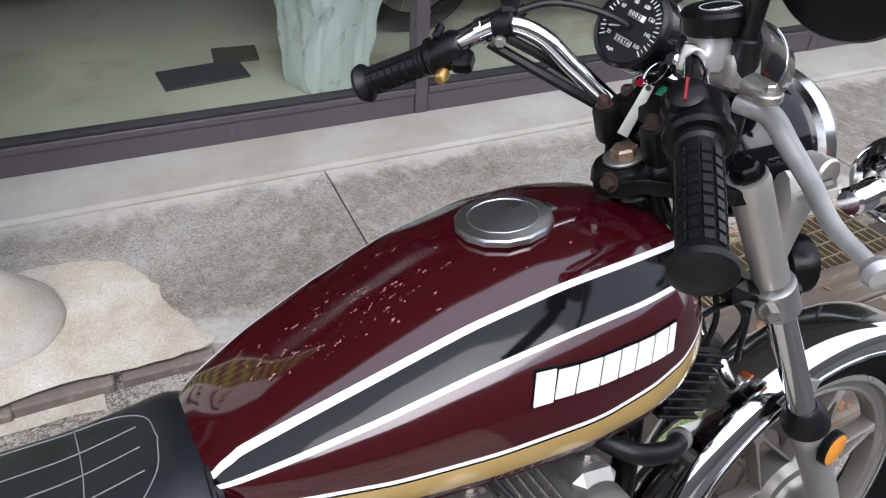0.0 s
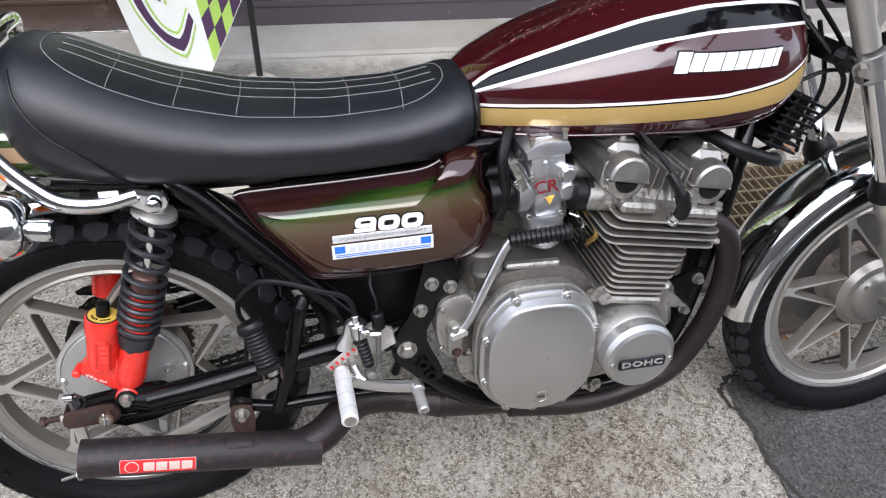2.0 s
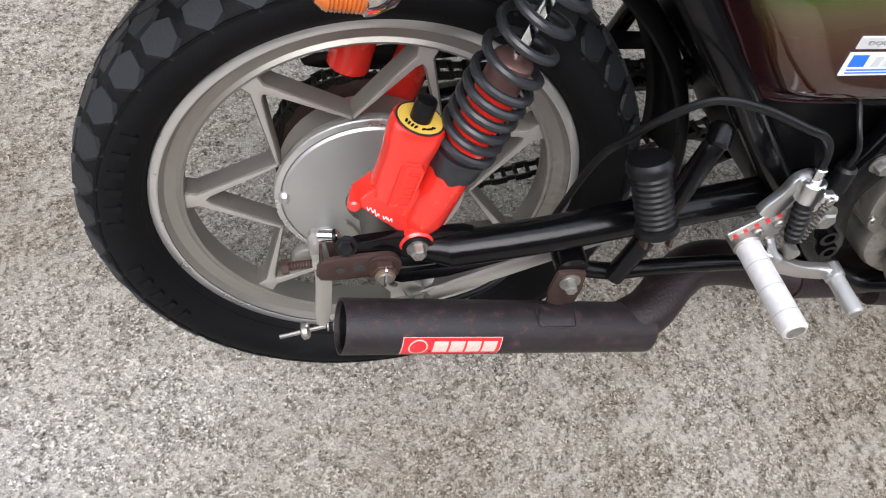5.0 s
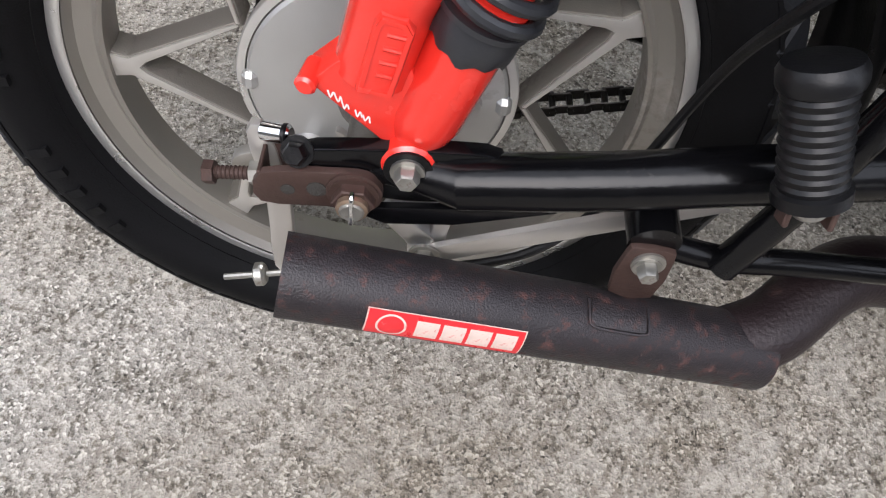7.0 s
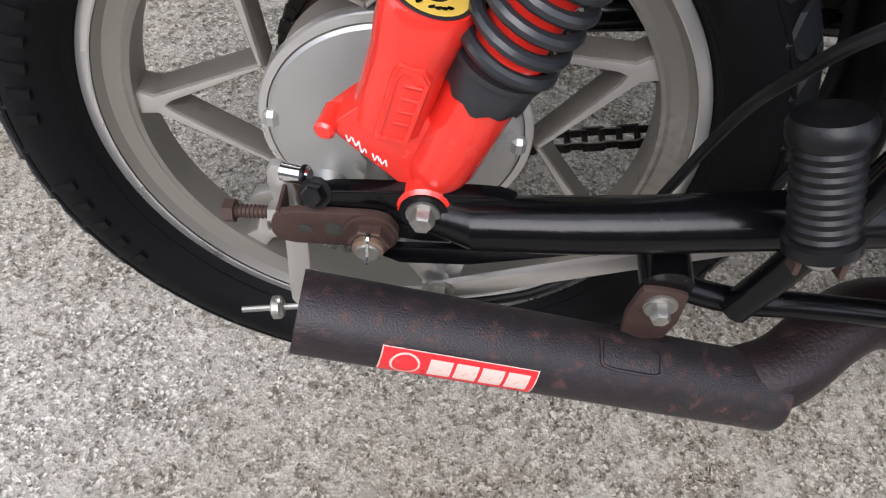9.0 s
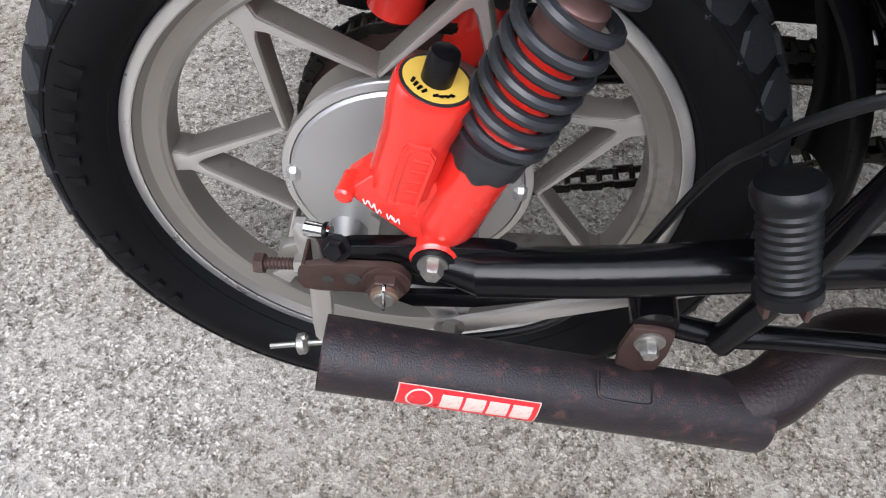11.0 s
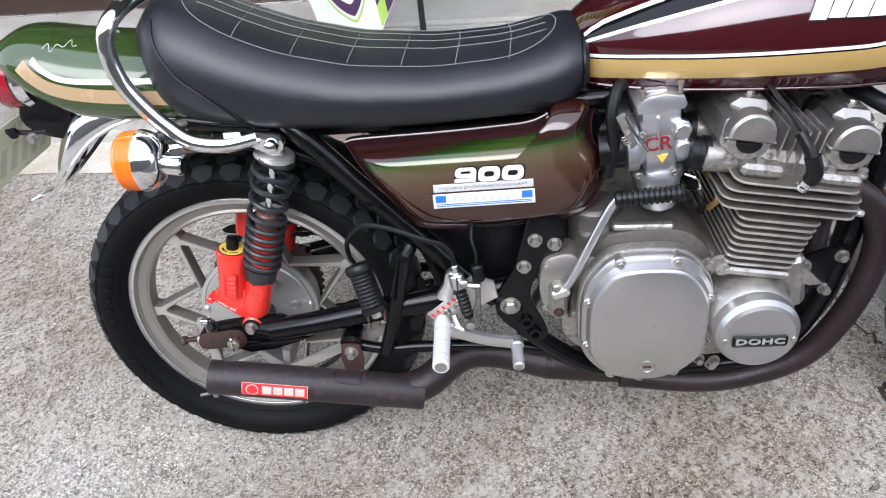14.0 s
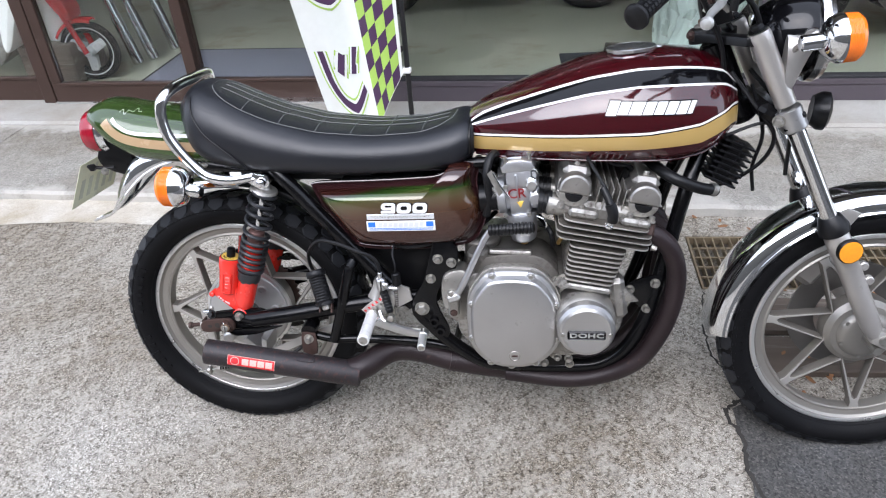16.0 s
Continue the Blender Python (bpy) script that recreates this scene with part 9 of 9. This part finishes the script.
def moped(u, v, rot):
    T = inside(u, v, 0.058, rot)
    e = empty("moped", (0, 0, 0), "small red moped with pale three-spoke wheel parked in the shop", "moped")
    grey = M["sticker_silver"]
    plain_wheel("front_wheel", e, (0, 0, 0.178), 0.178, 0.036, T, True, grey)
    plain_wheel("rear_wheel", e, (-1.00, 0, 0.178), 0.178, 0.036, T, True, grey)
    for s in (-1, 1):
        part("fork_leg", tube([(0.0, s * 0.055, 0.178), (-0.05, s * 0.06, 0.34), (-0.17, s * 0.05, 0.72)], 0.016, 10, 3), M["moped_red"], e, turn=T)
    part("mudguard", guard((0, 0, 0.178), 0.200, radians(70), radians(150), 0.042, 0.02), M["moped_red"], e, "red mudguard", turn=T)
    part("fork_cover", prism(smooth_poly([(-0.02, 0.42), (-0.10, 0.42), (-0.26, 0.80), (-0.18, 0.85)], 3), -0.075, 0.075, 0.02), M["moped_red"], e, "red fork cover", turn=T)
    part("leg_shield", prism(smooth_poly([(-0.20, 0.75), (-0.16, 0.70), (-0.33, 0.30), (-0.40, 0.26), (-0.36, 0.45)], 3), -0.20, 0.20, 0.02), M["sticker_white"], e, "pale leg shield", turn=T)
    part("body", prism(smooth_poly([(-0.36, 0.35), (-0.80, 0.42), (-1.22, 0.55), (-1.22, 0.66), (-0.85, 0.62), (-0.45, 0.48)], 3), -0.10, 0.10, 0.02), M["moped_red"], e, "red moped body", turn=T)
    part("saddle", box((-0.85, 0, 0.70), (0.60, 0.24, 0.11), 0.04, seg=2), M["vinyl"], e, "black saddle", turn=T)
    part("handlebar", tube([(-0.26, -0.33, 1.0), (-0.22, -0.1, 0.96), (-0.22, 0.1, 0.96), (-0.26, 0.33, 1.0)], 0.012, 8, 4), M["chrome"], e, turn=T)
    part("engine", rod((-0.55, -0.09, 0.24), (-0.55, 0.09, 0.24), 0.10, 20, 0.01), M["alloy"], e, turn=T)
    return e


moped(-1.665, 0.36, 8)


def parked_bike(u, v, rot, label):
    T = inside(u, v, 0.058, rot)
    e = empty("parked_motorcycle", (0, 0, 0), label, "motorcycle", "motorcycles in the shop")
    plain_wheel("front_wheel", e, (0.72, 0, 0.32), 0.32, 0.05, T)
    plain_wheel("rear_wheel", e, (-0.70, 0, 0.32), 0.32, 0.055, T)
    for s in (-1, 1):
        part("fork_leg", rod((0.72, s * 0.09, 0.32), (0.42, s * 0.09, 0.95), 0.022, 12), M["chrome"], e, turn=T)
        part("muffler", tube([(0.25, s * 0.16, 0.28), (-0.2, s * 0.18, 0.26), (-0.85, s * 0.19, 0.30)], 0.038, 12, 4), M["chrome"], e, "chrome muffler", turn=T)
        part("shock_absorber", rod((-0.66, s * 0.14, 0.36), (-0.50, s * 0.14, 0.68), 0.026, 12), M["black"], e, turn=T)
    part("engine", box((0.08, 0, 0.40), (0.42, 0.42, 0.34), 0.05, seg=2), M["alloy"], e, "alloy engine", turn=T)
    part("fuel_tank", lathe((0.38, 0, 0.78), (-1, 0, -0.06), [(0.05, 0), (0.13, 0.05), (0.155, 0.2), (0.14, 0.38), (0.08, 0.52)], 24), M["tank_black"], e, "black tank", turn=T)
    part("seat", box((-0.42, 0, 0.76), (0.68, 0.25, 0.10), 0.04, seg=2), M["vinyl"], e, turn=T)
    part("mudguard", guard((-0.70, 0, 0.32), 0.37, radians(50), radians(170), 0.07, 0.03), M["chrome"], e, turn=T)
    part("mudguard", guard((0.72, 0, 0.32), 0.36, radians(20), radians(150), 0.06, 0.03), M["chrome"], e, turn=T)
    part("frame", tube([(0.40, 0, 0.70), (0.30, 0, 0.25), (-0.20, 0, 0.22), (-0.35, 0, 0.60)], 0.018, 10, 4), M["frame"], e, turn=T)
    part("handlebar", tube([(0.30, -0.36, 1.06), (0.40, -0.15, 1.04), (0.40, 0.15, 1.04), (0.30, 0.36, 1.06)], 0.012, 8, 4), M["chrome"], e, turn=T)
    return e


parked_bike(0.55, 1.62, 4, "black and chrome motorcycle parked in the shop beside the window")
parked_bike(3.05, 0.78, 176, "dark motorcycle with chrome mudguards parked close to the window")
parked_bike(-0.60, 2.9, 12, "dark motorcycle parked deep in the shop")
# spare fork tubes leaning by the door
for k, (u, v, tilt) in enumerate(((-1.55, 0.63, -13), (-1.49, 0.72, -13), (-1.44, 0.92, -13))):
    f = tagged(part("fork_tube", lathe((0, 0, 0), (0, 0, 1), [(0.022, 0), (0.034, 0.01), (0.034, 0.30), (0.028, 0.32), (0.026, 0.75)], 24), M["chrome"], turn=inside(u, v, 0.06) @ pose(0, 0, 0, 0, tilt, 0)), "loose chrome fork tube leaning inside the shop", "fork tube", "spare fork tubes")
# box wrapped in clear plastic
rings = []
for z, s, j in ((0.0, 0.80, 0), (0.05, 0.84, 0), (0.12, 0.88, 1), (0.20, 0.95, 1), (0.28, 0.98, 2), (0.36, 1.04, 3), (0.46, 1.06, 3), (0.56, 1.12, 4), (0.68, 1.08, 4), (0.80, 0.9, 5), (0.95, 0.5, 6)):
    rings.append([(s * (0.19 + 0.06 * noise.noise((math.cos(a) * 1.7, math.sin(a) * 1.7, z * 4)) + 0.035 * noise.noise((math.cos(a) * 5, math.sin(a) * 5, z * 7))) * math.copysign(abs(math.cos(a)) ** 0.6, math.cos(a)) + 0.05 * z, s * (0.16 + 0.06 * noise.noise((math.cos(a) * 2.1, math.sin(a) * 2.1, z * 5 + 9)) + 0.035 * noise.noise((math.cos(a) * 6, math.sin(a) * 6, z * 8 + 3))) * math.copysign(abs(math.sin(a)) ** 0.6, math.sin(a)), z) for a in [2 * math.pi * i / 96 for i in range(96)]])
tagged(part("plastic_bag", skin(bmesh.new(), rings), M["bag"], turn=inside(1.78, 0.42, 0.060, 12), sharp=60), "bulky thing wrapped in milky green plastic sheet", "plastic bag")
rings = [[(0.10 * math.cos(a), 0.07 * math.sin(a), z * 0.42) for a in np.linspace(0, 2 * math.pi, 25)[:-1]] for z in (0, 0.3, 0.7, 1.0)]
tagged(part("canister", lathe((0, 0, 0), (0, 0, 1), [(0.075, 0), (0.080, 0.02), (0.080, 0.30), (0.06, 0.36), (0.03, 0.40)], 28), M["sticker_white"], turn=inside(-1.86, 0.42, 0.30)), "white plastic container on a low shelf", "container")
tagged(part("shelf", box((0, 0, 0.12), (0.34, 0.34, 0.24), 0.01), M["board"], turn=inside(-1.90, 0.42, 0.058)), "low wooden shelf behind the window", "shelf")
